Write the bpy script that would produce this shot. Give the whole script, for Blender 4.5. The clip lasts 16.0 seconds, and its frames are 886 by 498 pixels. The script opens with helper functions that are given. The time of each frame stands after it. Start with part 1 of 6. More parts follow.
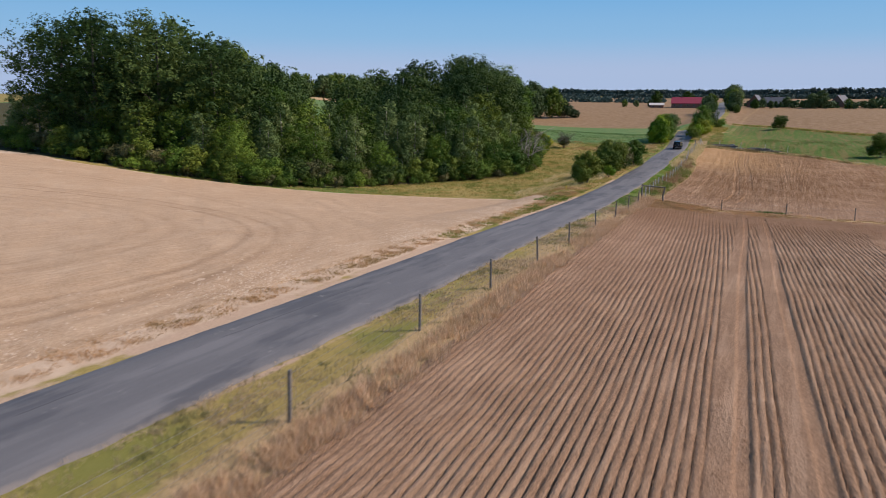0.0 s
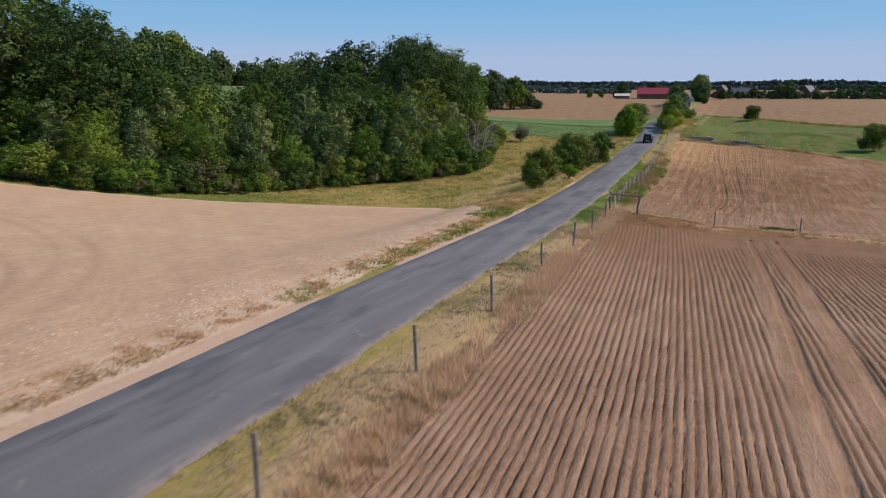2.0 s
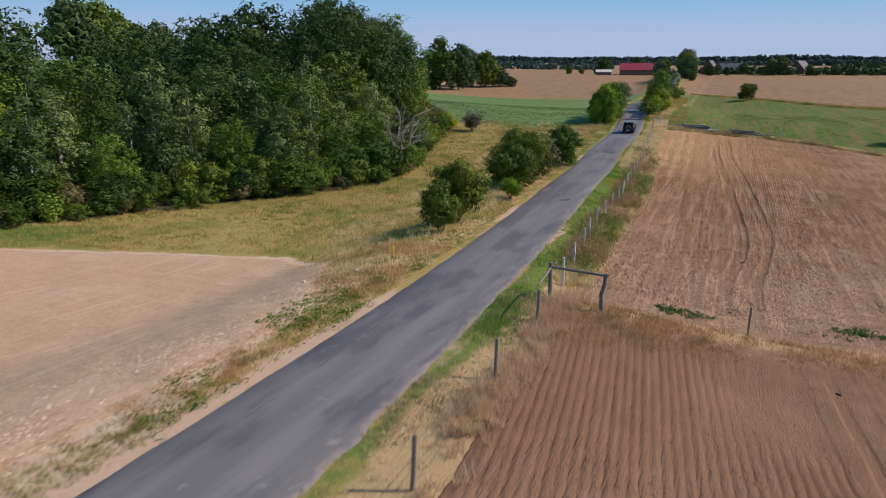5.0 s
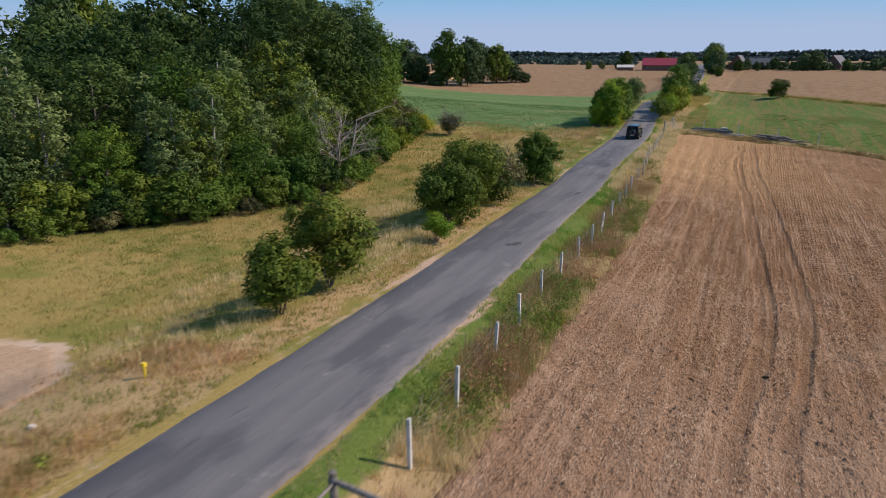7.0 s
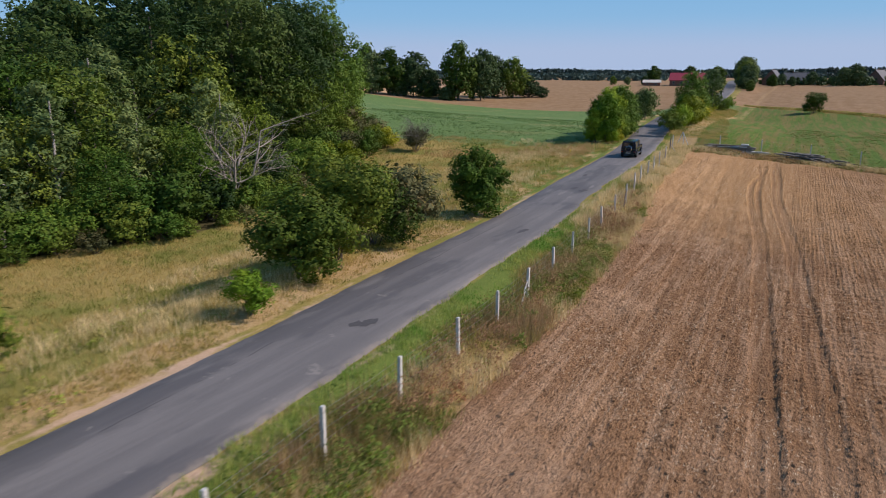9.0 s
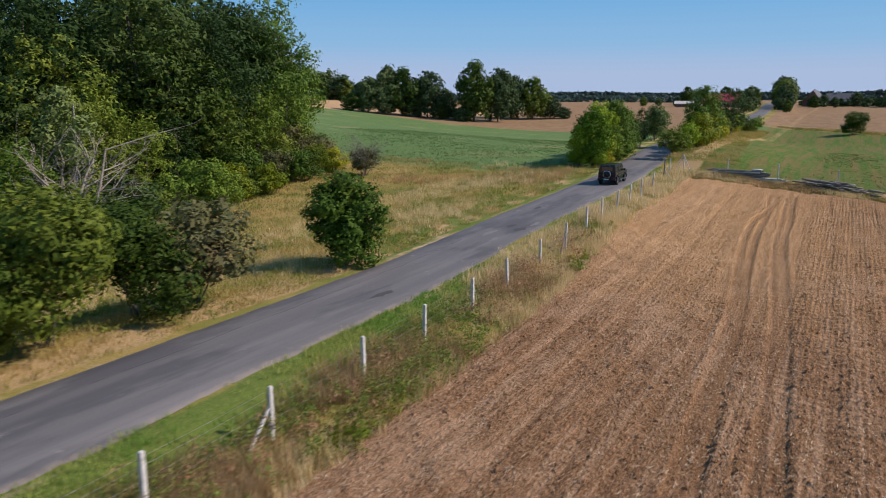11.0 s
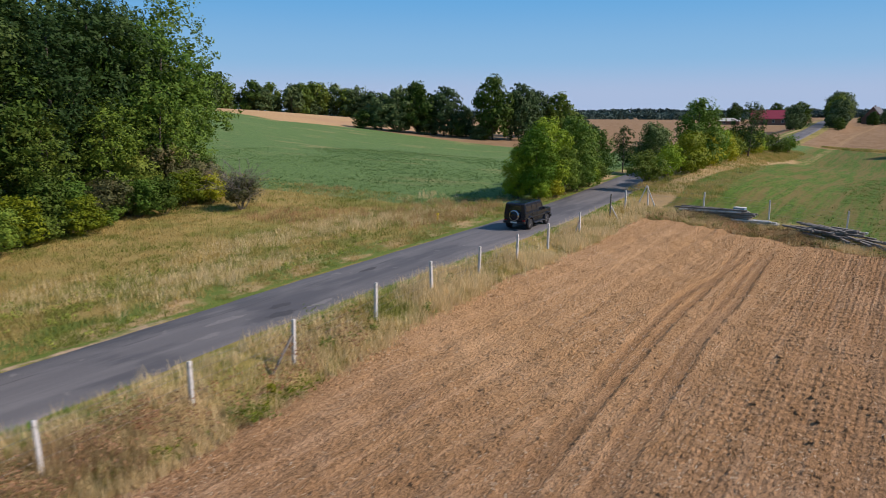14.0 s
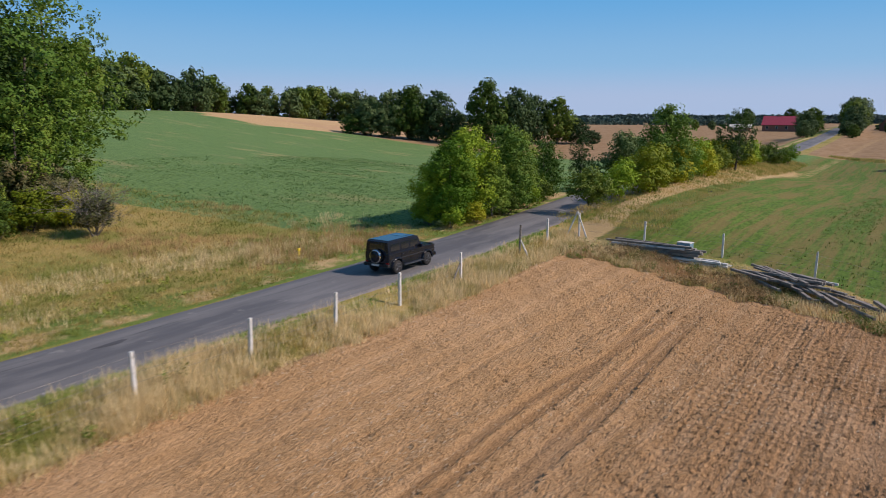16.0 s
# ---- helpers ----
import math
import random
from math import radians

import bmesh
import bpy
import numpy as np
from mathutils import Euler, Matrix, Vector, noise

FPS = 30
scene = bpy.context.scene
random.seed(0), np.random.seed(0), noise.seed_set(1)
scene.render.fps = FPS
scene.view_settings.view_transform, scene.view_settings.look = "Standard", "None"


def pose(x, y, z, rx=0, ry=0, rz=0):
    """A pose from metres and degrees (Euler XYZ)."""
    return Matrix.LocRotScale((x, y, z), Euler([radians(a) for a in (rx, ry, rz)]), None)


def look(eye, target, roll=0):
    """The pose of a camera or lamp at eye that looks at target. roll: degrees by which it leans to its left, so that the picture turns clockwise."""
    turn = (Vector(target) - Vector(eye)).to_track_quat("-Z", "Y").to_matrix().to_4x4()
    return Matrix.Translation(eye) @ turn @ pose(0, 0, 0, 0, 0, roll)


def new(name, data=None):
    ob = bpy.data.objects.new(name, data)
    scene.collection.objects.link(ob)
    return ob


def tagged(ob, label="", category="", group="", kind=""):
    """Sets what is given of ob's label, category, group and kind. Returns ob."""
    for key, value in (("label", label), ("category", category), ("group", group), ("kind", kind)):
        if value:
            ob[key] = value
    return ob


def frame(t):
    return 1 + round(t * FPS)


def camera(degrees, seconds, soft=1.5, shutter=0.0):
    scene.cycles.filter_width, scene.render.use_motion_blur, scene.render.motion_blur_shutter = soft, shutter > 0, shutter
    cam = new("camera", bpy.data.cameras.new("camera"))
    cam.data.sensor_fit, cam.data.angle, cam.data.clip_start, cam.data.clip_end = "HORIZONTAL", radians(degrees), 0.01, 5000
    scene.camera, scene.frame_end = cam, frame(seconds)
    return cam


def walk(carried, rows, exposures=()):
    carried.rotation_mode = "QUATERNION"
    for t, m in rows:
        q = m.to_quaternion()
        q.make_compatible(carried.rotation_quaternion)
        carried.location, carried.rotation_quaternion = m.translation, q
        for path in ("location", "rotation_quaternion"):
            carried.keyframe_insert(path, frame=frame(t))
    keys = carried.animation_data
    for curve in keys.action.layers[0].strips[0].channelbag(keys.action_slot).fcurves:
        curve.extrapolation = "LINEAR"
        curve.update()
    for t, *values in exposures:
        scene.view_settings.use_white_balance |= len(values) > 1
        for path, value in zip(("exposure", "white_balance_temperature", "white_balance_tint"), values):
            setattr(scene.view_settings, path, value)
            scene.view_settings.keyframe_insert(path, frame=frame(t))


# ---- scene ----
cam = camera(65.26, 16.0, soft=0.9, shutter=0.4)
# seconds, eye x y z, tilt, roll, yaw
ROWS = [
    (0.0, -0.54, 1.46, 9.63, 77.49, -0.10, 26.26),
    (0.5, -1.70, 7.14, 9.38, 77.28, -0.10, 25.51),
    (1.0, -2.86, 12.86, 9.08, 77.16, -0.13, 24.78),
    (1.5, -4.02, 18.61, 8.70, 77.11, -0.12, 24.09),
    (2.0, -4.96, 24.31, 8.41, 76.88, -0.08, 23.56),
    (2.5, -5.85, 29.99, 8.12, 77.00, -0.06, 23.08),
    (3.0, -6.63, 35.80, 7.98, 76.76, -0.04, 22.72),
    (3.2, -6.92, 38.21, 8.01, 76.61, -0.04, 22.61),
    (5.3, -8.98, 61.45, 8.50, 74.78, -0.00, 22.24),
    (5.5, -8.98, 63.65, 8.54, 74.65, -0.01, 22.43),
    (6.0, -8.92, 68.86, 8.39, 74.37, -0.03, 22.95),
    (6.5, -8.72, 74.19, 8.07, 74.72, -0.04, 23.56),
    (7.0, -8.51, 79.64, 7.85, 74.66, -0.02, 24.33),
    (7.5, -8.35, 84.79, 7.37, 74.92, -0.02, 24.92),
    (8.0, -8.01, 89.74, 6.84, 75.37, -0.00, 25.56),
    (8.5, -7.67, 94.71, 6.34, 75.72, -0.04, 26.25),
    (8.7, -7.54, 96.62, 6.15, 75.85, -0.04, 26.53),
    (10.8, -5.37, 115.52, 4.78, 77.68, -0.02, 29.78),
    (11.0, -5.12, 117.18, 4.65, 77.89, -0.01, 30.14),
    (11.5, -4.53, 121.31, 4.38, 78.31, 0.02, 31.00),
    (12.0, -4.09, 125.42, 4.22, 78.57, 0.06, 31.69),
    (12.5, -3.58, 129.36, 4.17, 78.80, 0.03, 32.35),
    (13.0, -2.88, 133.09, 4.22, 79.00, 0.01, 33.15),
    (13.5, -2.13, 136.71, 4.35, 79.15, 0.02, 33.93),
    (14.0, -1.46, 140.27, 4.47, 79.29, 0.01, 34.57),
    (14.5, -0.95, 143.85, 4.55, 79.43, -0.04, 35.00),
    (15.0, -0.53, 147.54, 4.65, 79.57, -0.13, 35.38),
    (15.5, -0.22, 151.38, 4.79, 79.61, -0.20, 35.70),
    (16.0, -0.00, 155.43, 4.94, 79.62, -0.20, 36.02),
]
walk(cam, [(t, pose(x, y, z, rx, ry, rz)) for t, x, y, z, rx, ry, rz in ROWS], [(0.0, 0.0, 6500, 20), (16.0, 0.0, 6500, 20)])

# ---- light ----
SUN_EL, SUN_AZ = 41.0, 62.0        # degrees; azimuth clockwise from +y
world = bpy.data.worlds.new("world")
scene.world = world
world.use_nodes = True
_nt = world.node_tree
_sky = _nt.nodes.new("ShaderNodeTexSky")
_sky.sky_type = "NISHITA"
_sky.sun_disc = False
_sky.sun_elevation, _sky.sun_rotation = radians(SUN_EL), radians(SUN_AZ)
_sky.altitude = 1500
_sky.air_density, _sky.dust_density, _sky.ozone_density = 0.9, 0.0, 2.0
def _sky_mix(fac, low, high):
    n = _nt.nodes.new("ShaderNodeMix")
    n.data_type = "RGBA"
    for slot, v in ((0, fac), (6, low), (7, high)):
        if isinstance(v, bpy.types.NodeSocket):
            _nt.links.new(v, n.inputs[slot])
        else:
            n.inputs[slot].default_value = v
    return n.outputs[2]


def _sky_band(lo, hi):
    n = _nt.nodes.new("ShaderNodeMapRange")
    n.interpolation_type = "SMOOTHSTEP"
    n.inputs["From Min"].default_value, n.inputs["From Max"].default_value = lo, hi
    _nt.links.new(_height.outputs[2], n.inputs["Value"])
    return n.outputs["Result"]


# clear sky, a deeper blue above and a pale lavender haze along the horizon
_height = _nt.nodes.new("ShaderNodeSeparateXYZ")
_nt.links.new(_nt.nodes.new("ShaderNodeTexCoord").outputs["Generated"], _height.inputs[0])
_clear = _sky_mix(0.5, _sky.outputs[0], (1.5, 4.5, 8.3, 1))
_haze = _sky_mix(_sky_band(0.03, 0.085), (4.1, 5.55, 7.5, 1), (2.7, 5.3, 7.7, 1))
_low = _sky_mix(_sky_band(0.06, 0.19), _haze, (1.15, 4.2, 7.6, 1))
_nt.links.new(_sky_mix(_sky_band(0.15, 0.5), _low, _clear), _nt.nodes["Background"].inputs[0])
_nt.nodes["Background"].inputs[1].default_value = 0.092
sun_data = bpy.data.lights.new("sun", "SUN")
sun_data.energy, sun_data.angle, sun_data.color = 5.25, radians(0.55), (1.0, 0.885, 0.76)
sun = new("sun", sun_data)
_sd = Vector((math.sin(radians(SUN_AZ)) * math.cos(radians(SUN_EL)), math.cos(radians(SUN_AZ)) * math.cos(radians(SUN_EL)), math.sin(radians(SUN_EL))))
sun.matrix_world = look(_sd * 300, (0, 0, 0))

# ---- materials ----
class Nodes:
    """A small wrapper that builds one node material."""

    def __init__(self, name, rough=0.8, metal=0.0, spec=0.3):
        self.mat = bpy.data.materials.new(name)
        self.mat.use_nodes = True
        self.t = self.mat.node_tree
        self.b = self.t.nodes["Principled BSDF"]
        self.b.inputs["Roughness"].default_value = rough
        self.b.inputs["Metallic"].default_value = metal
        self.b.inputs["Specular IOR Level"].default_value = spec
        self.pos = self.node("ShaderNodeNewGeometry").outputs["Position"]

    def node(self, kind, **props):
        n = self.t.nodes.new(kind)
        for k, v in props.items():
            n.inputs[k].default_value = v
        return n

    def link(self, a, b):
        self.t.links.new(a, b)

    def noise(self, scale, detail=4.0, rough=0.6, stretch=None, local=False):
        n = self.node("ShaderNodeTexNoise", Scale=scale, Detail=detail, Roughness=rough)
        src = self.node("ShaderNodeTexCoord").outputs["Object"] if local else self.pos
        if stretch:
            m = self.node("ShaderNodeMapping")
            m.inputs["Scale"].default_value = stretch
            self.link(src, m.inputs["Vector"])
            src = m.outputs[0]
        self.link(src, n.inputs["Vector"])
        return n.outputs[0]

    def ramp(self, fac, lo, hi):
        n = self.node("ShaderNodeMapRange")
        n.interpolation_type = "SMOOTHSTEP"
        n.inputs["From Min"].default_value, n.inputs["From Max"].default_value = lo, hi
        self.link(fac, n.inputs["Value"])
        return n.outputs["Result"]

    def mix(self, fac, a, b, blend="MIX"):
        n = self.t.nodes.new("ShaderNodeMix")
        n.data_type, n.blend_type = "RGBA", blend
        for slot, v in ((0, fac), (6, a), (7, b)):
            if isinstance(v, bpy.types.NodeSocket):
                self.link(v, n.inputs[slot])
            elif slot == 0:
                n.inputs[0].default_value = v
            else:
                n.inputs[slot].default_value = (*v, 1)
        return n.outputs[2]

    def math(self, op, a, b=0.5):
        n = self.t.nodes.new("ShaderNodeMath")
        n.operation = op
        for i, v in enumerate((a, b)):
            if isinstance(v, bpy.types.NodeSocket):
                self.link(v, n.inputs[i])
            else:
                n.inputs[i].default_value = v
        return n.outputs[0]

    def attr(self, name):
        n = self.t.nodes.new("ShaderNodeAttribute")
        n.attribute_name = name
        s = self.t.nodes.new("ShaderNodeSeparateColor")
        self.link(n.outputs["Color"], s.inputs[0])
        return s.outputs

    def bump(self, height, strength=0.4, distance=0.05):
        n = self.node("ShaderNodeBump", Strength=strength, Distance=distance)
        self.link(height, n.inputs["Height"])
        self.link(n.outputs[0], self.b.inputs["Normal"])

    def color(self, c):
        if isinstance(c, bpy.types.NodeSocket):
            self.link(c, self.b.inputs["Base Color"])
        else:
            self.b.inputs["Base Color"].default_value = (*c, 1)
        return self


def speckled(name, a, b, scale, rough=0.8, metal=0.0, spec=0.3, bump=0.2, dist=0.01, c=None, local=True):
    """Two tones on a fine and a coarse noise, with a little relief."""
    m = Nodes(name, rough, metal, spec)
    n1, n2 = m.noise(scale, 5, local=local), m.noise(scale * 0.13, 3, local=local)
    col = m.mix(m.ramp(n1, 0.35, 0.65), a, b)
    if c:
        col = m.mix(m.ramp(n2, 0.5, 0.7), col, c)
    m.color(col).bump(n1, bump, dist)
    return m.mat


def leaf_material(name, dark, light, tip, gloss=0.62):
    """Foliage: each leaf its own tone, each tree its own cast, light shining through."""
    m = Nodes(name, gloss, 0.0, 0.12)
    geo = m.t.nodes.new("ShaderNodeNewGeometry")
    info = m.t.nodes.new("ShaderNodeObjectInfo")
    col = m.mix(geo.outputs["Random Per Island"], dark, light)
    col = m.mix(m.ramp(m.noise(0.45, 3), 0.52, 0.75), col, tip)
    hsv = m.t.nodes.new("ShaderNodeHueSaturation")
    m.link(m.math("ADD", m.math("MULTIPLY", info.outputs["Random"], -0.045), 0.514), hsv.inputs["Hue"])
    m.link(m.math("ADD", m.math("MULTIPLY", info.outputs["Random"], 0.85), 0.60), hsv.inputs["Value"])
    m.link(col, hsv.inputs["Color"])
    m.color(hsv.outputs[0])
    tr = m.t.nodes.new("ShaderNodeBsdfTranslucent")
    m.link(hsv.outputs[0], tr.inputs["Color"])
    mx = m.t.nodes.new("ShaderNodeMixShader")
    mx.inputs[0].default_value = 0.22
    m.link(m.b.outputs[0], mx.inputs[1])
    m.link(tr.outputs[0], mx.inputs[2])
    m.link(mx.outputs[0], m.t.nodes["Material Output"].inputs["Surface"])
    return m.mat


def grass_material(name, dry, green, pale, bias=0.5):
    m = Nodes(name, 0.7, 0.0, 0.2)
    geo = m.t.nodes.new("ShaderNodeNewGeometry")
    col = m.mix(geo.outputs["Random Per Island"], dry, pale)
    col = m.mix(m.ramp(m.noise(0.35, 4), bias - 0.1, bias + 0.1), green, col)
    m.color(col)
    tr = m.t.nodes.new("ShaderNodeBsdfTranslucent")
    m.link(col, tr.inputs["Color"])
    mx = m.t.nodes.new("ShaderNodeMixShader")
    mx.inputs[0].default_value = 0.4
    m.link(m.b.outputs[0], mx.inputs[1])
    m.link(tr.outputs[0], mx.inputs[2])
    m.link(mx.outputs[0], m.t.nodes["Material Output"].inputs["Surface"])
    return m.mat


OAK = leaf_material("oak_leaves", (0.021, 0.050, 0.012), (0.052, 0.100, 0.021), (0.050, 0.086, 0.019))
BIRCH = leaf_material("birch_leaves", (0.062, 0.108, 0.034), (0.128, 0.192, 0.058), (0.112, 0.160, 0.048))
ASH = leaf_material("ash_leaves", (0.054, 0.112, 0.014), (0.112, 0.192, 0.022), (0.112, 0.166, 0.019))
HAWTHORN = leaf_material("hawthorn_leaves", (0.036, 0.074, 0.010), (0.088, 0.140, 0.016), (0.088, 0.112, 0.014))
MAPLE = leaf_material("maple_leaves", (0.038, 0.090, 0.010), (0.085, 0.160, 0.017), (0.088, 0.138, 0.015))
SHRUB = leaf_material("shrub_leaves", (0.052, 0.096, 0.014), (0.106, 0.168, 0.022), (0.100, 0.134, 0.018))
LIME = leaf_material("bright_leaves", (0.078, 0.168, 0.010), (0.150, 0.268, 0.017), (0.165, 0.240, 0.014))
YELLOW = leaf_material("yellowing_leaves", (0.132, 0.176, 0.009), (0.255, 0.294, 0.014), (0.262, 0.262, 0.013))
BRIGHT = leaf_material("fresh_leaves", (0.064, 0.136, 0.017), (0.124, 0.216, 0.029), (0.134, 0.192, 0.025))
# far trees: a paler, bluer green that carries the distance haze in its colour
HAZED_LEAF = leaf_material("hazed_leaves", (0.040, 0.078, 0.028), (0.080, 0.130, 0.043), (0.078, 0.116, 0.038))
OLIVE = leaf_material("olive_leaves", (0.070, 0.085, 0.032), (0.150, 0.150, 0.058), (0.145, 0.115, 0.050))
BARK = speckled("bark", (0.055, 0.045, 0.036), (0.14, 0.12, 0.10), 9, 0.9, bump=0.6, dist=0.03)
PALEBARK = speckled("pale_bark", (0.42, 0.40, 0.37), (0.20, 0.18, 0.16), 6, 0.8, bump=0.4, dist=0.02)
DEADWOOD = speckled("dead_wood", (0.34, 0.30, 0.26), (0.22, 0.19, 0.16), 7, 0.85, bump=0.4, dist=0.02)
WOOD_GREY = speckled("weathered_wood", (0.13, 0.115, 0.10), (0.23, 0.21, 0.185), 14, 0.85, bump=0.5, dist=0.01, c=(0.09, 0.08, 0.07))
CONCRETE = speckled("concrete", (0.60, 0.59, 0.56), (0.46, 0.45, 0.42), 18, 0.9, bump=0.3, dist=0.006, c=(0.34, 0.33, 0.29))
WIRE = speckled("wire", (0.30, 0.30, 0.29), (0.20, 0.17, 0.14), 30, 0.5, 0.7, bump=0.0)
GRASS_DRY = grass_material("dry_grass", (0.48, 0.315, 0.165), (0.32, 0.235, 0.11), (0.68, 0.485, 0.325), 0.34)
GRASS_MIX = grass_material("mixed_grass", (0.38, 0.275, 0.090), (0.185, 0.215, 0.040), (0.50, 0.39, 0.145), 0.49)
GRASS_GREEN = grass_material("green_grass", (0.26, 0.34, 0.065), (0.14, 0.28, 0.04), (0.42, 0.42, 0.13), 0.5)
GRASS_RUST = grass_material("rust_grass", (0.42, 0.235, 0.105), (0.34, 0.23, 0.10), (0.56, 0.365, 0.19), 0.5)
GRASS_PALE = grass_material("blond_grass", (0.60, 0.46, 0.225), (0.42, 0.345, 0.12), (0.78, 0.64, 0.37), 0.38)
GRASS_BROWN = grass_material("brown_stalks", (0.31, 0.20, 0.10), (0.26, 0.23, 0.07), (0.46, 0.33, 0.17), 0.45)
GRASS_VERGE = grass_material("worn_grass", (0.40, 0.295, 0.175), (0.20, 0.195, 0.075), (0.53, 0.41, 0.27), 0.47)
GRASS_CROP = grass_material("crop_leaves", (0.12, 0.205, 0.062), (0.080, 0.158, 0.048), (0.185, 0.275, 0.092), 0.5)
GRASS_THIN = grass_material("thin_crop", (0.110, 0.135, 0.030), (0.075, 0.135, 0.022), (0.16, 0.165, 0.050), 0.5)
WEED = leaf_material("weeds", (0.100, 0.165, 0.024), (0.195, 0.260, 0.046), (0.290, 0.245, 0.080))
DEADWEED = leaf_material("withered_weeds", (0.180, 0.116, 0.052), (0.310, 0.210, 0.098), (0.290, 0.160, 0.066))
STRAW = speckled("straw", (0.62, 0.50, 0.34), (0.48, 0.37, 0.24), 20, 0.8, bump=0.0)


def soil_material(name, dark, mid, pale, crumbs=0.6, fine=14.0, relief=0.05):
    """Bare earth: crumbs, patches and pale dry bloom; crumbs sets how lumpy it lies."""
    m = Nodes(name, 0.95, 0.0, 0.1)
    n1, n2, n3 = m.noise(fine, 6, 0.7), m.noise(1.3, 4), m.noise(0.16, 3)
    crumb = m.node("ShaderNodeTexVoronoi", Scale=fine * 0.75)
    warp = m.node("ShaderNodeMixRGB", Fac=0.12)
    warp.blend_type = "ADD"
    m.link(m.pos, warp.inputs[1])
    m.link(m.noise(2.3, 3), warp.inputs[2])
    m.link(warp.outputs[0], crumb.inputs["Vector"])
    lump = m.ramp(m.math("ADD", crumb.outputs["Distance"], m.math("MULTIPLY", n1, 0.5)), 0.85, 0.42)
    # gaps between crumbs take the dark tone: clod shade put into the colour
    col = m.mix(m.math("MULTIPLY", m.ramp(n1, 0.43, 0.57), m.math("ADD", m.math("MULTIPLY", lump, crumbs), 1.0 - crumbs)), dark, mid)
    col = m.mix(m.math("MULTIPLY", m.ramp(m.noise(0.9, 5, 0.65, (3.5, 0.16, 1)), 0.48, 0.64), 0.42), col, pale)
    col = m.mix(m.math("MULTIPLY", m.ramp(m.noise(1.2, 4, 0.6, (3.2, 0.10, 1)), 0.50, 0.38), 0.34), col, dark)
    col = m.mix(m.math("MULTIPLY", m.ramp(n2, 0.52, 0.78), 0.4), col, pale)
    col = m.mix(m.math("MULTIPLY", m.ramp(n3, 0.50, 0.68), 0.28), col, pale)
    m.color(col)
    h = m.math("ADD", m.math("ADD", n1, m.math("MULTIPLY", lump, crumbs * 0.8)), m.math("MULTIPLY", m.noise(fine * 3.1, 3), 0.4))
    m.height = h
    m.bump(h, 0.9, relief)
    return m


def damp_headland(m):
    """The far end of the ridged field is damper and darker."""
    sep = m.t.nodes.new("ShaderNodeSeparateXYZ")
    m.link(m.pos, sep.inputs[0])
    old = m.b.inputs["Base Color"].links[0].from_socket
    y = m.math("ADD", sep.outputs[1], m.math("MULTIPLY", m.noise(0.2, 3), 8.0))
    m.color(m.mix(m.math("MULTIPLY", m.ramp(y, 62, 84), 0.68), old, (0.165, 0.088, 0.045)))
    return m


RIDGE_SOIL = damp_headland(soil_material("ridged_soil", (0.190, 0.116, 0.070), (0.358, 0.224, 0.139), (0.40, 0.27, 0.177), crumbs=0.4, relief=0.055)).mat


def drier_along(m):
    """The soil grows sandier and paler along the field."""
    sep = m.t.nodes.new("ShaderNodeSeparateXYZ")
    m.link(m.pos, sep.inputs[0])
    old = m.b.inputs["Base Color"].links[0].from_socket
    wide = m.math("MULTIPLY", m.math("SUBTRACT", m.noise(0.12, 3), 0.5), 30.0)
    along = m.math("ADD", sep.outputs[1], wide)
    fac = m.math("MULTIPLY", m.ramp(along, 138, 170), m.math("MULTIPLY", m.ramp(m.math("ADD", sep.outputs[0], m.math("MULTIPLY", wide, 0.15)), 10.0, -15.0), 0.50))
    old = m.mix(fac, old, (0.57, 0.345, 0.155))
    # greyer and drier at the near end, darker and redder out in the field
    old = m.mix(m.math("MULTIPLY", m.ramp(along, 126, 98), 0.26), old, (0.44, 0.305, 0.215))
    ruddy = m.math("MULTIPLY", m.ramp(m.math("ADD", sep.outputs[0], m.math("MULTIPLY", wide, 0.2)), -14.0, -7.0), m.ramp(along, 104, 128))
    old = m.mix(m.math("MULTIPLY", m.math("MULTIPLY", ruddy, m.ramp(along, 146, 122)), 0.19), old, (0.165, 0.085, 0.040))
    # hollows between the clods, their shade painted into the soil colour
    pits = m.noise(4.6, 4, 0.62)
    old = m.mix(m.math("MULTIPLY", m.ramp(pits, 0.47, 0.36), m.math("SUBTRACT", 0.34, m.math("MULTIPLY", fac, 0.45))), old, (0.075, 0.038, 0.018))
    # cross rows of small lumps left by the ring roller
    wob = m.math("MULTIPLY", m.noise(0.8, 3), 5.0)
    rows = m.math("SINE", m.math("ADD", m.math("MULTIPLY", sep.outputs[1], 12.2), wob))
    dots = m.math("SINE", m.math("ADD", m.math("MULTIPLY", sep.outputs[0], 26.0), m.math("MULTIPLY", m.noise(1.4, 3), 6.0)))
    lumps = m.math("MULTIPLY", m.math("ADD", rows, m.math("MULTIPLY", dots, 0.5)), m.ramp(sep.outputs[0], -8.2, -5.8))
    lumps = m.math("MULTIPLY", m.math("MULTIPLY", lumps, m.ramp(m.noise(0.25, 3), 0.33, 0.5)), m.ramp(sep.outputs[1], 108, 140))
    # low places of the rows darkened in the colour, standing in for shade
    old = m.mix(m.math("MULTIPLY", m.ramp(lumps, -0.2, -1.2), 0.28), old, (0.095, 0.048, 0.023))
    # pressed soil in the wheel tracks, with the shade among the lugs painted in
    m.color(m.mix(m.math("MULTIPLY", m.attr("pressed")[0], 0.42), old, (0.150, 0.080, 0.038)))
    m.bump(m.math("ADD", m.math("ADD", m.height, m.math("MULTIPLY", pits, 1.6)), m.math("MULTIPLY", lumps, 0.35)), 1.0, 0.10)
    return m


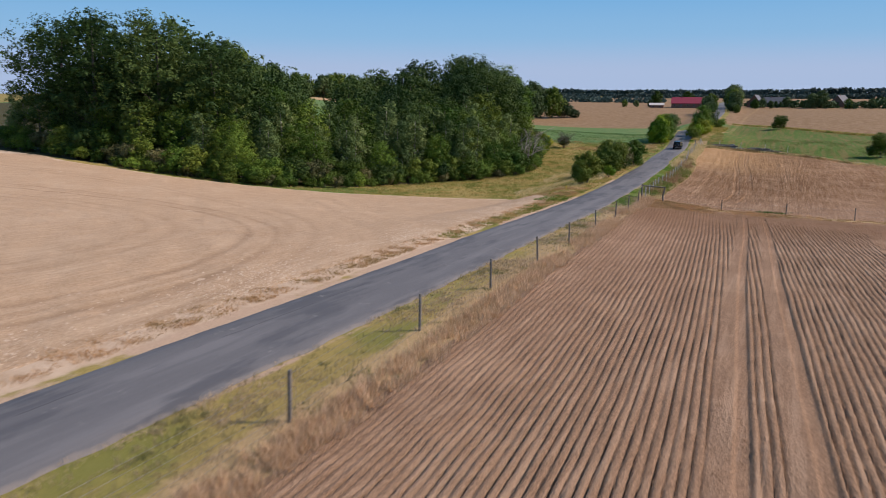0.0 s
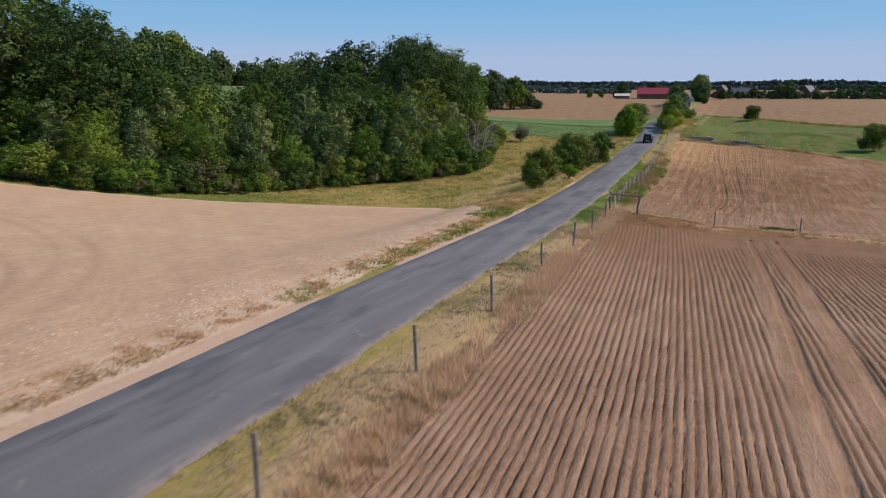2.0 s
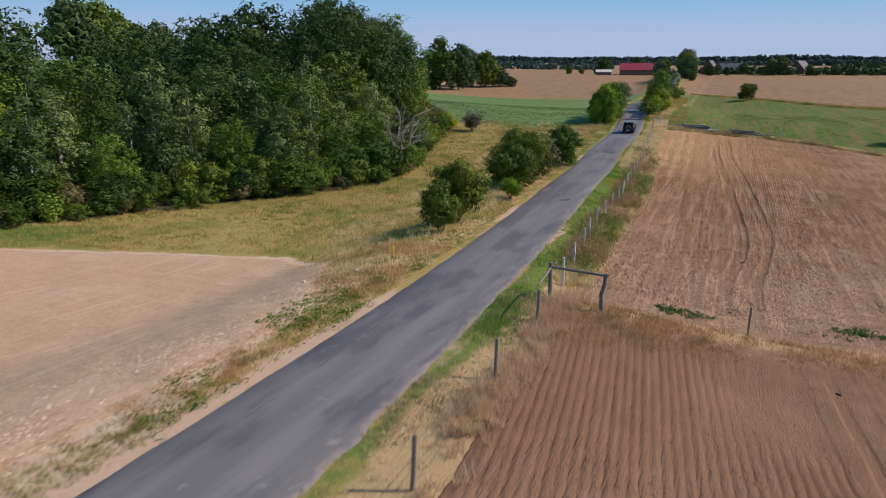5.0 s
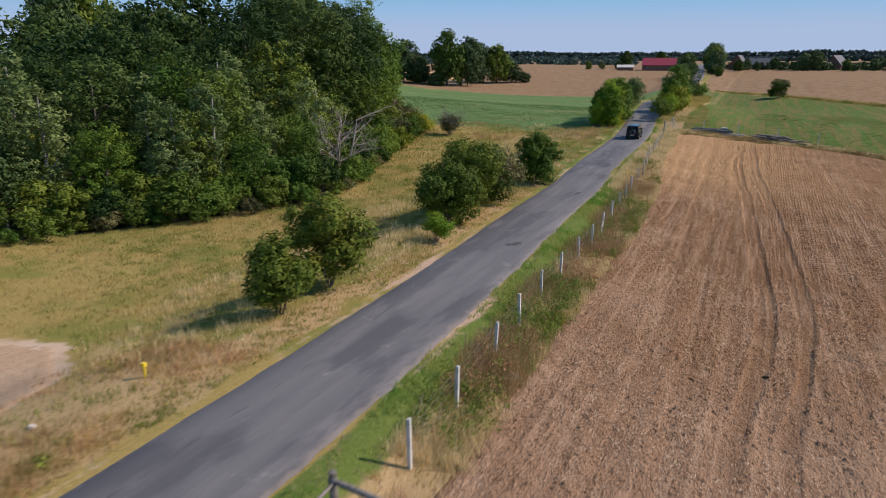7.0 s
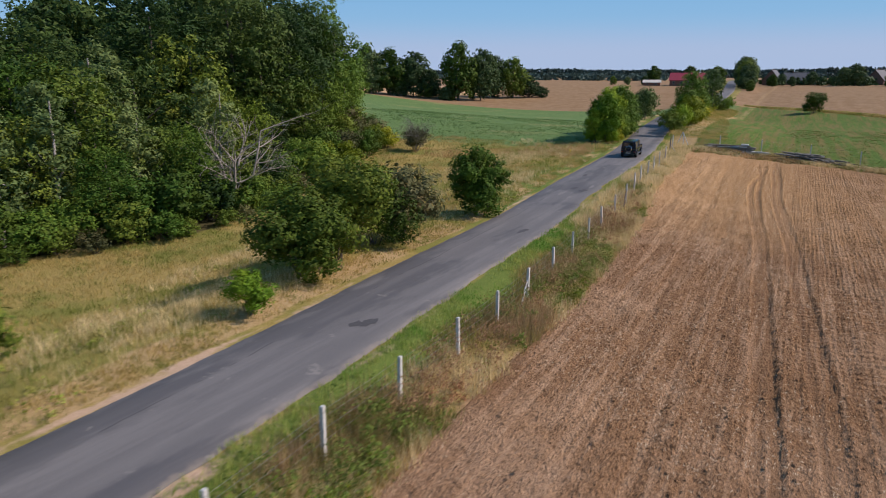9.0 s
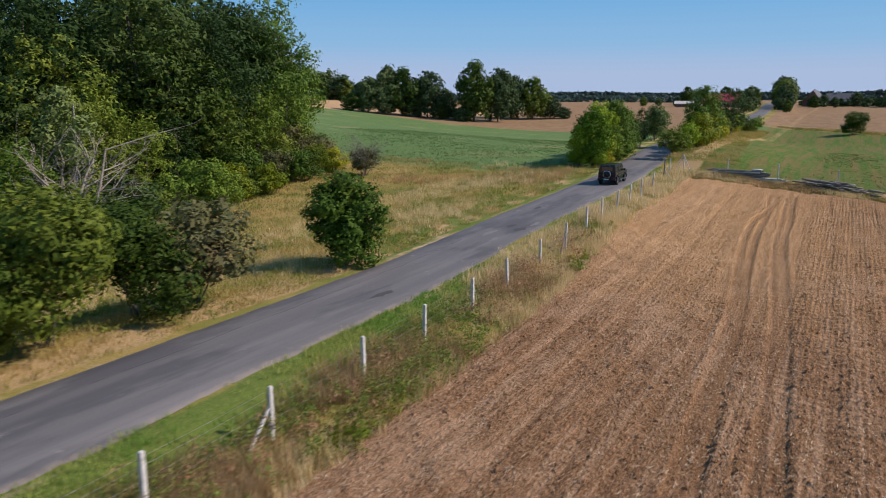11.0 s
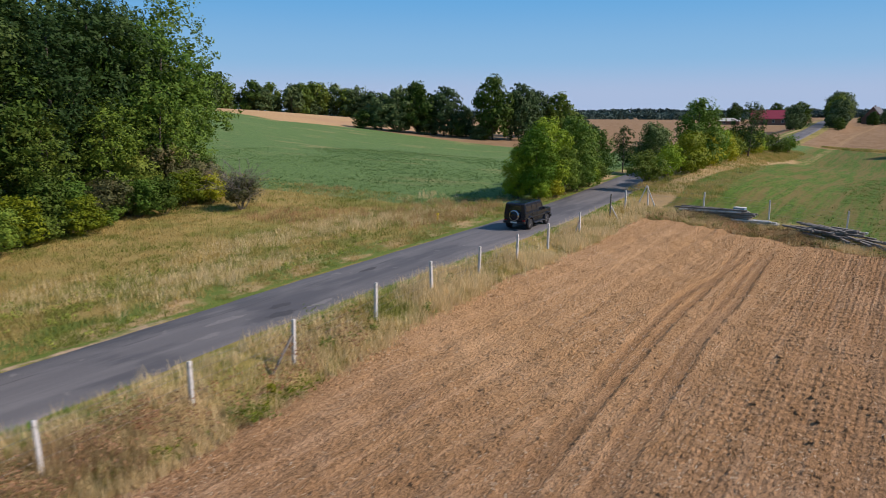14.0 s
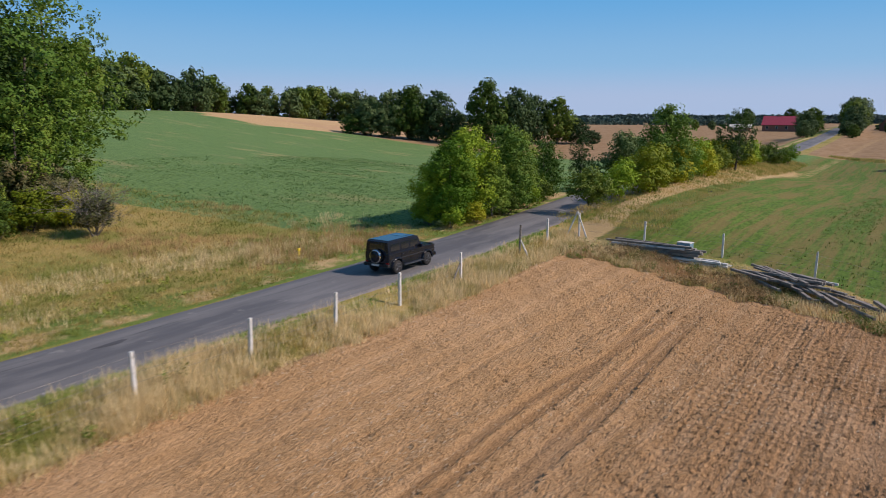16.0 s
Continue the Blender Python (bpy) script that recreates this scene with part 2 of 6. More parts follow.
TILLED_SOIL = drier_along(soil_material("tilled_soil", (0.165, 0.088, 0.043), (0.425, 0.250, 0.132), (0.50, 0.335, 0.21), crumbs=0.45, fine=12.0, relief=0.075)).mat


def ground_material():
    m = Nodes("ground", 0.95, 0.0, 0.1)
    a, b, c = m.attr("zone_a"), m.attr("zone_b"), m.attr("zone_c")
    fine, mid, wide, vast = m.noise(11, 7, 0.75), m.noise(1.1, 5, 0.65), m.noise(0.13, 4), m.noise(0.022, 3)
    wob = m.math("MULTIPLY", m.math("SUBTRACT", mid, 0.5), 0.9)

    def zone(socket, sharp=0.18):
        return m.ramp(m.math("ADD", socket, wob), 0.5 - sharp, 0.5 + sharp)

    # dry meadow, greener in patches
    col = m.mix(m.ramp(fine, 0.35, 0.65), (0.215, 0.160, 0.050), (0.34, 0.258, 0.090))
    col = m.mix(m.math("MULTIPLY", m.ramp(wide, 0.46, 0.62), 0.68), col, (0.13, 0.15, 0.030))
    # pale sandy field
    sand = m.mix(m.ramp(fine, 0.35, 0.65), (0.42, 0.305, 0.205), (0.50, 0.375, 0.265))
    sand = m.mix(m.math("MULTIPLY", m.ramp(m.noise(0.5, 5, stretch=(0.35, 1.6, 1)), 0.48, 0.68), 0.5), sand, (0.36, 0.25, 0.155))
    sand = m.mix(m.math("MULTIPLY", m.ramp(wide, 0.45, 0.62), 0.5), sand, (0.53, 0.42, 0.30))
    col = m.mix(zone(a[0]), col, sand)
    # brown soil under the tilled fields
    brown = m.mix(m.ramp(fine, 0.35, 0.65), (0.150, 0.088, 0.050), (0.290, 0.176, 0.106))
    brown = m.mix(m.math("MULTIPLY", m.ramp(wide, 0.45, 0.65), 0.2), brown, (0.35, 0.225, 0.14))
    col = m.mix(zone(a[1]), col, brown)
    # green crop with thin places
    crop = m.mix(m.ramp(m.noise(3.4, 6, 0.75), 0.40, 0.60), (0.056, 0.107, 0.036), (0.133, 0.208, 0.064))
    crop = m.mix(m.math("MULTIPLY", m.ramp(m.noise(0.09, 5, 0.7, (0.5, 1.3, 1)), 0.52, 0.70), 0.55), crop, (0.30, 0.24, 0.11))
    sep = m.t.nodes.new("ShaderNodeSeparateXYZ")
    m.link(m.pos, sep.inputs[0])
    thin = m.mix(m.ramp(m.noise(2.2, 6, 0.75, (1.8, 0.6, 1)), 0.38, 0.62), (0.046, 0.084, 0.013), (0.088, 0.146, 0.024))
    thin = m.mix(m.math("MULTIPLY", m.ramp(m.noise(0.30, 6, 0.75, (2.6, 0.16, 1)), 0.43, 0.60), 0.62), thin, (0.185, 0.118, 0.050))
    crop = m.mix(m.ramp(sep.outputs[0], -28, -24), crop, thin)
    col = m.mix(zone(a[2], 0.1), col, crop)
    # ochre stubble
    ochre = m.mix(m.ramp(mid, 0.35, 0.65), (0.36, 0.23, 0.11), (0.45, 0.305, 0.155))
    ochre = m.mix(m.math("MULTIPLY", m.ramp(vast, 0.45, 0.6), 0.5), ochre, (0.36, 0.22, 0.13))
    col = m.mix(zone(b[0], 0.1), col, ochre)
    # far reddish-brown fields
    red = m.mix(m.ramp(m.noise(0.25, 6, 0.75, (1.6, 0.7, 1)), 0.36, 0.66), (0.205, 0.125, 0.062), (0.262, 0.174, 0.098))
    col = m.mix(zone(b[1], 0.1), col, red)
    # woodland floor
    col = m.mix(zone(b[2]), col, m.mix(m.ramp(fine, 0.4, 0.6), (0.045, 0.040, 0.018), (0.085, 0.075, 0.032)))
    # green turf by the road
    turf = m.mix(m.ramp(fine, 0.35, 0.65), (0.070, 0.115, 0.020), (0.138, 0.172, 0.040))
    col = m.mix(zone(c[0]), col, turf)
    # tawny dead grass
    dead = m.mix(m.ramp(fine, 0.35, 0.65), (0.285, 0.192, 0.088), (0.425, 0.308, 0.160))
    col = m.mix(zone(c[1]), col, dead)
    # sandy shoulder
    shoulder = m.mix(m.ramp(fine, 0.35, 0.65), (0.36, 0.248, 0.165), (0.46, 0.330, 0.228))
    col = m.mix(zone(c[2]), col, shoulder)
    m.color(col).bump(m.math("ADD", fine, m.math("MULTIPLY", mid, 1.5)), 0.6, 0.06)
    return m.mat


GROUND = ground_material()


def asphalt_material():
    m = Nodes("asphalt", 0.82, 0.0, 0.35)
    fine = m.noise(60, 3, 0.7)
    col = m.mix(m.ramp(fine, 0.3, 0.7), (0.092, 0.089, 0.090), (0.132, 0.128, 0.128))
    along = m.noise(0.55, 5, 0.6, (1.9, 0.14, 1))
    col = m.mix(m.math("MULTIPLY", m.ramp(along, 0.46, 0.66), 0.45), col, (0.175, 0.168, 0.164))
    col = m.mix(m.math("MULTIPLY", m.ramp(m.noise(0.42, 4, 0.6, (1.2, 0.3, 1)), 0.50, 0.62), 0.68), col, (0.060, 0.061, 0.067))
    col = m.mix(m.math("MULTIPLY", m.ramp(m.noise(0.9, 5, 0.7), 0.63, 0.70), 0.45), col, (0.24, 0.225, 0.205))
    u = m.math("ABSOLUTE", m.attr("across")[0], 0.0)
    path = m.math("MULTIPLY", m.ramp(m.math("ABSOLUTE", m.math("SUBTRACT", u, 0.95), 0.0), 0.55, 0.1), m.ramp(m.noise(0.7, 4, 0.6, (1, 0.12, 1)), 0.36, 0.62))
    col = m.mix(m.math("MULTIPLY", path, 0.24), col, (0.195, 0.186, 0.180))
    seam = m.math("MULTIPLY", m.ramp(m.math("ABSOLUTE", m.math("SUBTRACT", m.math("ADD", m.attr("across")[0], m.math("MULTIPLY", m.noise(0.35, 3), 0.5)), -0.95), 0.0), 0.05, 0.015), m.ramp(m.noise(0.3, 3), 0.47, 0.56))
    col = m.mix(m.math("MULTIPLY", seam, 0.6), col, (0.035, 0.035, 0.038))
    col = m.mix(m.math("MULTIPLY", m.ramp(m.math("ADD", u, m.math("MULTIPLY", m.noise(1.6, 4), 0.7)), 2.72, 2.95), 0.4), col, (0.24, 0.20, 0.16))
    m.color(col).bump(fine, 0.3, 0.006)
    return m.mat


ASPHALT = asphalt_material()
ASPHALT_PATCH = speckled("asphalt_patch", (0.042, 0.042, 0.046), (0.075, 0.074, 0.076), 40, 0.85, bump=0.3, dist=0.006, local=False)

# ---- lie of the land: a long profile under the road, and hills beside it ----
RY = [-200, 0, 30, 40, 60, 74.1, 88.3, 98.1, 108.1, 118, 128.1, 138.2, 148.2, 158.3, 165.2, 178.2, 186.4, 193.7, 204.1, 215, 230, 260, 330, 380, 440, 540, 700, 2000]
RX = [-19.60, -19.60, -19.60, -19.85, -20.85, -21.14, -21.56, -21.97, -22.58, -23.21, -23.90, -24.26, -24.57, -25.25, -25.61, -25.76, -26.04, -26.56, -27.54, -28.68, -29.80, -33.00, -35.00, -35.60, -37.50, -45.00, -58.00, -100.00]
KY = [-200, -60, 0, 35, 54, 74, 92, 120, 150, 165, 185, 200, 225, 260, 300, 360, 440, 560, 900, 2000]
# height of the road's bed over the land beside it
EY = [60, 80, 95, 122, 140, 160, 182, 200, 215]
EZ = [0, 0.3, 0.6, 0.62, 0.5, 0.45, 0.5, 0.25, 0]
KZ = [4, 2, 0.5, -0.7, -1.6, -2.8, -3.8, -4.75, -4.8, -4.5, -4.0, -3.5, -2.4, -2.6, -3.6, -2.6, 0.2, 2.5, 4, 6]
HILLS = [(-45, 85, 25, -1.08), (-60, 128, 30, -2.47), (-85, 100, 30, -1.48), (-100, 40, 40, 1.97), (-60, 60, 30, -1.57), (-130, 130, 60, 0.12), (-50, 180, 30, -0.58), (-70, 230, 40, 0.29), (-120, 250, 60, -2.93), (-200, 250, 80, 5.53), (-180, 340, 70, -0.89), (-130, 380, 80, -5.01), (-280, 380, 130, 6.47), (-60, 330, 70, -2.42), (0, 95, 25, -0.29), (0, 150, 25, 0.34), (5, 200, 30, 0.3), (10, 260, 45, -1.9), (20, 380, 70, 3.53), (40, 150, 60, -1.6), (-60, 480, 100, -2.6), (-300, 150, 150, 6.02), (-10, 225, 14, 0.16), (-35, 210, 12, 0.56), (-290, 350, 48, 3.2), (-235, 475, 50, -2.4)]
_yy = np.arange(-200, 2001, 5.0)
_k = np.exp(-np.linspace(-2, 2, 7) ** 2)
_tab = np.convolve(np.pad(np.interp(_yy, KY, KZ), 3, mode="edge"), _k / _k.sum(), "valid")
_road = _tab + np.interp(_yy, EY, EZ)


def road_x(y):
    return np.interp(y, RY, RX)


def ground(x, y):
    x, y = np.asarray(x, float), np.asarray(y, float)
    d = x - road_x(y)
    bed = np.where(d > 0, 1 - (d - 3.0) / 2.4, 1 - (-d - 6.0) / 10.0)
    bed = np.clip(bed, 0, 1)
    z = np.interp(y, _yy, _tab) + np.interp(y, EY, EZ) * bed * bed * (3 - 2 * bed)
    off = np.clip((np.abs(x - road_x(y)) - 5) / 12, 0, 1)
    off = off * off * (3 - 2 * off)
    for cx, cy, s, a in HILLS:
        z = z + off * a * np.exp(-((x - cx) ** 2 + (y - cy) ** 2) / (2 * s * s))
    # low bank under the far half of the fence, and the grassy balk by the gateway
    z = z + 0.5 * np.exp(-((y - 91.0) / 2.0) ** 2) * np.clip((x + 19.5) / 2.5, 0, 1) * np.clip((14 - x) / 24, 0, 1)
    return z + 0.58 * np.exp(-((x + 20.2) / 2.25) ** 2 - ((y - 164) / 12) ** 2)


# ---- building helpers ----
def mesh_from(name, verts, faces, material=None, smooth=False):
    me = bpy.data.meshes.new(name)
    me.from_pydata([tuple(v) for v in verts], [], faces)
    if material:
        me.materials.append(material)
    if smooth:
        me.polygons.foreach_set("use_smooth", [True] * len(me.polygons))
    me.update()
    return me


def fast_mesh(name, verts, corners, material, smooth=False):
    """A mesh of equal-sided faces from arrays: corners is n x 3 or n x 4."""
    me = bpy.data.meshes.new(name)
    n, k = corners.shape
    me.vertices.add(len(verts))
    me.vertices.foreach_set("co", np.asarray(verts, np.float32).ravel())
    me.loops.add(n * k)
    me.loops.foreach_set("vertex_index", corners.astype(np.int32).ravel())
    me.polygons.add(n)
    me.polygons.foreach_set("loop_start", np.arange(0, n * k, k, dtype=np.int32))
    me.polygons.foreach_set("loop_total", np.full(n, k, np.int32))
    if smooth:
        me.polygons.foreach_set("use_smooth", np.ones(n, bool))
    me.materials.append(material)
    me.update(calc_edges=True)
    return me


def part(name, bm, material, parent, label="", m=None, smooth=False):
    """Links a bmesh (or a mesh) as one object under a thing or a part."""
    if isinstance(bm, bmesh.types.BMesh):
        me = bpy.data.meshes.new(name)
        bm.to_mesh(me)
        bm.free()
        me.materials.append(material)
        if smooth:
            me.polygons.foreach_set("use_smooth", [True] * len(me.polygons))
    else:
        me = bm
    ob = new(name, me)
    ob.parent = parent
    if m is not None:
        ob.matrix_basis = m
    if label:
        ob["label"] = label
    return ob


def thing(name, label, category, m=None, group="", kind=""):
    ob = new(name)
    ob.empty_display_size = 0.1
    if m is not None:
        ob.matrix_basis = m
    return tagged(ob, label, category, group, kind)


def box(bm, x0, x1, y0, y1, z0, z1, bevel=0.0):
    vs = [bm.verts.new((x, y, z)) for z in (z0, z1) for x, y in ((x0, y0), (x1, y0), (x1, y1), (x0, y1))]
    fs = [bm.faces.new([vs[i] for i in q]) for q in ((3, 2, 1, 0), (4, 5, 6, 7), (0, 1, 5, 4), (1, 2, 6, 5), (2, 3, 7, 6), (3, 0, 4, 7))]
    if bevel:
        es = list({e for f in fs for e in f.edges})
        bmesh.ops.bevel(bm, geom=es, offset=bevel, segments=2, affect="EDGES", profile=0.6)
    return bm


def boxed(*a, bevel=0.0):
    return box(bmesh.new(), *a, bevel=bevel)


def tube_points(path, radii, sides=6):
    """Vertices and quads of a tube through the points of path."""
    path = [Vector(p) for p in path]
    verts, faces = [], []
    for i, p in enumerate(path):
        d = (path[min(i + 1, len(path) - 1)] - path[max(i - 1, 0)]).normalized()
        u = d.orthogonal().normalized()
        w = d.cross(u)
        for k in range(sides):
            a = 2 * math.pi * k / sides
            verts.append(p + (u * math.cos(a) + w * math.sin(a)) * radii[i])
    for i in range(len(path) - 1):
        for k in range(sides):
            j = (k + 1) % sides
            faces.append((i * sides + k, i * sides + j, (i + 1) * sides + j, (i + 1) * sides + k))
    return verts, faces


def tube_mesh(name, tubes, material, sides=6):
    verts, faces = [], []
    for path, radii in tubes:
        v, f = tube_points(path, radii, sides)
        o = len(verts)
        verts += v
        faces += [tuple(i + o for i in q) for q in f]
    return mesh_from(name, verts, faces, material, True)


def gz(x, y):
    return float(ground(x, y))


def wave(x, y, f, ph=0.0):
    """A cheap smooth unevenness in -1..1."""
    return (np.sin(x * f + 1.7 * np.sin(y * f * 0.6 + ph)) + np.sin(y * f * 1.13 + 1.3 * np.sin(x * f * 0.8 - ph)) + np.sin((x + y) * f * 0.57 + ph)) / 3


def step(v, lo, hi):
    s = np.clip((v - lo) / (hi - lo), 0, 1)
    return s * s * (3 - 2 * s)


# ---- plan: edges of the fields ----
def verge_x(y):
    """Where the tilled soil begins, right of the fence."""
    return np.interp(y, [-50, 17, 54, 79, 92, 111, 130, 140, 152, 162, 167, 181, 194, 210], [-10.5, -11.8, -13.9, -15.6, -15.6, -16.3, -16.4, -16.8, -17.6, -18.7, -19.2, -19.7, -20.3, -21])


def fence_x(y):
    return np.interp(y, [-20, 16.7, 26.7, 35.5, 53, 73.7, 81.2, 88.2, 95.7, 99.8, 104.6, 108.8, 113.3, 117.5, 126, 139, 148, 157, 166.6, 176, 186.6, 206], [-12.0, -13.2, -14.1, -14.4, -15.0, -15.9, -16.2, -16.42, -16.85, -17.1, -17.45, -17.75, -18.05, -18.15, -18.2, -18.75, -19.2, -19.5, -20.27, -20.85, -21.4, -23.0])


def rear_y(x):
    """Far edge of the brown field, where the planks and the weeds lie."""
    return np.interp(x, [-21, -18, -11.6, -5.7, -3, 2.5, 11.5, 40, 120], [199, 200.5, 200.5, 198.5, 195.5, 190, 179, 150, 90])


def soil_end(x):
    """Where the tilled soil stops short of the beams; a strip of weeds lies between."""
    return np.interp(x, [-21, -17, -12, -8.7, -6, -3, 2.5, 11.5, 40, 120], [196.5, 196.8, 195.5, 193.9, 193.2, 192.3, 188.6, 178.5, 149.5, 89.5]) + 0.35 * np.sin(x * 1.7) + 0.25 * np.sin(x * 4.1 + 1.0)


def sand_y(x):
    """Far edge of the pale field left of the road."""
    return np.interp(x, [-260, -130, -101, -84, -67, -58.7, -49, -39.5, -33, -27.8, -26.1, -24.4], [120, 80, 72, 77.5, 89.5, 95.5, 99.5, 101.5, 97, 88, 82, 74])


def wood_x(y):
    """Edge of the wood."""
    return np.interp(y, [70, 78, 84, 95, 104, 117, 127, 139, 152, 168, 180, 190, 200], [-125, -92, -77, -70, -67, -62.5, -56, -49.5, -52, -57, -61, -68, -90])


def build_ground():
    def axis(dense, fine, far, grow=1.11):
        a, b = dense
        up, down, s = [b], [a], fine
        while up[-1] < far[1]:
            s *= grow
            up.append(up[-1] + s)
        s = fine
        while down[-1] > far[0]:
            s *= grow
            down.append(down[-1] - s)
        return np.array(down[::-1][:-1] + list(np.arange(a, b, fine)) + up)

    xs = axis((-62, 26), 0.52, (-3200, 3200), 1.075)
    ys = axis((0, 224), 1.05, (-400, 4200))
    X, Y = np.meshgrid(xs, ys)
    d = X - road_x(Y)
    Z = ground(X, Y)
    # small unevenness, a low ditch on the right, tufty meadow, rise of the far land
    off = step(np.abs(d), 2.9, 5.0)
    Z = Z + off * (0.05 * wave(X, Y, 1.1) + 0.03 * wave(X, Y, 2.7, 1.0))
    Z = Z - 0.07 * step(np.abs(d), 2.2, 2.6) * (1 - off)
    bank = step(d, 3.2, 6.5) * step(Y, 203, 214) * (1 - step(Y, 268, 300)) * (1 - step(X, -18, -8))
    Z = Z + 1.1 * bank
    Z = Z - 0.06 * (np.abs(d) < 2.5)
    # the worked soil lies in a shallow bed
    Z = Z - 0.14 * step(X - verge_x(Y), 0.9, 1.8) * step(soil_end(X) - Y, 1.4, 2.4) * step(np.abs(Y - 91.7), 3.6, 4.6) * step(46 - X, 1, 3) * step(Y, 5, 7)
    Z = Z + 9.0 * step(np.hypot(X, Y), 1200, 3800)
    Z = Z + 2 * step(-Y, 60, 300)
    nx, ny = len(xs), len(ys)
    idx = np.arange(nx * ny).reshape(ny, nx)
    quads = np.stack([idx[:-1, :-1], idx[:-1, 1:], idx[1:, 1:], idx[1:, :-1]], -1).reshape(-1, 4)
    me = fast_mesh("ground", np.stack([X, Y, Z], -1).reshape(-1, 3), quads, GROUND, True)
    # zone masks (soft 0..1, edges roughened in the material)
    sand = step(-d, 2.9 + 1.3 * step(Y, 70, 82), 3.7 + 1.7 * step(Y, 70, 82)) * step(sand_y(X) - Y, -0.8, 0.8) * (X < -22)
    brown = step(X - verge_x(Y), -0.5, 0.5) * step(soil_end(X) - Y, -0.7, 0.7)
    crop_edge = np.interp(X, [-300, -120, -80, -57, -40, -33], [150, 180, 190, 193, 193.5, 196])
    lane = step(-d, 4.0, 5.0)
    crop_l = step(Y - crop_edge, -1, 1) * lane * (1 - step(Y, 352, 356))
    hill = step(Y - np.interp(X, [-400, -270, -252, -216, -200, -191, -186, -150], [420, 348, 332, 320, 318, 326, 356, 400]), -2, 2)
    crop_l = crop_l * (1 - hill) * step(X, -420, -400)
    tawny_r = step(d, 3.5, 5.5) * step(Y, 200, 206) * (1 - step(d - np.interp(Y, [200, 225, 262, 300, 320], [6.5, 8.5, 11.5, 11, 5]), -1, 1)) * (1 - step(Y, 310, 325))
    crop_r = step(d, 4, 5) * step(Y - rear_y(X), 1.5, 3.5) * (1 - tawny_r) * (1 - step(Y - np.interp(X, [-60, -21, -4, 11, 24, 60, 300], [362, 354, 333, 313, 297, 262, 180]), -2, 2))
    ochre = hill * (1 - step(Y, 470, 480)) * (X < -150)
    red_l = lane * step(Y, 353, 357) * (1 - ochre) * (X > -420)
    red_r = step(d, 5, 6) * step(Y - np.interp(X, [-60, -21, -4, 11, 24, 60, 300], [362, 354, 333, 313, 297, 262, 180]), -1, 3)
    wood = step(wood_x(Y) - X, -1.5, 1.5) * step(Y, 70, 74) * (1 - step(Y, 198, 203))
    near_l = step(-d, 2.4, 2.8) * (1 - step(-d, 5.2 + 0.8 * wave(X, Y, 0.31), 7.2))
    near_r = step(d, 2.4, 2.8) * (1 - step(d, 4.2 + 0.6 * wave(X, Y, 0.23), 5.6)) * step(Y, 50, 90) * (1 - 0.72 * step(Y, 142, 158))
    # dip with greener grass by the gate and at the field's tip
    turf = np.clip(near_r * 0.95 + near_l * (0.35 * step(Y, 66, 90) + 0.4 * step(Y, 138, 152) - 0.15 * step(Y, 96, 110) * (1 - step(Y, 130, 140))) + 0.9 * step(sand_y(X) + 13 - Y, 0, 3) * step(Y - sand_y(X), -1, 1) * step(X, -84, -78) * (1 - step(X, -64, -56)), 0, 1)
    strip = step(X - verge_x(Y), -2.6, -1.2) * (1 - step(X - verge_x(Y), 0.2, 0.9)) * (1 - 0.55 * step(Y, 96, 110))
    gate_strip = np.exp(-((Y - 91.6) / 1.6) ** 2) * step(X, -17, -15)
    tip = step(-d, 4.0, 5.5) * np.exp(-((X + 30) / 5) ** 2 - ((Y - 93) / 7) ** 2) * 1.1
    near_dead = step(-d, 2.8, 3.4) * (1 - step(-d, 4.6, 6.0)) * (0.45 * wave(X, Y, 1.3) + 0.2 + 0.55 * step(Y, 60, 85) - 0.25 * step(Y, 138, 152))
    rear = step(Y - soil_end(X), -0.6, 0.6) * (1 - step(Y - rear_y(X), 1.2, 3.5)) * (X > -22) * (0.75 + 0.5 * wave(X, Y, 0.8))
    low = 0.25 * step(-d, 12, 18) * (1 - step(Y, 190, 198)) * step(Y, 140, 160)
    worn = step(d, 2.7, 3.2) * (1 - step(X - verge_x(Y), -1.0, 0.0)) * (1 - step(Y, 70, 90)) * (0.50 + 0.3 * wave(X, Y, 0.6)) * (0.35 + 0.65 * step(Y, 22, 44))
    dead = np.clip(worn + strip * 0.95 + 0.75 * gate_strip + tip + near_dead + rear * 0.8 + tawny_r + low, 0, 1)
    shoulder = step(np.abs(d), 2.3, 2.5) * (1 - step(np.abs(d), 2.85 + 0.3 * wave(X, Y, 0.35, 2.0) + (d < 0) * (0.1 + 0.3 * (1 - step(Y, 78, 92))), 3.4 + (d < 0) * 0.4 * (1 - step(Y, 78, 92)))) * (0.62 + 0.2 * step(-d, 0, 1) + 0.5 * step(-d, 0, 1) * (1 - step(Y, 78, 92))) * (0.62 + 0.55 * wave(X, Y, 0.27, 1.0) + 0.2 * wave(X, Y, 0.9)) * (1 - 0.35 * step(-d, 0, 1) * step(Y, 140, 155))
    shoulder = np.clip(shoulder + np.exp(-((d - 2.6) / 0.6) ** 2 - ((Y - 109.3) / 1.5) ** 2) + 0.8 * np.exp(-((d - 2.6) / 0.5) ** 2 - ((Y - 172) / 5) ** 2), 0, 1)
    one = np.ones_like(X)
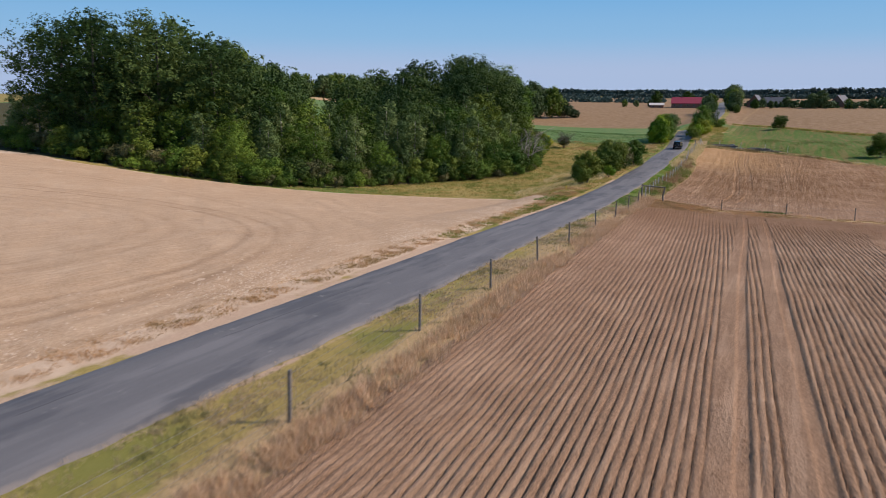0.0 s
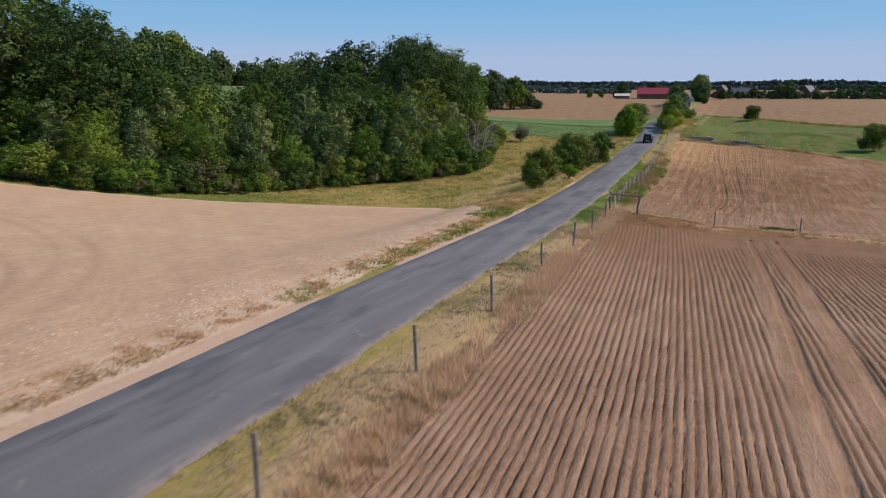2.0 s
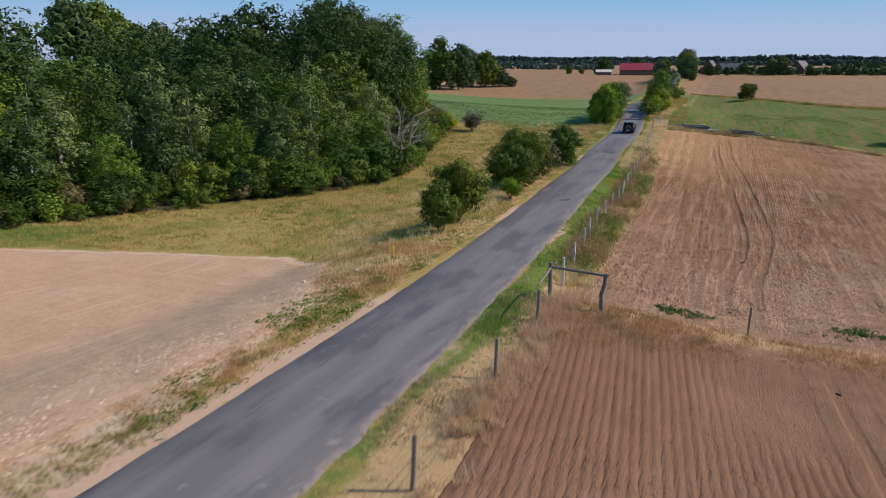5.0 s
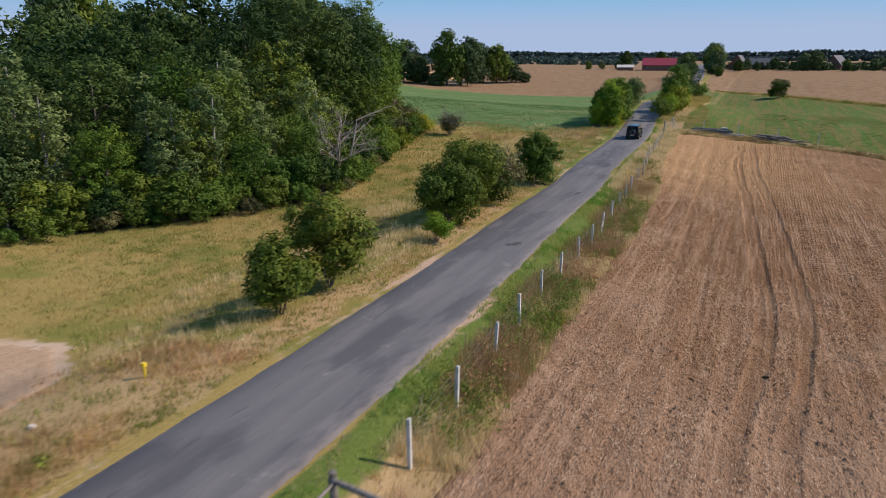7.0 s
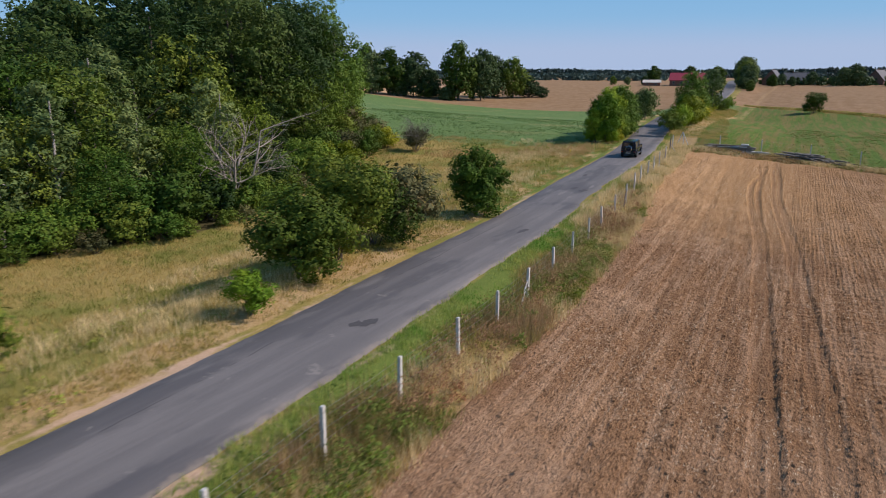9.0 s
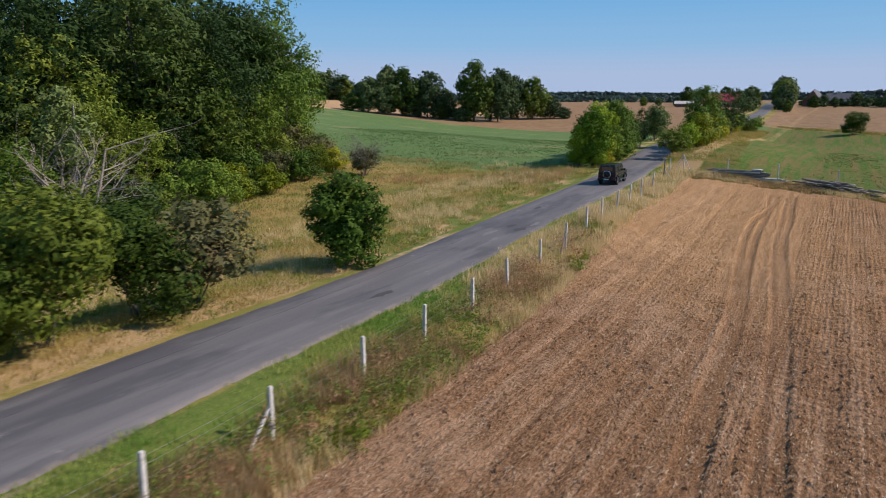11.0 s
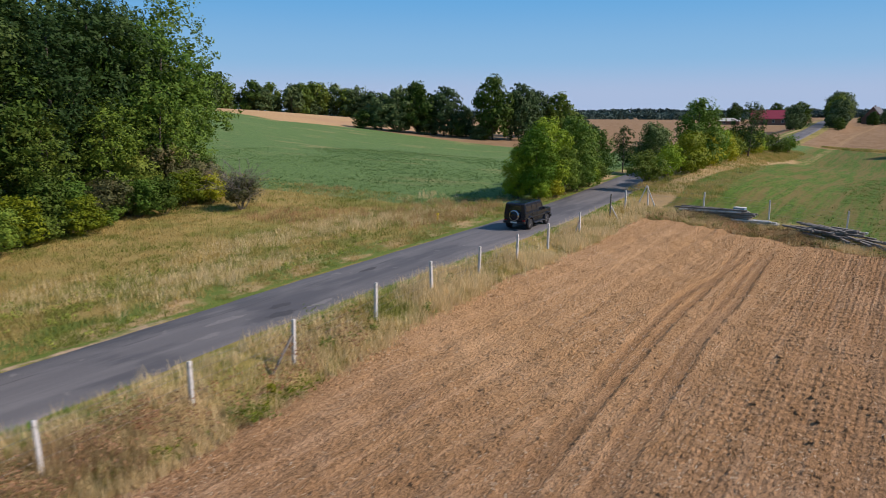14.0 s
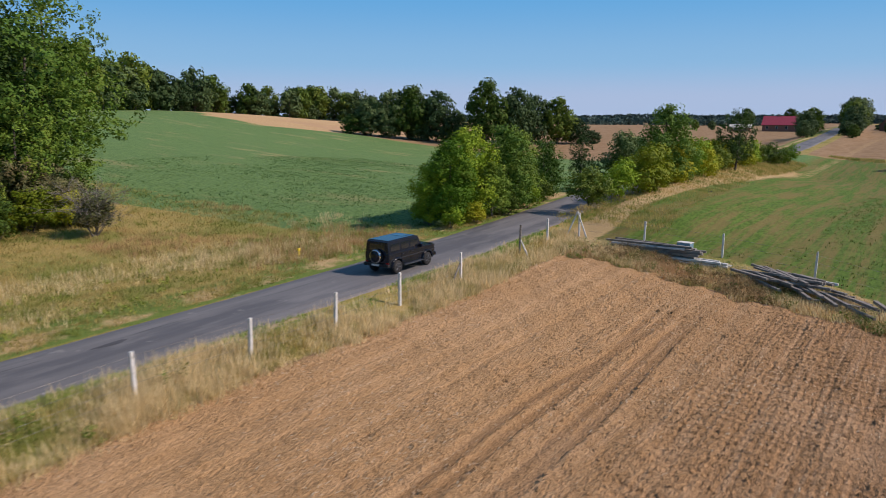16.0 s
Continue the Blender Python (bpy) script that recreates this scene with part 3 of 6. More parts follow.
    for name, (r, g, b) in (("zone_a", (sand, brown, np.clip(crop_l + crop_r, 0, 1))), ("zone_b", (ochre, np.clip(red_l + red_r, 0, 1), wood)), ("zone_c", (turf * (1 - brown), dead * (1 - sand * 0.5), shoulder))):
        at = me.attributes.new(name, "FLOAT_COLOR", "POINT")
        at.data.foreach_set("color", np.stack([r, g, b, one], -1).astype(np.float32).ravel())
    ob = new("ground", me)
    return tagged(ob, "rolling farmland of dry meadow, sand and green crop", "ground", kind="structure")


build_ground()


def build_road():
    ys = np.concatenate([np.arange(-120, 0, 0.8), np.arange(0, 230, 0.5), np.arange(230, 330, 0.8), np.arange(330, 760, 4.0)])
    us = np.array([-2.62, -2.5, -1.8, -0.9, 0, 0.9, 1.8, 2.5, 2.62])
    narrow = lambda y: float(np.interp(y, [60, 95, 190, 220], [1.0, 0.95, 0.955, 1.0]))
    V = []
    for y in ys:
        cx = float(road_x(y))
        z = float(np.interp(y, _yy, _road))
        for k, u in enumerate(us):
            u = u * narrow(y)
            edge = 0.07 * math.sin(y * 0.9 + u) + 0.06 * math.sin(y * 2.3 + u) + 0.06 * math.sin(y * 0.23) - 0.22 * max(0.0, math.sin(y * 0.37 + 2 * u) + math.sin(y * 0.83 + u) - 1.25) if k in (0, 1, 7, 8) else 0
            edge = edge * (0.35 if u < 0 else 1.0)
            V.append((cx + u + math.copysign(edge, u) if edge else cx + u, y, z + 0.045 * (1 - (u / 2.6) ** 2) - (0.09 if k in (0, 8) else 0) + 0.02))
    n = len(us)
    idx = np.arange(len(ys) * n).reshape(len(ys), n)
    quads = np.stack([idx[:-1, :-1], idx[:-1, 1:], idx[1:, 1:], idx[1:, :-1]], -1).reshape(-1, 4)
    me = fast_mesh("road", np.array(V), quads, ASPHALT, True)
    at = me.attributes.new("across", "FLOAT_COLOR", "POINT")
    at.data.foreach_set("color", np.tile(np.stack([us, us * 0, us * 0, us * 0 + 1], -1), (len(ys), 1)).astype(np.float32).ravel())
    ob = new("road", me)
    return tagged(ob, "narrow worn grey asphalt country road with patches", "road", kind="structure")


road = build_road()


def field_sheet(name, label, xs, ys, height, mat, pressed=None):
    """A sheet of worked soil whose relief is real; it dips under the ground at its rim."""
    X, Y = np.meshgrid(xs, ys)
    H, inside = height(X, Y)
    Z = ground(X, Y) + 0.05 * wave(X, Y, 1.1) + 0.03 * wave(X, Y, 2.7, 1.0) + np.where(inside > 0.02, 0.09 * inside + H * inside, -0.35)
    idx = np.arange(X.size).reshape(X.shape)
    quads = np.stack([idx[:-1, :-1], idx[:-1, 1:], idx[1:, 1:], idx[1:, :-1]], -1).reshape(-1, 4)
    keep = (inside.ravel()[quads] > 0.0).any(1)
    quads = quads[keep]
    used, inv = np.unique(quads, return_inverse=True)
    me = fast_mesh(name, np.stack([X, Y, Z], -1).reshape(-1, 3)[used], inv.reshape(-1, 4), mat, True)
    if pressed:
        me.attributes.new("pressed", "FLOAT", "POINT").data.foreach_set("value", pressed(X, Y).reshape(-1)[used].astype(np.float32))
    return tagged(new(name, me), label, "field", kind="structure")


def track_dent(X, Y, cx, half):
    """Pressed wheel track with raised rims."""
    u = X - cx
    w = 1 - step(np.abs(u), half * 0.8, half * 1.25)
    rim = np.exp(-((np.abs(u) - half * 1.45) / (half * 0.35)) ** 2)
    return w, rim


def ridges(X, Y):
    slope = 0.052 - 0.0030 * np.clip(X, -16, 8)
    u = X + slope * (Y - 18)
    head = step(Y, 78.5, 82.5) * step(X, -9.5, -6.5)                                    # headland, driven over
    row = np.abs(np.sin(u * math.pi / 0.273 + 0.25 * wave(X, Y, 0.5)))
    deep = 0.85 + 0.15 * np.sin(np.floor(u / 0.273 + 0.5) * 2.4) + 0.2 * wave(X, Y, 0.8, 3.0)
    H = 0.165 * (np.clip(row * (2.5 + 0.5 * wave(X, Y, 5.0)), 0, 1) - 1) * deep + 0.035 + 0.02 * row
    H = H + 0.012 * wave(X, Y, 9.0, 2.0) + 0.01 * wave(X, Y, 4.0, 1.0)
    cross = 0.05 * np.sin(Y * 2 * math.pi / 0.55 + 0.6 * wave(X, Y, 0.7)) * step(X, -7, 2)
    H = H * (1 - 0.4 * step(Y, 60, 78))
    H = H * (1 - head) + head * (cross + 0.02 * wave(X, Y, 5.0))
    for off in (0.0, 1.95):
        cx = -1.0 - 0.047 * (Y - 18) + off + 0.10 * np.sin(Y * 0.11)
        flat = (1 - step(np.abs(X - cx + 0.32), 0.30, 0.42))
        H = H * (1 - flat) + flat * 0.035
        w, rim = track_dent(X, Y, cx + 0.22, 0.21)
        H = H * (1 - w) + w * -0.045
    for k, (x0, y0) in enumerate(((3.0, 84.0), (5.0, 85.5), (1.5, 88.0))):
        cy = y0 + 0.012 * (X - x0) ** 2 + 0.3 * np.sin(X * 0.4 + k)
        w, rim = track_dent(Y, X, cy, 0.22)
        w = w * step(X, -9.5, -8)
        H = H * (1 - w) + w * -0.05
    inside = step(X - verge_x(Y), 0.0, 0.7) * (1 - step(Y, 88.4, 90.0))
    return H, inside


TRACK_Y = (103, 110, 118, 125, 138, 152, 160, 170, 177, 183, 189)
TRACKS = ((-8.1, -7.2, -6.7, -7.1, -7.9, -8.7, -9.5, -10.15, -10.25, -10.5, -11.2), (-6.4, -5.5, -5.3, -5.6, -6.4, -7.2, -8.1, -8.8, -8.95, -9.3, -9.4), (-8.4, -7.6, -7.25, -7.6, -8.4, -9.1, -10.0, -10.8, -11.0, -10.2, -10.4), (-6.7, -5.6, -4.9, -5.1, -5.9, -6.8, -7.6, -8.4, -8.4, -8.8, -9.0))


def track_x(y, tx):
    """Centre line of a curving tractor track, eased between its bends."""
    return (np.interp(y - 2, TRACK_Y, tx) + np.interp(y, TRACK_Y, tx) + np.interp(y + 2, TRACK_Y, tx)) / 3


def driven(X, Y):
    """How firmly the tilled soil has been pressed by wheels."""
    p = np.zeros_like(X)
    for k, tx in enumerate(TRACKS):
        d = np.abs(X - track_x(Y, tx))
        p = np.maximum(p, (1 - step(d, 0.10, 0.24)) * (1.0 if k < 2 else 0.6 + 0.4 * step(Y, 150, 170)))
    return p * step(Y, 98, 104) * (1 - step(Y, 185, 191))


def tilled(X, Y):
    u = X + 0.03 * (Y - 100)
    H = 0.022 * np.sin(u * 2 * math.pi / 0.36 + 0.5 * wave(X, Y, 1.2)) * (0.5 + 0.5 * wave(X, Y * 0.2, 0.8)) + 0.030 * np.sin(u * 2 * math.pi / 1.6 + 0.8 * wave(X, Y, 0.3)) + 0.034 * wave(X, Y, 3.1) + 0.034 * wave(X, Y, 7.3, 1.0) + 0.022 * wave(X, Y, 13.0, 2.0)
    roll = step(X, -8.0, -5.5) * (0.35 + 0.65 * step(Y, 118, 145))
    H = H + roll * 0.036 * np.sin(Y * 2 * math.pi / 0.52 + 0.9 * wave(X, Y, 0.9)) * (0.6 + 0.4 * np.sin(X * 2 * math.pi / 0.33))
    for tx in TRACKS:
        w, rim = track_dent(X, Y, track_x(Y, tx), 0.24)
        ends = step(Y, 98, 104) * (1 - step(Y, 185, 191))
        w = w * ends
        H = H * (1 - w) + w * -0.09 + 0.035 * rim * ends
    for c0, amp in ((-12.6, 0.04), (-10.6, 0.03), (-14.4, 0.03)):
        cx = c0 - 0.022 * (Y - 120) + 0.15 * np.sin(Y * 0.2 + c0)
        H = H - amp * np.exp(-((X - cx) / 0.16) ** 2)
    inside = step(X - verge_x(Y), 0.0, 0.8) * step(Y, 93.4, 95.0) * step(soil_end(X) - Y, 0.0, 1.2)
    return H, inside


field_sheet("ridged_field", "brown field drawn up in straight narrow ridges with wheel tracks", np.concatenate([np.arange(-17, 7, 0.0423), np.arange(7, 40, 0.17)]), np.arange(4, 92, 0.62), ridges, RIDGE_SOIL)
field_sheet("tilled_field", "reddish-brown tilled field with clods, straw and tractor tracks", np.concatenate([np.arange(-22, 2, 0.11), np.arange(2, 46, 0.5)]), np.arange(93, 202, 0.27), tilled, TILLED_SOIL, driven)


TURNS = ((-57.8, 24.4, 29.2, 1.0), (-57.1, 25.0, 26.1, 1.0), (-57.5, 24.8, 27.7, 0.45), (-57.5, 24.8, 21.0, 0.5), (-57.5, 24.8, 18.8, 0.5), (-70.0, 20.0, 44.5, 0.6), (-70.0, 20.0, 42.4, 0.6))


def turned(X, Y):
    """How firmly the sandy soil has been pressed by wheels."""
    p = np.zeros_like(X)
    for cx, cy, r, w in TURNS:
        d = np.hypot(X - cx, Y - cy) - r + 0.15 * wave(X, Y, 0.35)
        p = np.maximum(p, w * np.exp(-(d / 0.34) ** 2) * (0.65 + 0.35 * wave(X, Y, 0.6, 2.0)))
    return p


PALE_CRUST = speckled("dry_crust", (0.58, 0.46, 0.34), (0.44, 0.32, 0.22), 9, 0.9, bump=0.4, dist=0.01)


def sandy(X, Y):
    H = 0.012 * wave(X, Y, 2.3) + 0.008 * wave(X, Y, 6.1, 1.0) + 0.010 * np.sin((Y + 0.55 * X) * 2 * math.pi / 1.1 + wave(X, Y, 0.4))
    # sweeping wheel tracks of a wide turn
    H = H - 0.05 * turned(X, Y)
    for k in range(5):
        d = (Y - 92 + 1.7 * k) + 0.010 * (X + 44) ** 2 - 2.0
        H = H - 0.04 * np.exp(-(d / 0.22) ** 2) * step(X, -62, -54)
    d = X - road_x(Y)
    inside = step(-d, 5.0, 6.4) * step(sand_y(X) - Y, 0.3, 2.0)
    return H - 0.04, inside




def harrowed(m):
    """Faint sweeping lines of the harrow and darker wheelings round a wide turn."""
    sub_ = m.t.nodes.new("ShaderNodeVectorMath")
    sub_.operation = "DISTANCE"
    m.link(m.pos, sub_.inputs[0])
    sub_.inputs[1].default_value = (-57.5, 24.7, 0.0)
    dist = m.math("ADD", sub_.outputs["Value"], m.math("MULTIPLY", m.noise(0.3, 4), 1.2))
    fine = m.math("SINE", m.math("MULTIPLY", dist, 9.0))
    broad = m.math("SINE", m.math("MULTIPLY", dist, 1.55))
    old = m.b.inputs["Base Color"].links[0].from_socket
    patch = m.ramp(m.noise(0.11, 5, 0.7), 0.42, 0.62)
    col = m.mix(m.math("MULTIPLY", m.ramp(fine, -0.2, 1.0), m.math("MULTIPLY", patch, 0.08)), old, (0.27, 0.175, 0.10))
    col = m.mix(m.math("MULTIPLY", m.ramp(broad, 0.35, 1.0), m.math("MULTIPLY", m.ramp(m.noise(0.07, 4), 0.45, 0.6), 0.16)), col, (0.31, 0.205, 0.12))
    col = m.mix(m.math("MULTIPLY", m.ramp(m.noise(2.2, 6, 0.75), 0.56, 0.70), 0.35), col, (0.28, 0.185, 0.11))
    m.color(m.mix(m.math("MULTIPLY", m.attr("pressed")[0], 0.8), col, (0.235, 0.150, 0.088)))
    m.bump(m.math("ADD", m.height, m.math("MULTIPLY", fine, 0.05)), 0.9, 0.06)
    return m


SAND_SOIL = harrowed(soil_material("sandy_soil", (0.345, 0.232, 0.141), (0.432, 0.299, 0.189), (0.49, 0.362, 0.245), crumbs=0.0, fine=7.0)).mat
field_sheet("sandy_field", "pale sandy harrowed field with sweeping wheel tracks", np.concatenate([np.arange(-110, -60, 0.6), np.arange(-60, -24, 0.28)]), np.arange(4, 104, 0.4), sandy, SAND_SOIL, turned)


def asphalt_patch(x, y, w, l, seed, mat):
    rng = np.random.default_rng(seed)
    ring = [(x + w * math.cos(a) * rng.uniform(0.55, 1.3), y + l * math.sin(a) * rng.uniform(0.6, 1.25)) for a in np.arange(0, 6.28, 0.42)]
    zz = lambda px, py: float(np.interp(py, _yy, _road)) + 0.045 * (1 - ((px - float(road_x(py))) / 2.6) ** 2) + 0.026
    verts = [(x, y, zz(x, y))] + [(px, py, zz(px, py)) for px, py in ring]
    faces = [(0, i + 1, (i + 1) % len(ring) + 1) for i in range(len(ring))]
    part("patch", mesh_from("patch", verts, faces, mat), None, road)


PATCH_PALE = speckled("worn_patch", (0.140, 0.136, 0.135), (0.185, 0.178, 0.172), 8, 0.9, bump=0.3, dist=0.006, local=False)
for k, (x, y, w, l, pale) in enumerate(((-23.3, 142.9, 0.25, 0.9, 0), (-22.8, 122.0, 0.3, 0.45, 0), (-25.2, 161.5, 0.28, 0.7, 0), (-25.5, 158.7, 0.25, 1.0, 1), (-24.3, 156.9, 0.22, 0.7, 1), (-24.0, 162.9, 0.2, 0.9, 1), (-26.4, 169.2, 0.2, 0.8, 0), (-22.5, 122.4, 0.35, 0.6, 0), (-24.2, 160.6, 0.35, 0.8, 0))):
    asphalt_patch(x, y, w, l, 900 + k, PATCH_PALE if pale else ASPHALT_PATCH)


# ---- trees and bushes ----
def leaf_cards(centres, radii, per, size, rng, droop=0.0, flat=0.0, out=None):
    """Leaf blades scattered in small clumps round the centres: vertices and corners."""
    n = len(centres) * per
    c = np.repeat(centres, per, 0)
    r = np.repeat(radii, per)[:, None]
    p = rng.normal(size=(n, 3))
    p /= np.linalg.norm(p, axis=1)[:, None]
    away = p * 0.7 + np.array([0, 0, 0.3]) + (0 if out is None else np.repeat(out, per, 0) * 0.9)
    p = c + p * r * rng.uniform(0.35, 1.0, (n, 1)) ** 0.5 * np.array([1, 1, 0.8 - flat])
    a = rng.normal(size=(n, 3)) * np.array([1, 1, 0.55])
    a[:, 2] -= droop
    a /= np.linalg.norm(a, axis=1)[:, None]
    face = away / (np.linalg.norm(away, axis=1)[:, None] + 1e-6) + rng.normal(size=(n, 3)) * 0.30
    face /= np.linalg.norm(face, axis=1)[:, None] + 1e-6
    a -= face * (a * face).sum(1)[:, None]
    a /= np.linalg.norm(a, axis=1)[:, None] + 1e-6
    b = np.cross(a, face)
    s = size * rng.uniform(0.6, 1.35, (n, 1))
    v = np.stack([p - a * s - b * s * 0.52, p - a * s * 0.8 + b * s * 0.6, p + a * s * 1.15], 1).reshape(-1, 3)
    return v, np.arange(n * 3).reshape(n, 3)


def crown_points(rng, lobes, clumps):
    """Clump centres over the skins of overlapping lobes, with some inside."""
    w = np.array([l[3] ** 2 for l in lobes])
    pick = rng.choice(len(lobes), clumps, p=w / w.sum())
    L = np.array(lobes)[pick]
    d = rng.normal(size=(clumps, 3))
    d /= np.linalg.norm(d, axis=1)[:, None]
    rad = L[:, 3:4] * np.where(rng.random((clumps, 1)) < 0.78, rng.uniform(0.80, 1.08, (clumps, 1)), rng.uniform(0.2, 0.8, (clumps, 1)))
    return L[:, :3] + d * rad * np.array([1, 1, 0.85]), d


def limb(rng, a, b, bend, r0, r1, n=5):
    a, b = Vector(a), Vector(b)
    off = Vector(rng.normal(size=3)) * bend
    pts = [a.lerp(b, k / n) + off * math.sin(math.pi * k / n) for k in range(n + 1)]
    return pts, [r0 + (r1 - r0) * k / n for k in range(n + 1)]


def tree_meshes(seed, h, width, base, shape="broad", clumps=430, per=13, leaf=0.26, clump=0.62, leafmat=None, bark=None, lobes_n=13):
    """Trunk-and-limb mesh and crown mesh of one kind of tree, foot at the origin."""
    rng = np.random.default_rng(seed)
    lobes = []
    cz, rz, rx = (h + base) / 2, (h - base) / 2, width / 2
    for k in range(lobes_n):
        t = (k + 0.5) / lobes_n
        zz = base + (h - base) * (0.10 + 0.82 * t)
        if shape == "broad":
            env = rx * math.sqrt(max(0.05, 1 - ((zz - (cz - 0.1 * rz)) / (rz * 1.05)) ** 2))
        elif shape == "tall":
            env = rx * (1.0 - 0.75 * t) ** 0.8 * (0.6 + 0.9 * min(1, t * 4)) * 0.8
        else:
            env = rx * math.sqrt(max(0.1, 1 - (t * 0.95) ** 2))
        ang = k * 2.4 + rng.uniform(-0.5, 0.5)
        rr = env * rng.uniform(0.45, 0.75)
        lobes.append((rr * math.cos(ang), rr * math.sin(ang), zz, max(0.18 * rx, env * rng.uniform(0.42, 0.62))))
    lobes.append((0, 0, h - 0.3 * rx, 0.42 * rx if shape != "tall" else 0.2 * rx))
    pts, out = crown_points(rng, lobes, clumps)
    ok = (pts[:, 2] > base * 0.8) & (pts[:, 2] < h)
    pts, out = pts[ok], out[ok]
    v, q = leaf_cards(pts, rng.uniform(0.6, 1.25, len(pts)) * clump, per, leaf, rng, droop=0.7 if shape == "tall" else 0.15, out=out)
    v[:, 2] = np.maximum(v[:, 2], 0.05)
    crown = fast_mesh("crown", v, q, leafmat)
    r0 = 0.018 * h + 0.03
    top = Vector((rng.normal() * 0.04 * h, rng.normal() * 0.04 * h, h * 0.86))
    tubes = [limb(rng, (0, 0, -0.3), top, 0.02 * h, r0, r0 * 0.2, 7)]
    for lx, ly, lz, lr in lobes[: min(9, lobes_n)]:
        z0 = max(0.15 * h, lz - 0.5 * math.hypot(lx, ly) - 0.08 * h)
        f = z0 / (h * 0.86)
        tubes.append(limb(rng, tuple(Vector((0, 0, 0)).lerp(top, f)), (lx, ly, lz), 0.03 * h, r0 * (1 - f) * 0.55 + 0.015, 0.02, 4))
    trunk = tube_mesh("trunk", tubes, bark, 6)
    return trunk, crown


def shrub_meshes(seed, h, width, leafmat, clumps=150, per=13, leaf=0.15, clump=0.42):
    rng = np.random.default_rng(seed)
    lobes = []
    for k in range(8):
        a = k * 2.4 + rng.uniform(-0.4, 0.4)
        rr = width * rng.uniform(0.12, 0.34)
        rad = width * rng.uniform(0.16, 0.27)
        lobes.append((rr * math.cos(a), rr * math.sin(a), max(rad * 0.7, h * rng.uniform(0.25, 0.75)), rad))
    lobes.append((0, 0, h - width * 0.22, width * 0.2))
    pts, out = crown_points(rng, lobes, clumps)
    ok = (pts[:, 2] > 0.12) & (pts[:, 2] < h)
    pts, out = pts[ok], out[ok]
    v, q = leaf_cards(pts, rng.uniform(0.6, 1.2, len(pts)) * clump, per, leaf, rng, droop=0.0, out=out)
    v[:, 2] = np.maximum(v[:, 2], 0.02)
    crown = fast_mesh("crown", v, q, leafmat)
    stems = [limb(rng, (rng.normal() * 0.1, rng.normal() * 0.1, -0.2), (l[0] * 0.9, l[1] * 0.9, l[2]), 0.1, 0.045, 0.012, 3) for l in lobes[:6]]
    return tube_mesh("stem", stems, BARK, 5), crown


def plant(name, label, category, meshes, x, y, scale=1.0, turn=0.0, group="", tall=1.0, sink=0.0):
    ob = thing(name, label, category, None, group)
    ob.matrix_basis = Matrix.LocRotScale((x, y, gz(x, y) - sink), Euler((0, 0, turn)), (scale, scale, scale * tall))
    trunk, crown = meshes
    part("trunk" if trunk.name.startswith("trunk") else "stem", trunk, None, ob)
    part("crown", crown, None, ob)
    return ob


RNG = np.random.default_rng(11)
OAKS = [tree_meshes(100 + k, 22.0, 14.5 + k % 3, 3.5, "broad", 560, 20, 0.215, 0.88, (OAK, OAK, ASH, OAK)[k], BARK, 18) for k in range(4)]
BACKOAKS = [tree_meshes(110 + k, 22.0, 14.5 + k % 3, 6.0, "broad", 420, 8, 0.36, 0.85, OAK, BARK, 16) for k in range(2)]
MIDS = [tree_meshes(120 + k, 13.0, 8.0 + k % 2, 2.0, "broad", 380, 16, 0.172, 0.62, (OAK, SHRUB, ASH)[k], BARK) for k in range(3)]
BIRCHES = [tree_meshes(140 + k, 13.0, 6.2, 1.6, "tall", 330, 15, 0.17, 0.57, BIRCH, PALEBARK, 15) for k in range(3)]
SHRUBS = [shrub_meshes(160 + k, 4.6, 5.2, (SHRUB, OLIVE, SHRUB, BRIGHT, OAK)[k], 190, 20, 0.138, 0.52) for k in range(5)]
BUSHES = [shrub_meshes(180 + k, 3.4, 4.0, (YELLOW, LIME, SHRUB)[k], 210, 20, 0.105, 0.40) for k in range(3)]
FARTREES = [tree_meshes(200 + k, 12.0, 9.0, 0.5, "broad", 460, 9, 0.37, 0.85, (HAZED_LEAF, HAZED_LEAF, SHRUB)[k], BARK, 16) for k in range(3)]

FARLOW = [tree_meshes(210 + k, 12.0, 8.0 + k, 0.3, "broad", 190, 8, 0.55, 1.1, (HAZED_LEAF, SHRUB, HAZED_LEAF)[k], BARK, 9) for k in range(3)]

OAK_L = "tall dark-green oak with a dense rounded crown at the wood's edge"
MID_L = "middle-sized leafy tree in the wooded hollow"
BIRCH_L = "slender grey-green birch with a pale trunk and drooping twigs"
SHRUB_L = "dense green shrub along the edge of the wood"


def edge_walk(gap, back, jitter):
    """Points along the edge of the wood, set back into it."""
    line = [(-128.0, 76.0)] + [(float(wood_x(y)), float(y)) for y in np.arange(78, 187, 1.0)]
    P = np.array(line)
    seg = np.linalg.norm(np.diff(P, axis=0), axis=1)
    s = np.concatenate([[0], np.cumsum(seg)])
    out = []
    for d in np.arange(gap * 0.5, s[-1], gap):
        x, y = np.interp(d, s, P[:, 0]), np.interp(d, s, P[:, 1])
        x2, y2 = np.interp(d + 3, s, P[:, 0]), np.interp(d + 3, s, P[:, 1])
        t = np.array([x2 - x, y2 - y])
        t /= np.linalg.norm(t) + 1e-6
        nx, ny = -t[1], t[0]
        out.append((x + nx * back + RNG.uniform(-jitter, jitter), y + ny * back + RNG.uniform(-jitter, jitter)))
    return out


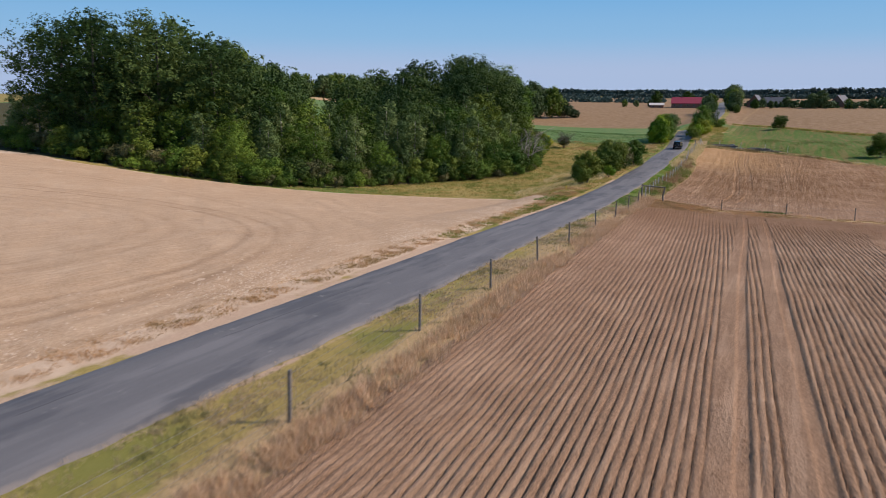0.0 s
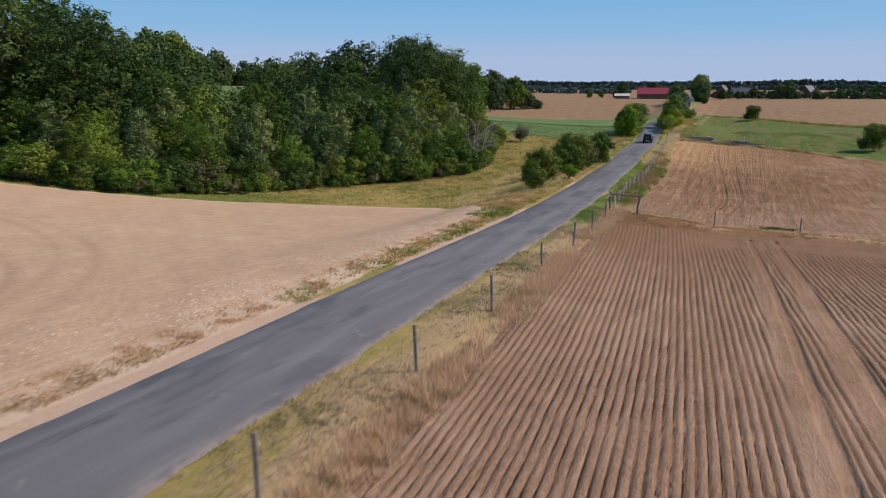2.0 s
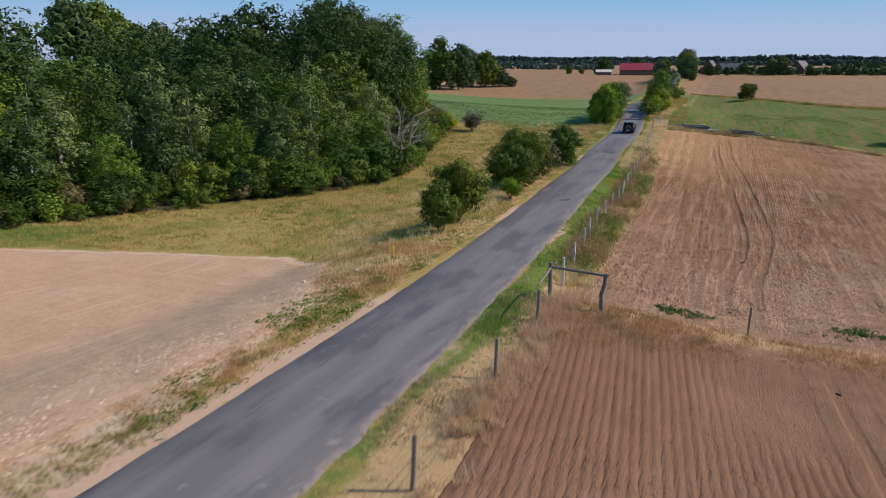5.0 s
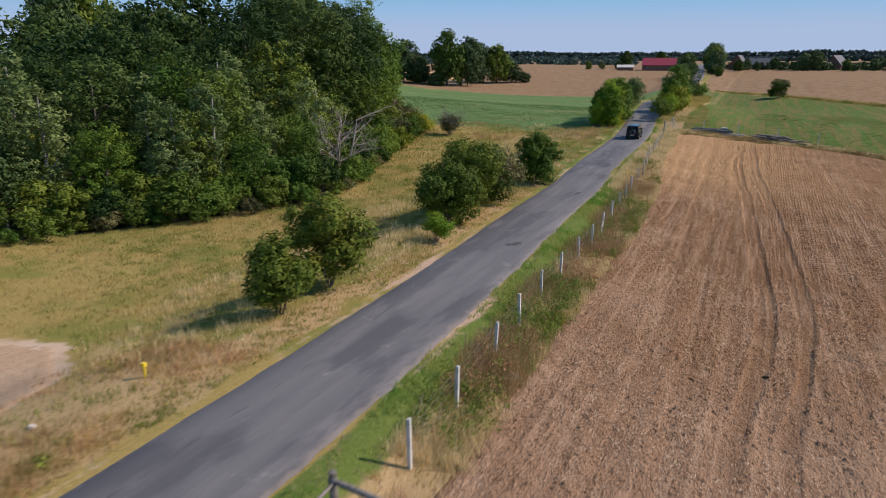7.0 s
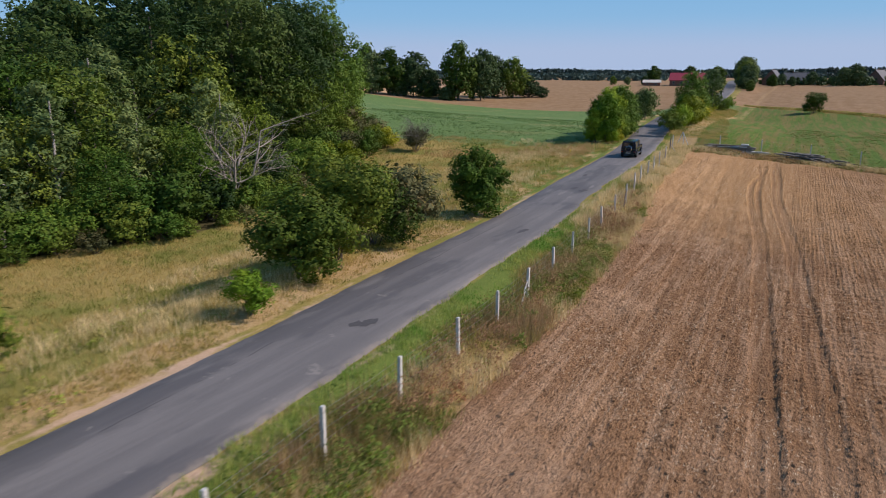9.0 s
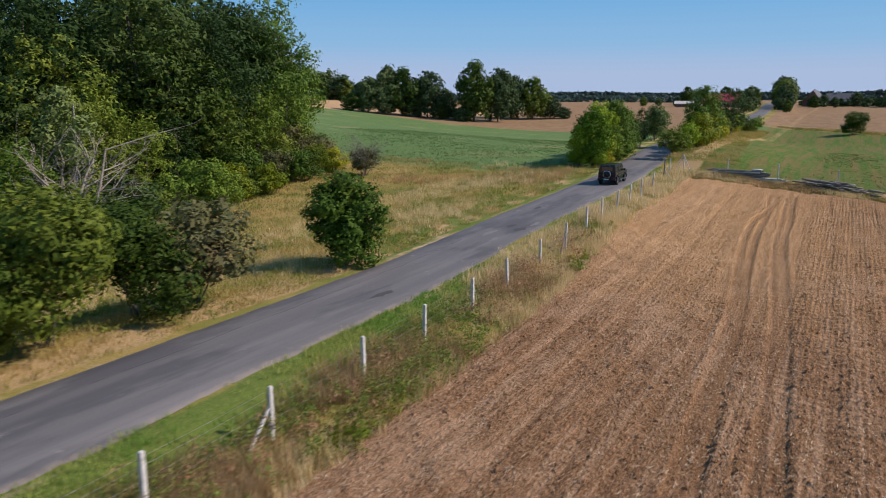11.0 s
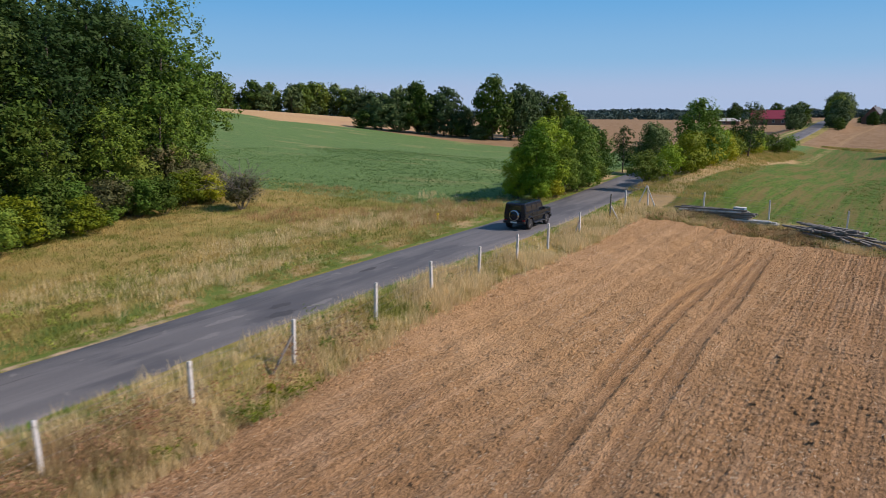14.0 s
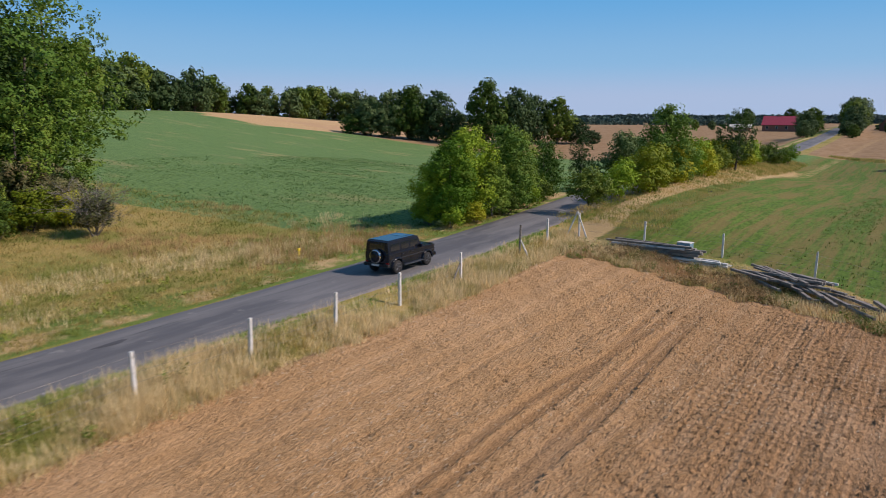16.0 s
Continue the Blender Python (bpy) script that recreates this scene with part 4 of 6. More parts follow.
def height_at(x, y):
    """Height of the canopy over the wood: tall at both ends, lower between."""
    left = math.exp(-((x + 104) / 22) ** 2 - ((y - 86) / 16) ** 2)
    right = math.exp(-((x + 76) / 17) ** 2 - ((y - 170) / 20) ** 2)
    return 18.0 + 6.8 * left + 6.2 * right - 2.6 * math.exp(-((y - 144) / 13) ** 2 - ((x + 92) / 24) ** 2)


for i, (x, y) in enumerate(edge_walk(2.9, 1.2, 0.7)):
    if y > 150 and i % 3 == 0:
        continue
    k = int(RNG.integers(0, 5))
    plant("shrub", SHRUB_L if k != 3 else "bright green shrub in front of the darker wood", "shrub", SHRUBS[k], x, y, RNG.uniform(0.72, 1.2), RNG.uniform(0, 6.28), "shrubs along the wood", RNG.uniform(0.85, 1.15))
LOWSHRUBS = [shrub_meshes(170 + k, 2.6, 3.4, (SHRUB, OLIVE, BRIGHT)[k], 110, 16, 0.115, 0.42) for k in range(3)]
for i, (x, y) in enumerate(edge_walk(2.5, -0.5, 0.9)):
    plant("shrub", "low leafy shrub at the foot of the wood", "shrub", LOWSHRUBS[(0, 0, 1, 0, 2)[i % 5]], x, y, RNG.uniform(0.55, 1.0), RNG.uniform(0, 6.28), "low shrubs along the wood", RNG.uniform(0.8, 1.1))
for i, (x, y) in enumerate(edge_walk(4.6, 6.5, 1.3)):
    if i % 3 == 0 and y < 150:
        plant("birch", BIRCH_L, "tree", BIRCHES[i % 3], x, y, RNG.uniform(0.75, 0.95), RNG.uniform(0, 6.28), "birches in the wood")
    else:
        plant("tree", MID_L, "tree", MIDS[i % 3], x, y, RNG.uniform(0.6, 0.85), RNG.uniform(0, 6.28), "trees in the wood")
for i, (x, y) in enumerate(edge_walk(5.4, 12.5, 1.8)):
    if i % 2 == 0 and y < 148:
        plant("birch", BIRCH_L, "tree", BIRCHES[i % 3], x, y, RNG.uniform(0.95, 1.2), RNG.uniform(0, 6.28), "birches in the wood")
    else:
        plant("tree", MID_L, "tree", MIDS[(i + 1) % 3], x, y, RNG.uniform(0.95, 1.2), RNG.uniform(0, 6.28), "trees in the wood")
for back, gap, tall in ((20.0, 8.0, 0.80), (30.0, 8.5, 0.97), (42.0, 13.0, 1.06)):
    for i, (x, y) in enumerate(edge_walk(gap, back, 2.2)):
        plant("oak_tree", OAK_L, "tree", OAKS[int(RNG.integers(0, 4))] if back < 25 else BACKOAKS[i % 2], x, y, height_at(x, y) / 22.0 * tall * RNG.uniform(0.92, 1.06), RNG.uniform(0, 6.28), "oaks in the wood")
for x, y, s in ((-103, 94, 1.12), (-113, 91, 1.1), (-94, 100, 1.05), (-106, 102, 1.18), (-120, 92, 1.1), (-80, 172, 1.05), (-78, 182, 1.0)):
    plant("oak_tree", OAK_L, "tree", BACKOAKS[0], x, y, s, x * 1.3, "oaks in the wood")
# the two tall groups that stand forward
for x, y, s in ((-98, 88, 1.16), (-108, 84, 1.12), (-89, 93, 1.05), (-68, 164, 0.95), (-74, 170, 1.06), (-72, 180, 0.92), (-82, 176, 1.05), (-70, 154, 0.9), (-118, 84, 1.05)):
    plant("oak_tree", OAK_L, "tree", OAKS[(0, 1, 3)[int(RNG.integers(0, 3))]], x, y, s, RNG.uniform(0, 6.28), "oaks in the wood")


for k, (x, y, s) in enumerate(((-67, 172, 0.82), (-72, 182, 0.86), (-76, 190, 0.95))):
    plant("ash_tree", "tall green ash at the end of the wood", "tree", OAKS[(0, 3, 2)[k]], x, y, s, x * 2.1, "oaks in the wood")


# ---- bushes and trees by the road ----
def bare_tree(name, label, x, y, h, seed, spread, mat, n=26, stout=1.0, stems=4):
    """A leafless, forking tree or thicket."""
    rng = np.random.default_rng(seed)
    ob = thing(name, label, "tree", pose(x, y, gz(x, y)))
    trunk = []
    for k in range(stems):
        a = 6.283 * (k + rng.uniform(0, 0.6)) / stems
        r = spread * rng.uniform(0.22, 0.45)
        trunk.append(limb(rng, (rng.normal() * 0.12, rng.normal() * 0.12, -0.2), (r * math.cos(a), r * math.sin(a), h * rng.uniform(0.55, 0.8)), 0.3, 0.020 * h * stout, 0.006 * h * stout, 6))
    part("trunk", tube_mesh("trunk", trunk, mat, 6), None, ob)
    for pts, _r in trunk:
        for k in range(n // stems):
            p = pts[int(rng.integers(2, 7))]
            away = Vector((p.x, p.y, 0.0)) * 0.5
            d = away + Vector((rng.normal() * spread * 0.22, rng.normal() * spread * 0.22, h * rng.uniform(0.04, 0.30)))
            br = limb(rng, p, p + d, 0.18, 0.007 * h * stout, 0.014 * stout, 4)
            tubes = [br]
            for j in range(7):
                q = br[0][int(rng.integers(1, 5))]
                e = d * 0.3 + Vector(rng.normal(size=3)) * h * 0.06
                tubes.append(limb(rng, q, q + e, 0.05, 0.020 * stout, 0.008, 3))
            part("branch", tube_mesh("branch", tubes, mat, 4), None, ob)
    return ob


BIGBUSH = [shrub_meshes(301, 5.2, 6.4, HAWTHORN, 640, 22, 0.10, 0.46), shrub_meshes(302, 4.4, 4.4, HAWTHORN, 500, 24, 0.095, 0.40), shrub_meshes(303, 3.6, 3.2, HAWTHORN, 400, 24, 0.09, 0.36)]
SOLO = tree_meshes(305, 4.5, 3.9, 0.25, "broad", 520, 24, 0.10, 0.36, MAPLE, BARK, 14)
plant("bush", "round dark-green bush at the edge of the meadow", "bush", BIGBUSH[1], -28.3, 108.8, 1.0, 0.3, "roadside bushes", 1.2)
plant("bush", "round dark-green bush at the edge of the meadow", "bush", BIGBUSH[2], -28.0, 104.2, 1.05, 1.3, "roadside bushes", 1.08)
plant("bush", "large spreading green bush beside the road", "bush", BIGBUSH[0], -30.0, 130.8, 1.05, 2.0, "roadside bushes", 1.14)
plant("bush", "large spreading green bush beside the road", "bush", BIGBUSH[1], -29.2, 126.6, 1.15, 4.0, "roadside bushes", 1.0)
plant("bush", "low bright green bush in the roadside grass", "bush", BUSHES[1], -27.6, 121.0, 0.62, 4.0, "roadside bushes")
plant("bush", "olive-brown twiggy bush beside the larger green one", "bush", SHRUBS[1], -29.9, 137.6, 1.1, 2.2, "roadside bushes")
plant("bush", "large spreading green bush beside the road", "bush", BIGBUSH[0], -30.1, 134.8, 0.95, 5.1, "roadside bushes", 1.05)
plant("young_maple", "lone young maple with a dense dark crown by the road", "tree", SOLO, -28.6, 146.9, 1.12, 0.0, sink=0.2, tall=1.05)
bare_tree("dead_tree", "bleached leafless dead tree at the edge of the wood", -51.3, 145.3, 9.6, 41, 6.4, DEADWOOD, 40, 0.9, 4)
bare_tree("bare_thicket", "grey-brown half-bare thicket beside the crop", -54.0, 182.8, 4.4, 42, 3.6, WOOD_GREY, 126, 0.5, 7)
plant("shrub", "olive-brown shrub by the corner of the crop", "shrub", SHRUBS[1], -54.1, 183.1, 0.72, 1.0)
for x, y, s, k in ((-58.5, 172.5, 0.9, 1), (-57.5, 177.0, 0.8, 0), (-59.5, 180.5, 0.85, 2), (-60.5, 168.0, 1.0, 0), (-54.0, 161.0, 0.8, 3), (-56.5, 164.0, 0.9, 2), (-61.5, 184.0, 0.9, 1), (-59.0, 183.5, 0.7, 2), (-63.5, 186.5, 0.9, 0), (-51.0, 149.0, 0.7, 0), (-51.0, 146.5, 0.8, 3), (-55.5, 168.5, 0.75, 2), (-58.2, 175.0, 0.8, 3)):
    plant("shrub", ("dense green shrub along the edge of the wood", "olive-brown shrub at the edge of the wood", "yellowing shrub at the edge of the wood")[k % 3], "shrub", SHRUBS[k] if k != 2 else BUSHES[0], x, y, s * (1 if k != 2 else 1.3), x * 1.7, "shrubs along the wood")

CORNER = tree_meshes(330, 13.0, 9.0, 1.0, "broad", 480, 18, 0.155, 0.6, BRIGHT, BARK, 14)
for x, y, sc in ((-63.5, 176.0, 0.78), (-66.0, 182.5, 0.8), (-62.0, 169.0, 0.75), (-70.5, 188.0, 1.05), (-66.0, 166.0, 1.25), (-70.0, 177.0, 1.45), (-69.0, 184.0, 1.35)):
    plant("tree", "middle-sized leafy tree at the corner of the wood", "tree", CORNER if y > 181 else MIDS[int(y) % 3], x, y, sc, y, "trees in the wood")
for k, (y, back, sc) in enumerate(((86, 2.5, 0.62), (97, 3.0, 0.72), (111, 2.5, 0.6), (123, 3.0, 0.7), (135, 2.5, 0.55), (143, 3.0, 0.6))):
    plant("young_tree", "bright sunlit young tree standing before the wood", "tree", CORNER if k % 2 == 0 else MIDS[2], float(wood_x(y)) - back, y, sc, y, "young trees before the wood")
for k, (y, back, sc) in enumerate(((91, 4.0, 0.8), (104, 3.5, 0.85), (108, 5.5, 0.95), (117, 4.0, 0.9), (121, 6.0, 1.0), (129, 4.0, 0.85), (133, 5.5, 0.95))):
    plant("birch", BIRCH_L, "tree", BIRCHES[k % 3], float(wood_x(y)) - back, y, sc, y, "birches in the wood")
# trees on the left of the road where it dips between banks
ROADTREES = [tree_meshes(320 + k, 7.3, 4.3 + 0.7 * k, 0.2, "broad", 560, 22, 0.105, 0.44, LIME if k == 0 else BRIGHT, BARK, 16) for k in range(2)]
for x, y, s, k in ((-32.1, 200.4, 0.84, 0), (-32.8, 204.4, 0.95, 0), (-32.0, 209.2, 0.98, 1), (-33.6, 213.0, 0.92, 1), (-33.4, 219.0, 0.75, 1), (-34.8, 207.0, 0.7, 1), (-31.6, 206.0, 0.6, 1), (-33.4, 199.6, 0.62, 0), (-33.9, 203.0, 0.8, 0)):
    plant("roadside_tree", "fresh green young tree at the roadside", "tree", ROADTREES[k], x, y, s * 1.1, x * 3 + y, "roadside trees")
for x, y, s, k in ((-31.0, 199.2, 0.5, 1), (-30.9, 202.6, 0.55, 0), (-31.0, 208.0, 0.55, 2), (-31.6, 212.5, 0.6, 1), (-32.4, 217.0, 0.6, 2), (-34.4, 200.2, 0.5, 1)):
    plant("bush", "leafy undergrowth below the roadside trees", "bush", BUSHES[k], x, y, s, x + y, "undergrowth at the roadside")
GREYBUSH = shrub_meshes(306, 5.0, 5.4, BIRCH, 300, 20, 0.11, 0.45)
plant("bush", "tall grey-green willow bush beside the road", "bush", GREYBUSH, -35.8, 246.0, 1.35, 0.8)
plant("bush", "tall grey-green willow bush beside the road", "bush", GREYBUSH, -37.6, 254.0, 1.2, 2.9)
plant("sapling", "slim dark young tree alone beside the crop", "tree", MIDS[0], -33.6, 228.2, 0.36, 1.2, tall=1.3)
# yellow-green thicket on the bank to the right of the road
for x, y, s, k in ((-25.0, 211.5, 0.95, 2), (-24.2, 216.0, 1.0, 1), (-23.6, 221.5, 1.1, 0), (-24.6, 226.5, 1.15, 0), (-24.4, 232.0, 1.1, 0), (-25.2, 238.0, 1.05, 1), (-25.4, 244.0, 1.1, 0), (-26.2, 250.5, 1.05, 0), (-26.6, 257.0, 1.05, 2), (-27.2, 264.0, 1.1, 0), (-27.8, 271.0, 1.1, 1), (-27.6, 279.0, 1.1, 0), (-28.2, 287.0, 1.1, 2), (-27.0, 297.0, 1.2, 2), (-25.4, 303.0, 1.1, 1), (-26.6, 241.0, 1.25, 0), (-27.2, 247.5, 1.3, 1), (-27.8, 254.0, 1.3, 0), (-28.4, 260.5, 1.3, 0), (-28.6, 267.5, 1.35, 2), (-28.8, 275.0, 1.35, 0), (-28.6, 283.0, 1.35, 1)):
    plant("bush", "yellow-green bush on the dry bank by the road", "bush", BUSHES[k], x, y, s * (1.28 if 219 < y < 238 else 1.1), x * 5 + y, "bushes on the bank", sink=-0.75)
plant("tree", "broad large-leaved tree rising from the roadside thicket", "tree", ROADTREES[1], -24.6, 230.5, 1.22, 0.5, sink=-0.6)
plant("tree", "dark upright young tree beyond the thicket", "tree", MIDS[0], -25.2, 262.5, 0.66, 2.5, tall=1.12, sink=-0.6)

# far trees
FAR_GROUP = ((-179, 355, 10, 15), (-173, 359, 11, 18), (-168, 364, 13, 20), (-160, 371, 13, 19.5), (-153.5, 377.6, 6.5, 12), (-140.6, 376.5, 13.5, 25), (-134.9, 387, 12, 22.5), (-137, 406, 12, 20), (-130, 413, 12, 19), (-124.3, 419.6, 8, 11), (-148, 380, 7, 6), (-156, 374, 7, 7), (-165, 366, 8, 7), (-144, 372, 7, 6), (-184, 351, 9, 8), (-120, 424, 7, 6))
for k, (x, y, w, h) in enumerate(FAR_GROUP):
    plant("tree", "large full-crowned tree standing on the far field's edge" if h > 9 else "low leafy tree under the tall ones on the far field's edge", "tree", FARTREES[k % 3 if h < 24 else 2], x, y, w * 1.12 / 9.0, x, "trees on the field's edge", h / 12.0 / (w * 1.12 / 9.0), sink=0.6)
plant("round_bush", "round dark bush alone in the green field", "bush", BIGBUSH[0], -4.1, 325.0, 1.25, 0.0, tall=0.95)
plant("round_bush", "round dark bush alone in the green field", "bush", BIGBUSH[0], 19.5, 194.5, 1.2, 0.0)
FARLINE = np.array([(-250.0, 262.0), (-269.0, 288.0), (-286.0, 320.0), (-321.0, 393.0), (-311.0, 452.0), (-291.0, 471.0), (-240.0, 470.0)])
_fs = np.concatenate([[0], np.cumsum(np.linalg.norm(np.diff(FARLINE, axis=0), axis=1))])
for k, d in enumerate(np.arange(0, _fs[-1], 4.2)):
    x, y = np.interp(d, _fs, FARLINE[:, 0]) + RNG.uniform(-8, 4), np.interp(d, _fs, FARLINE[:, 1]) + RNG.uniform(-4, 8)
    plant("tree", "dark broadleaf tree in the wood on the far hill", "tree", FARLOW[int(RNG.integers(0, 3))], x, y, RNG.uniform(0.8, 1.75) * (1.25 if d < 90 else 1.0), k, "trees on the far hill", RNG.uniform(0.85, 1.2), sink=0.8)
# avenue and gardens of the far village
for x, y, s, k in ((-44, 446, 0.75, 0), (-46.5, 457, 0.85, 1), (-45.5, 468, 0.9, 2), (-43.5, 436, 0.55, 0), (-48, 476, 0.8, 1), (-31, 468, 0.75, 0), (-33, 484, 1.0, 1), (-34.5, 498, 1.15, 2), (-36, 513, 1.25, 0), (-38, 533, 1.3, 1), (-40, 575, 1.35, 0), (-29, 446, 0.45, 2), (-33, 458, 0.5, 1), (-24, 552, 0.6, 2), (-14, 556, 0.5, 0), (12, 560, 0.9, 1), (18, 563, 1.05, 0), (34, 556, 0.6, 2), (48, 560, 0.6, 1), (62, 566, 0.7, 0), (-100, 600, 1.0, 2), (-76, 598, 1.0, 2), (84, 570, 0.6, 1), (100, 560, 0.7, 2), (120, 566, 0.7, 0), (-20, 575, 0.6, 1), (-4, 578, 0.7, 0), (-98, 560, 0.5, 1), (-108, 556, 0.45, 0), (-116, 552, 0.5, 2)):
    plant("tree", "leafy garden tree at the far village", "tree", FARTREES[k], x, y, s, x, "village trees", sink=0.4)


# ---- fences ----
def post_mesh(name, h, w, mat, seed, round_=False):
    rng = np.random.default_rng(seed)
    bm = bmesh.new()
    n = 8 if round_ else 4
    rings = []
    lean = rng.uniform(-0.03, 0.03, 2)
    for k, z in enumerate((-0.4, 0.0, h * 0.35, h * 0.7, h - 0.02, h)):
        r = w / 2 * (1.0 if k < 4 else (0.96 if k == 4 else 0.72)) * (1 if round_ else 1.414)
        cx, cy = lean * z + (rng.uniform(-0.008, 0.008, 2) if round_ else 0)
        rings.append([bm.verts.new((cx + r * math.cos(2 * math.pi * (i + 0.5) / n), cy + r * math.sin(2 * math.pi * (i + 0.5) / n), z)) for i in range(n)])
    for a, b in zip(rings, rings[1:]):
        for i in range(n):
            bm.faces.new((a[i], a[(i + 1) % n], b[(i + 1) % n], b[i]))
    bm.faces.new(rings[-1])
    me = bpy.data.meshes.new(name)
    bm.to_mesh(me)
    bm.free()
    me.materials.append(mat)
    return me


def strut(name, a, b, r, mat, parent, label="", sides=6):
    return part(name, tube_mesh(name, [([Vector(a), Vector(a).lerp(Vector(b), 0.5), Vector(b)], [r, r, r * 0.92])], mat, sides), None, parent, label)


def wires(parent, ys, xf, heights, r, sag=0.02):
    pts = [(float(xf(y)), float(y)) for y in ys]
    for h in heights:
        path = []
        for (x0, y0), (x1, y1) in zip(pts, pts[1:]):
            for t in (0, 0.5):
                x, y = x0 + (x1 - x0) * t, y0 + (y1 - y0) * t
                path.append((x, y, gz(x, y) + h - (sag if t else 0)))
        x, y = pts[-1]
        path.append((x, y, gz(x, y) + h))
        part("wire", tube_mesh("wire", [(path, [r] * len(path))], WIRE, 3), None, parent)


def netting(parent, y0, y1, xf, h, gap, r):
    tubes = []
    for y in np.arange(y0, y1, gap):
        x = float(xf(y))
        z = gz(x, y)
        tubes.append(([(x, y, z + 0.05), (x, y, z + h)], [r, r]))
    part("netting", tube_mesh("netting", tubes, WIRE, 3), None, parent, "rusty upright wires of stock netting")


WOODPOSTS = [post_mesh("post", 1.72, 0.13, WOOD_GREY, 400 + k, True) for k in range(3)]
CONPOSTS = [post_mesh("post", 1.66, 0.115, CONCRETE, 410 + k) for k in range(3)]
FENCE_A = [-2.0, 7.4, 16.7, 26.7, 35.5, 44.4, 53.0, 63.0, 73.0, 81.2, 88.2]
FENCE_B = [95.7, 99.8, 104.6, 108.8, 113.3, 117.6, 122.1, 126.1, 130.4, 135.0, 139.2, 143.7, 147.9, 152.5, 156.9, 162.0, 166.6, 171.4, 176.2, 180.9, 186.6]
fence_a = thing("wire_fence", "weathered wooden posts carrying rusty stock netting", "fence")
for k, y in enumerate(FENCE_A):
    x = float(fence_x(y))
    part("post", WOODPOSTS[k % 3], None, fence_a, "", pose(x, y, gz(x, y), RNG.uniform(-2, 2), RNG.uniform(-2, 2), RNG.uniform(0, 360)))
wires(fence_a, FENCE_A, fence_x, (0.12, 0.4, 0.7, 1.0, 1.3, 1.55), 0.006)
netting(fence_a, 0.0, 88.2, fence_x, 1.3, 0.30, 0.003)
fence_b = thing("wire_fence", "pale square concrete posts with thin wires in tall weeds", "fence")
for k, y in enumerate(FENCE_B):
    x = float(fence_x(y))
    part("post", CONPOSTS[k % 3], None, fence_b, "", pose(x, y, gz(x, y), RNG.uniform(-2.5, 2.5), RNG.uniform(-2.5, 2.5), RNG.uniform(-8, 8)))
for y in (130.4, 156.9, 186.6):
    x = float(fence_x(y))
    strut("brace", (x, y, gz(x, y) + 1.1), (x + 0.1, y - 1.1, gz(x, y) - 0.05), 0.05, CONCRETE if y < 140 else WOOD_GREY, fence_b)
wires(fence_b, FENCE_B, fence_x, (0.25, 0.6, 0.95, 1.3, 1.52), 0.006)
netting(fence_b, 95.7, 186.8, fence_x, 1.25, 0.45, 0.003)

# cross fence between the two brown fields, thin dark posts
cross = thing("cross_fence", "row of thin weathered wooden posts with a wire between two fields", "fence")
CROSS = [(-7.1, 92.6), (0.1, 92.9), (7.3, 93.3), (15.0, 93.6), (24.0, 94.0)]
for k, (x, y) in enumerate(CROSS):
    part("post", WOODPOSTS[k % 3], None, cross, "", pose(x, y, gz(x, y), RNG.uniform(-3, 3), RNG.uniform(-4, 4), 0) @ Matrix.Diagonal((0.8, 0.8, 0.85, 1)))
for h in (0.5, 1.15):
    path = [(-14.0, 92.5, gz(-14.0, 92.5) + h)] + [(x, y, gz(x, y) + h) for x, y in CROSS]
    part("wire", tube_mesh("wire", [(path, [0.005] * len(path))], WIRE, 3), None, cross)

# the gateway: two stout posts with a rail on top, and a leaning stay
gate = thing("gateway", "grey weathered timber gateway with a bent post and top rail", "gate", pose(-16.54, 91.3, gz(-16.54, 91.3) - 0.05))
part("gate_post", post_mesh("gate_post", 1.98, 0.20, WOOD_GREY, 431, True), None, gate)
gp = [(2.72, -0.4, -0.5), (2.66, -0.4, 0.3), (2.62, -0.38, 0.7), (2.76, -0.4, 1.25), (2.78, -0.4, 1.80)]
part("gate_post", tube_mesh("gate_post", [(gp, [0.11, 0.11, 0.105, 0.10, 0.10])], WOOD_GREY, 8), None, gate, "crooked wooden post")
strut("rail", (-0.12, 0.02, 1.76), (2.91, -0.42, 1.72), 0.075, WOOD_GREY, gate, sides=8)
strut("stay", (0.0, -0.1, 1.7), (0.12, -3.1, 1.72), 0.05, WOOD_GREY, gate)

# corner where the fence turns: dark post, stays and white trestle stay
corner = thing("corner_fence", "concrete corner posts with slanting stays above the dry grass", "fence")
part("corner_post", post_mesh("corner_post", 1.95, 0.14, WOOD_GREY, 440, True), None, corner, "dark wooden corner post", pose(-22.2, 194.6, gz(-22.2, 194.6)))
strut("stay", (-22.15, 194.6, gz(-22.2, 194.6) + 0.95), (-21.3, 194.2, gz(-21.3, 194.2)), 0.05, CONCRETE, corner)
part("post", CONPOSTS[0], None, corner, "", pose(-22.6, 199.2, gz(-22.6, 199.2)))
tx, ty = -21.8, 202.4
tz = gz(tx, ty) + 0.1
strut("stay", (tx, ty, tz + 1.75), (tx - 0.75, ty - 0.4, tz - 0.3), 0.06, CONCRETE, corner, "whitewashed slanting stay")
strut("stay", (tx, ty, tz + 1.75), (tx + 0.95, ty - 0.2, tz - 0.3), 0.06, CONCRETE, corner, "whitewashed slanting stay")
part("post", CONPOSTS[1], None, corner, "", pose(tx + 0.1, ty + 0.15, tz))
for k, (x, y) in enumerate(((-16.9, 203.0), (-11.6, 203.2), (-5.7, 200.8), (-0.3, 196.6))):
    part("post", CONPOSTS[k % 3], None, corner, "", pose(x, y, gz(x, y), 0, RNG.uniform(-3, 3), 0))
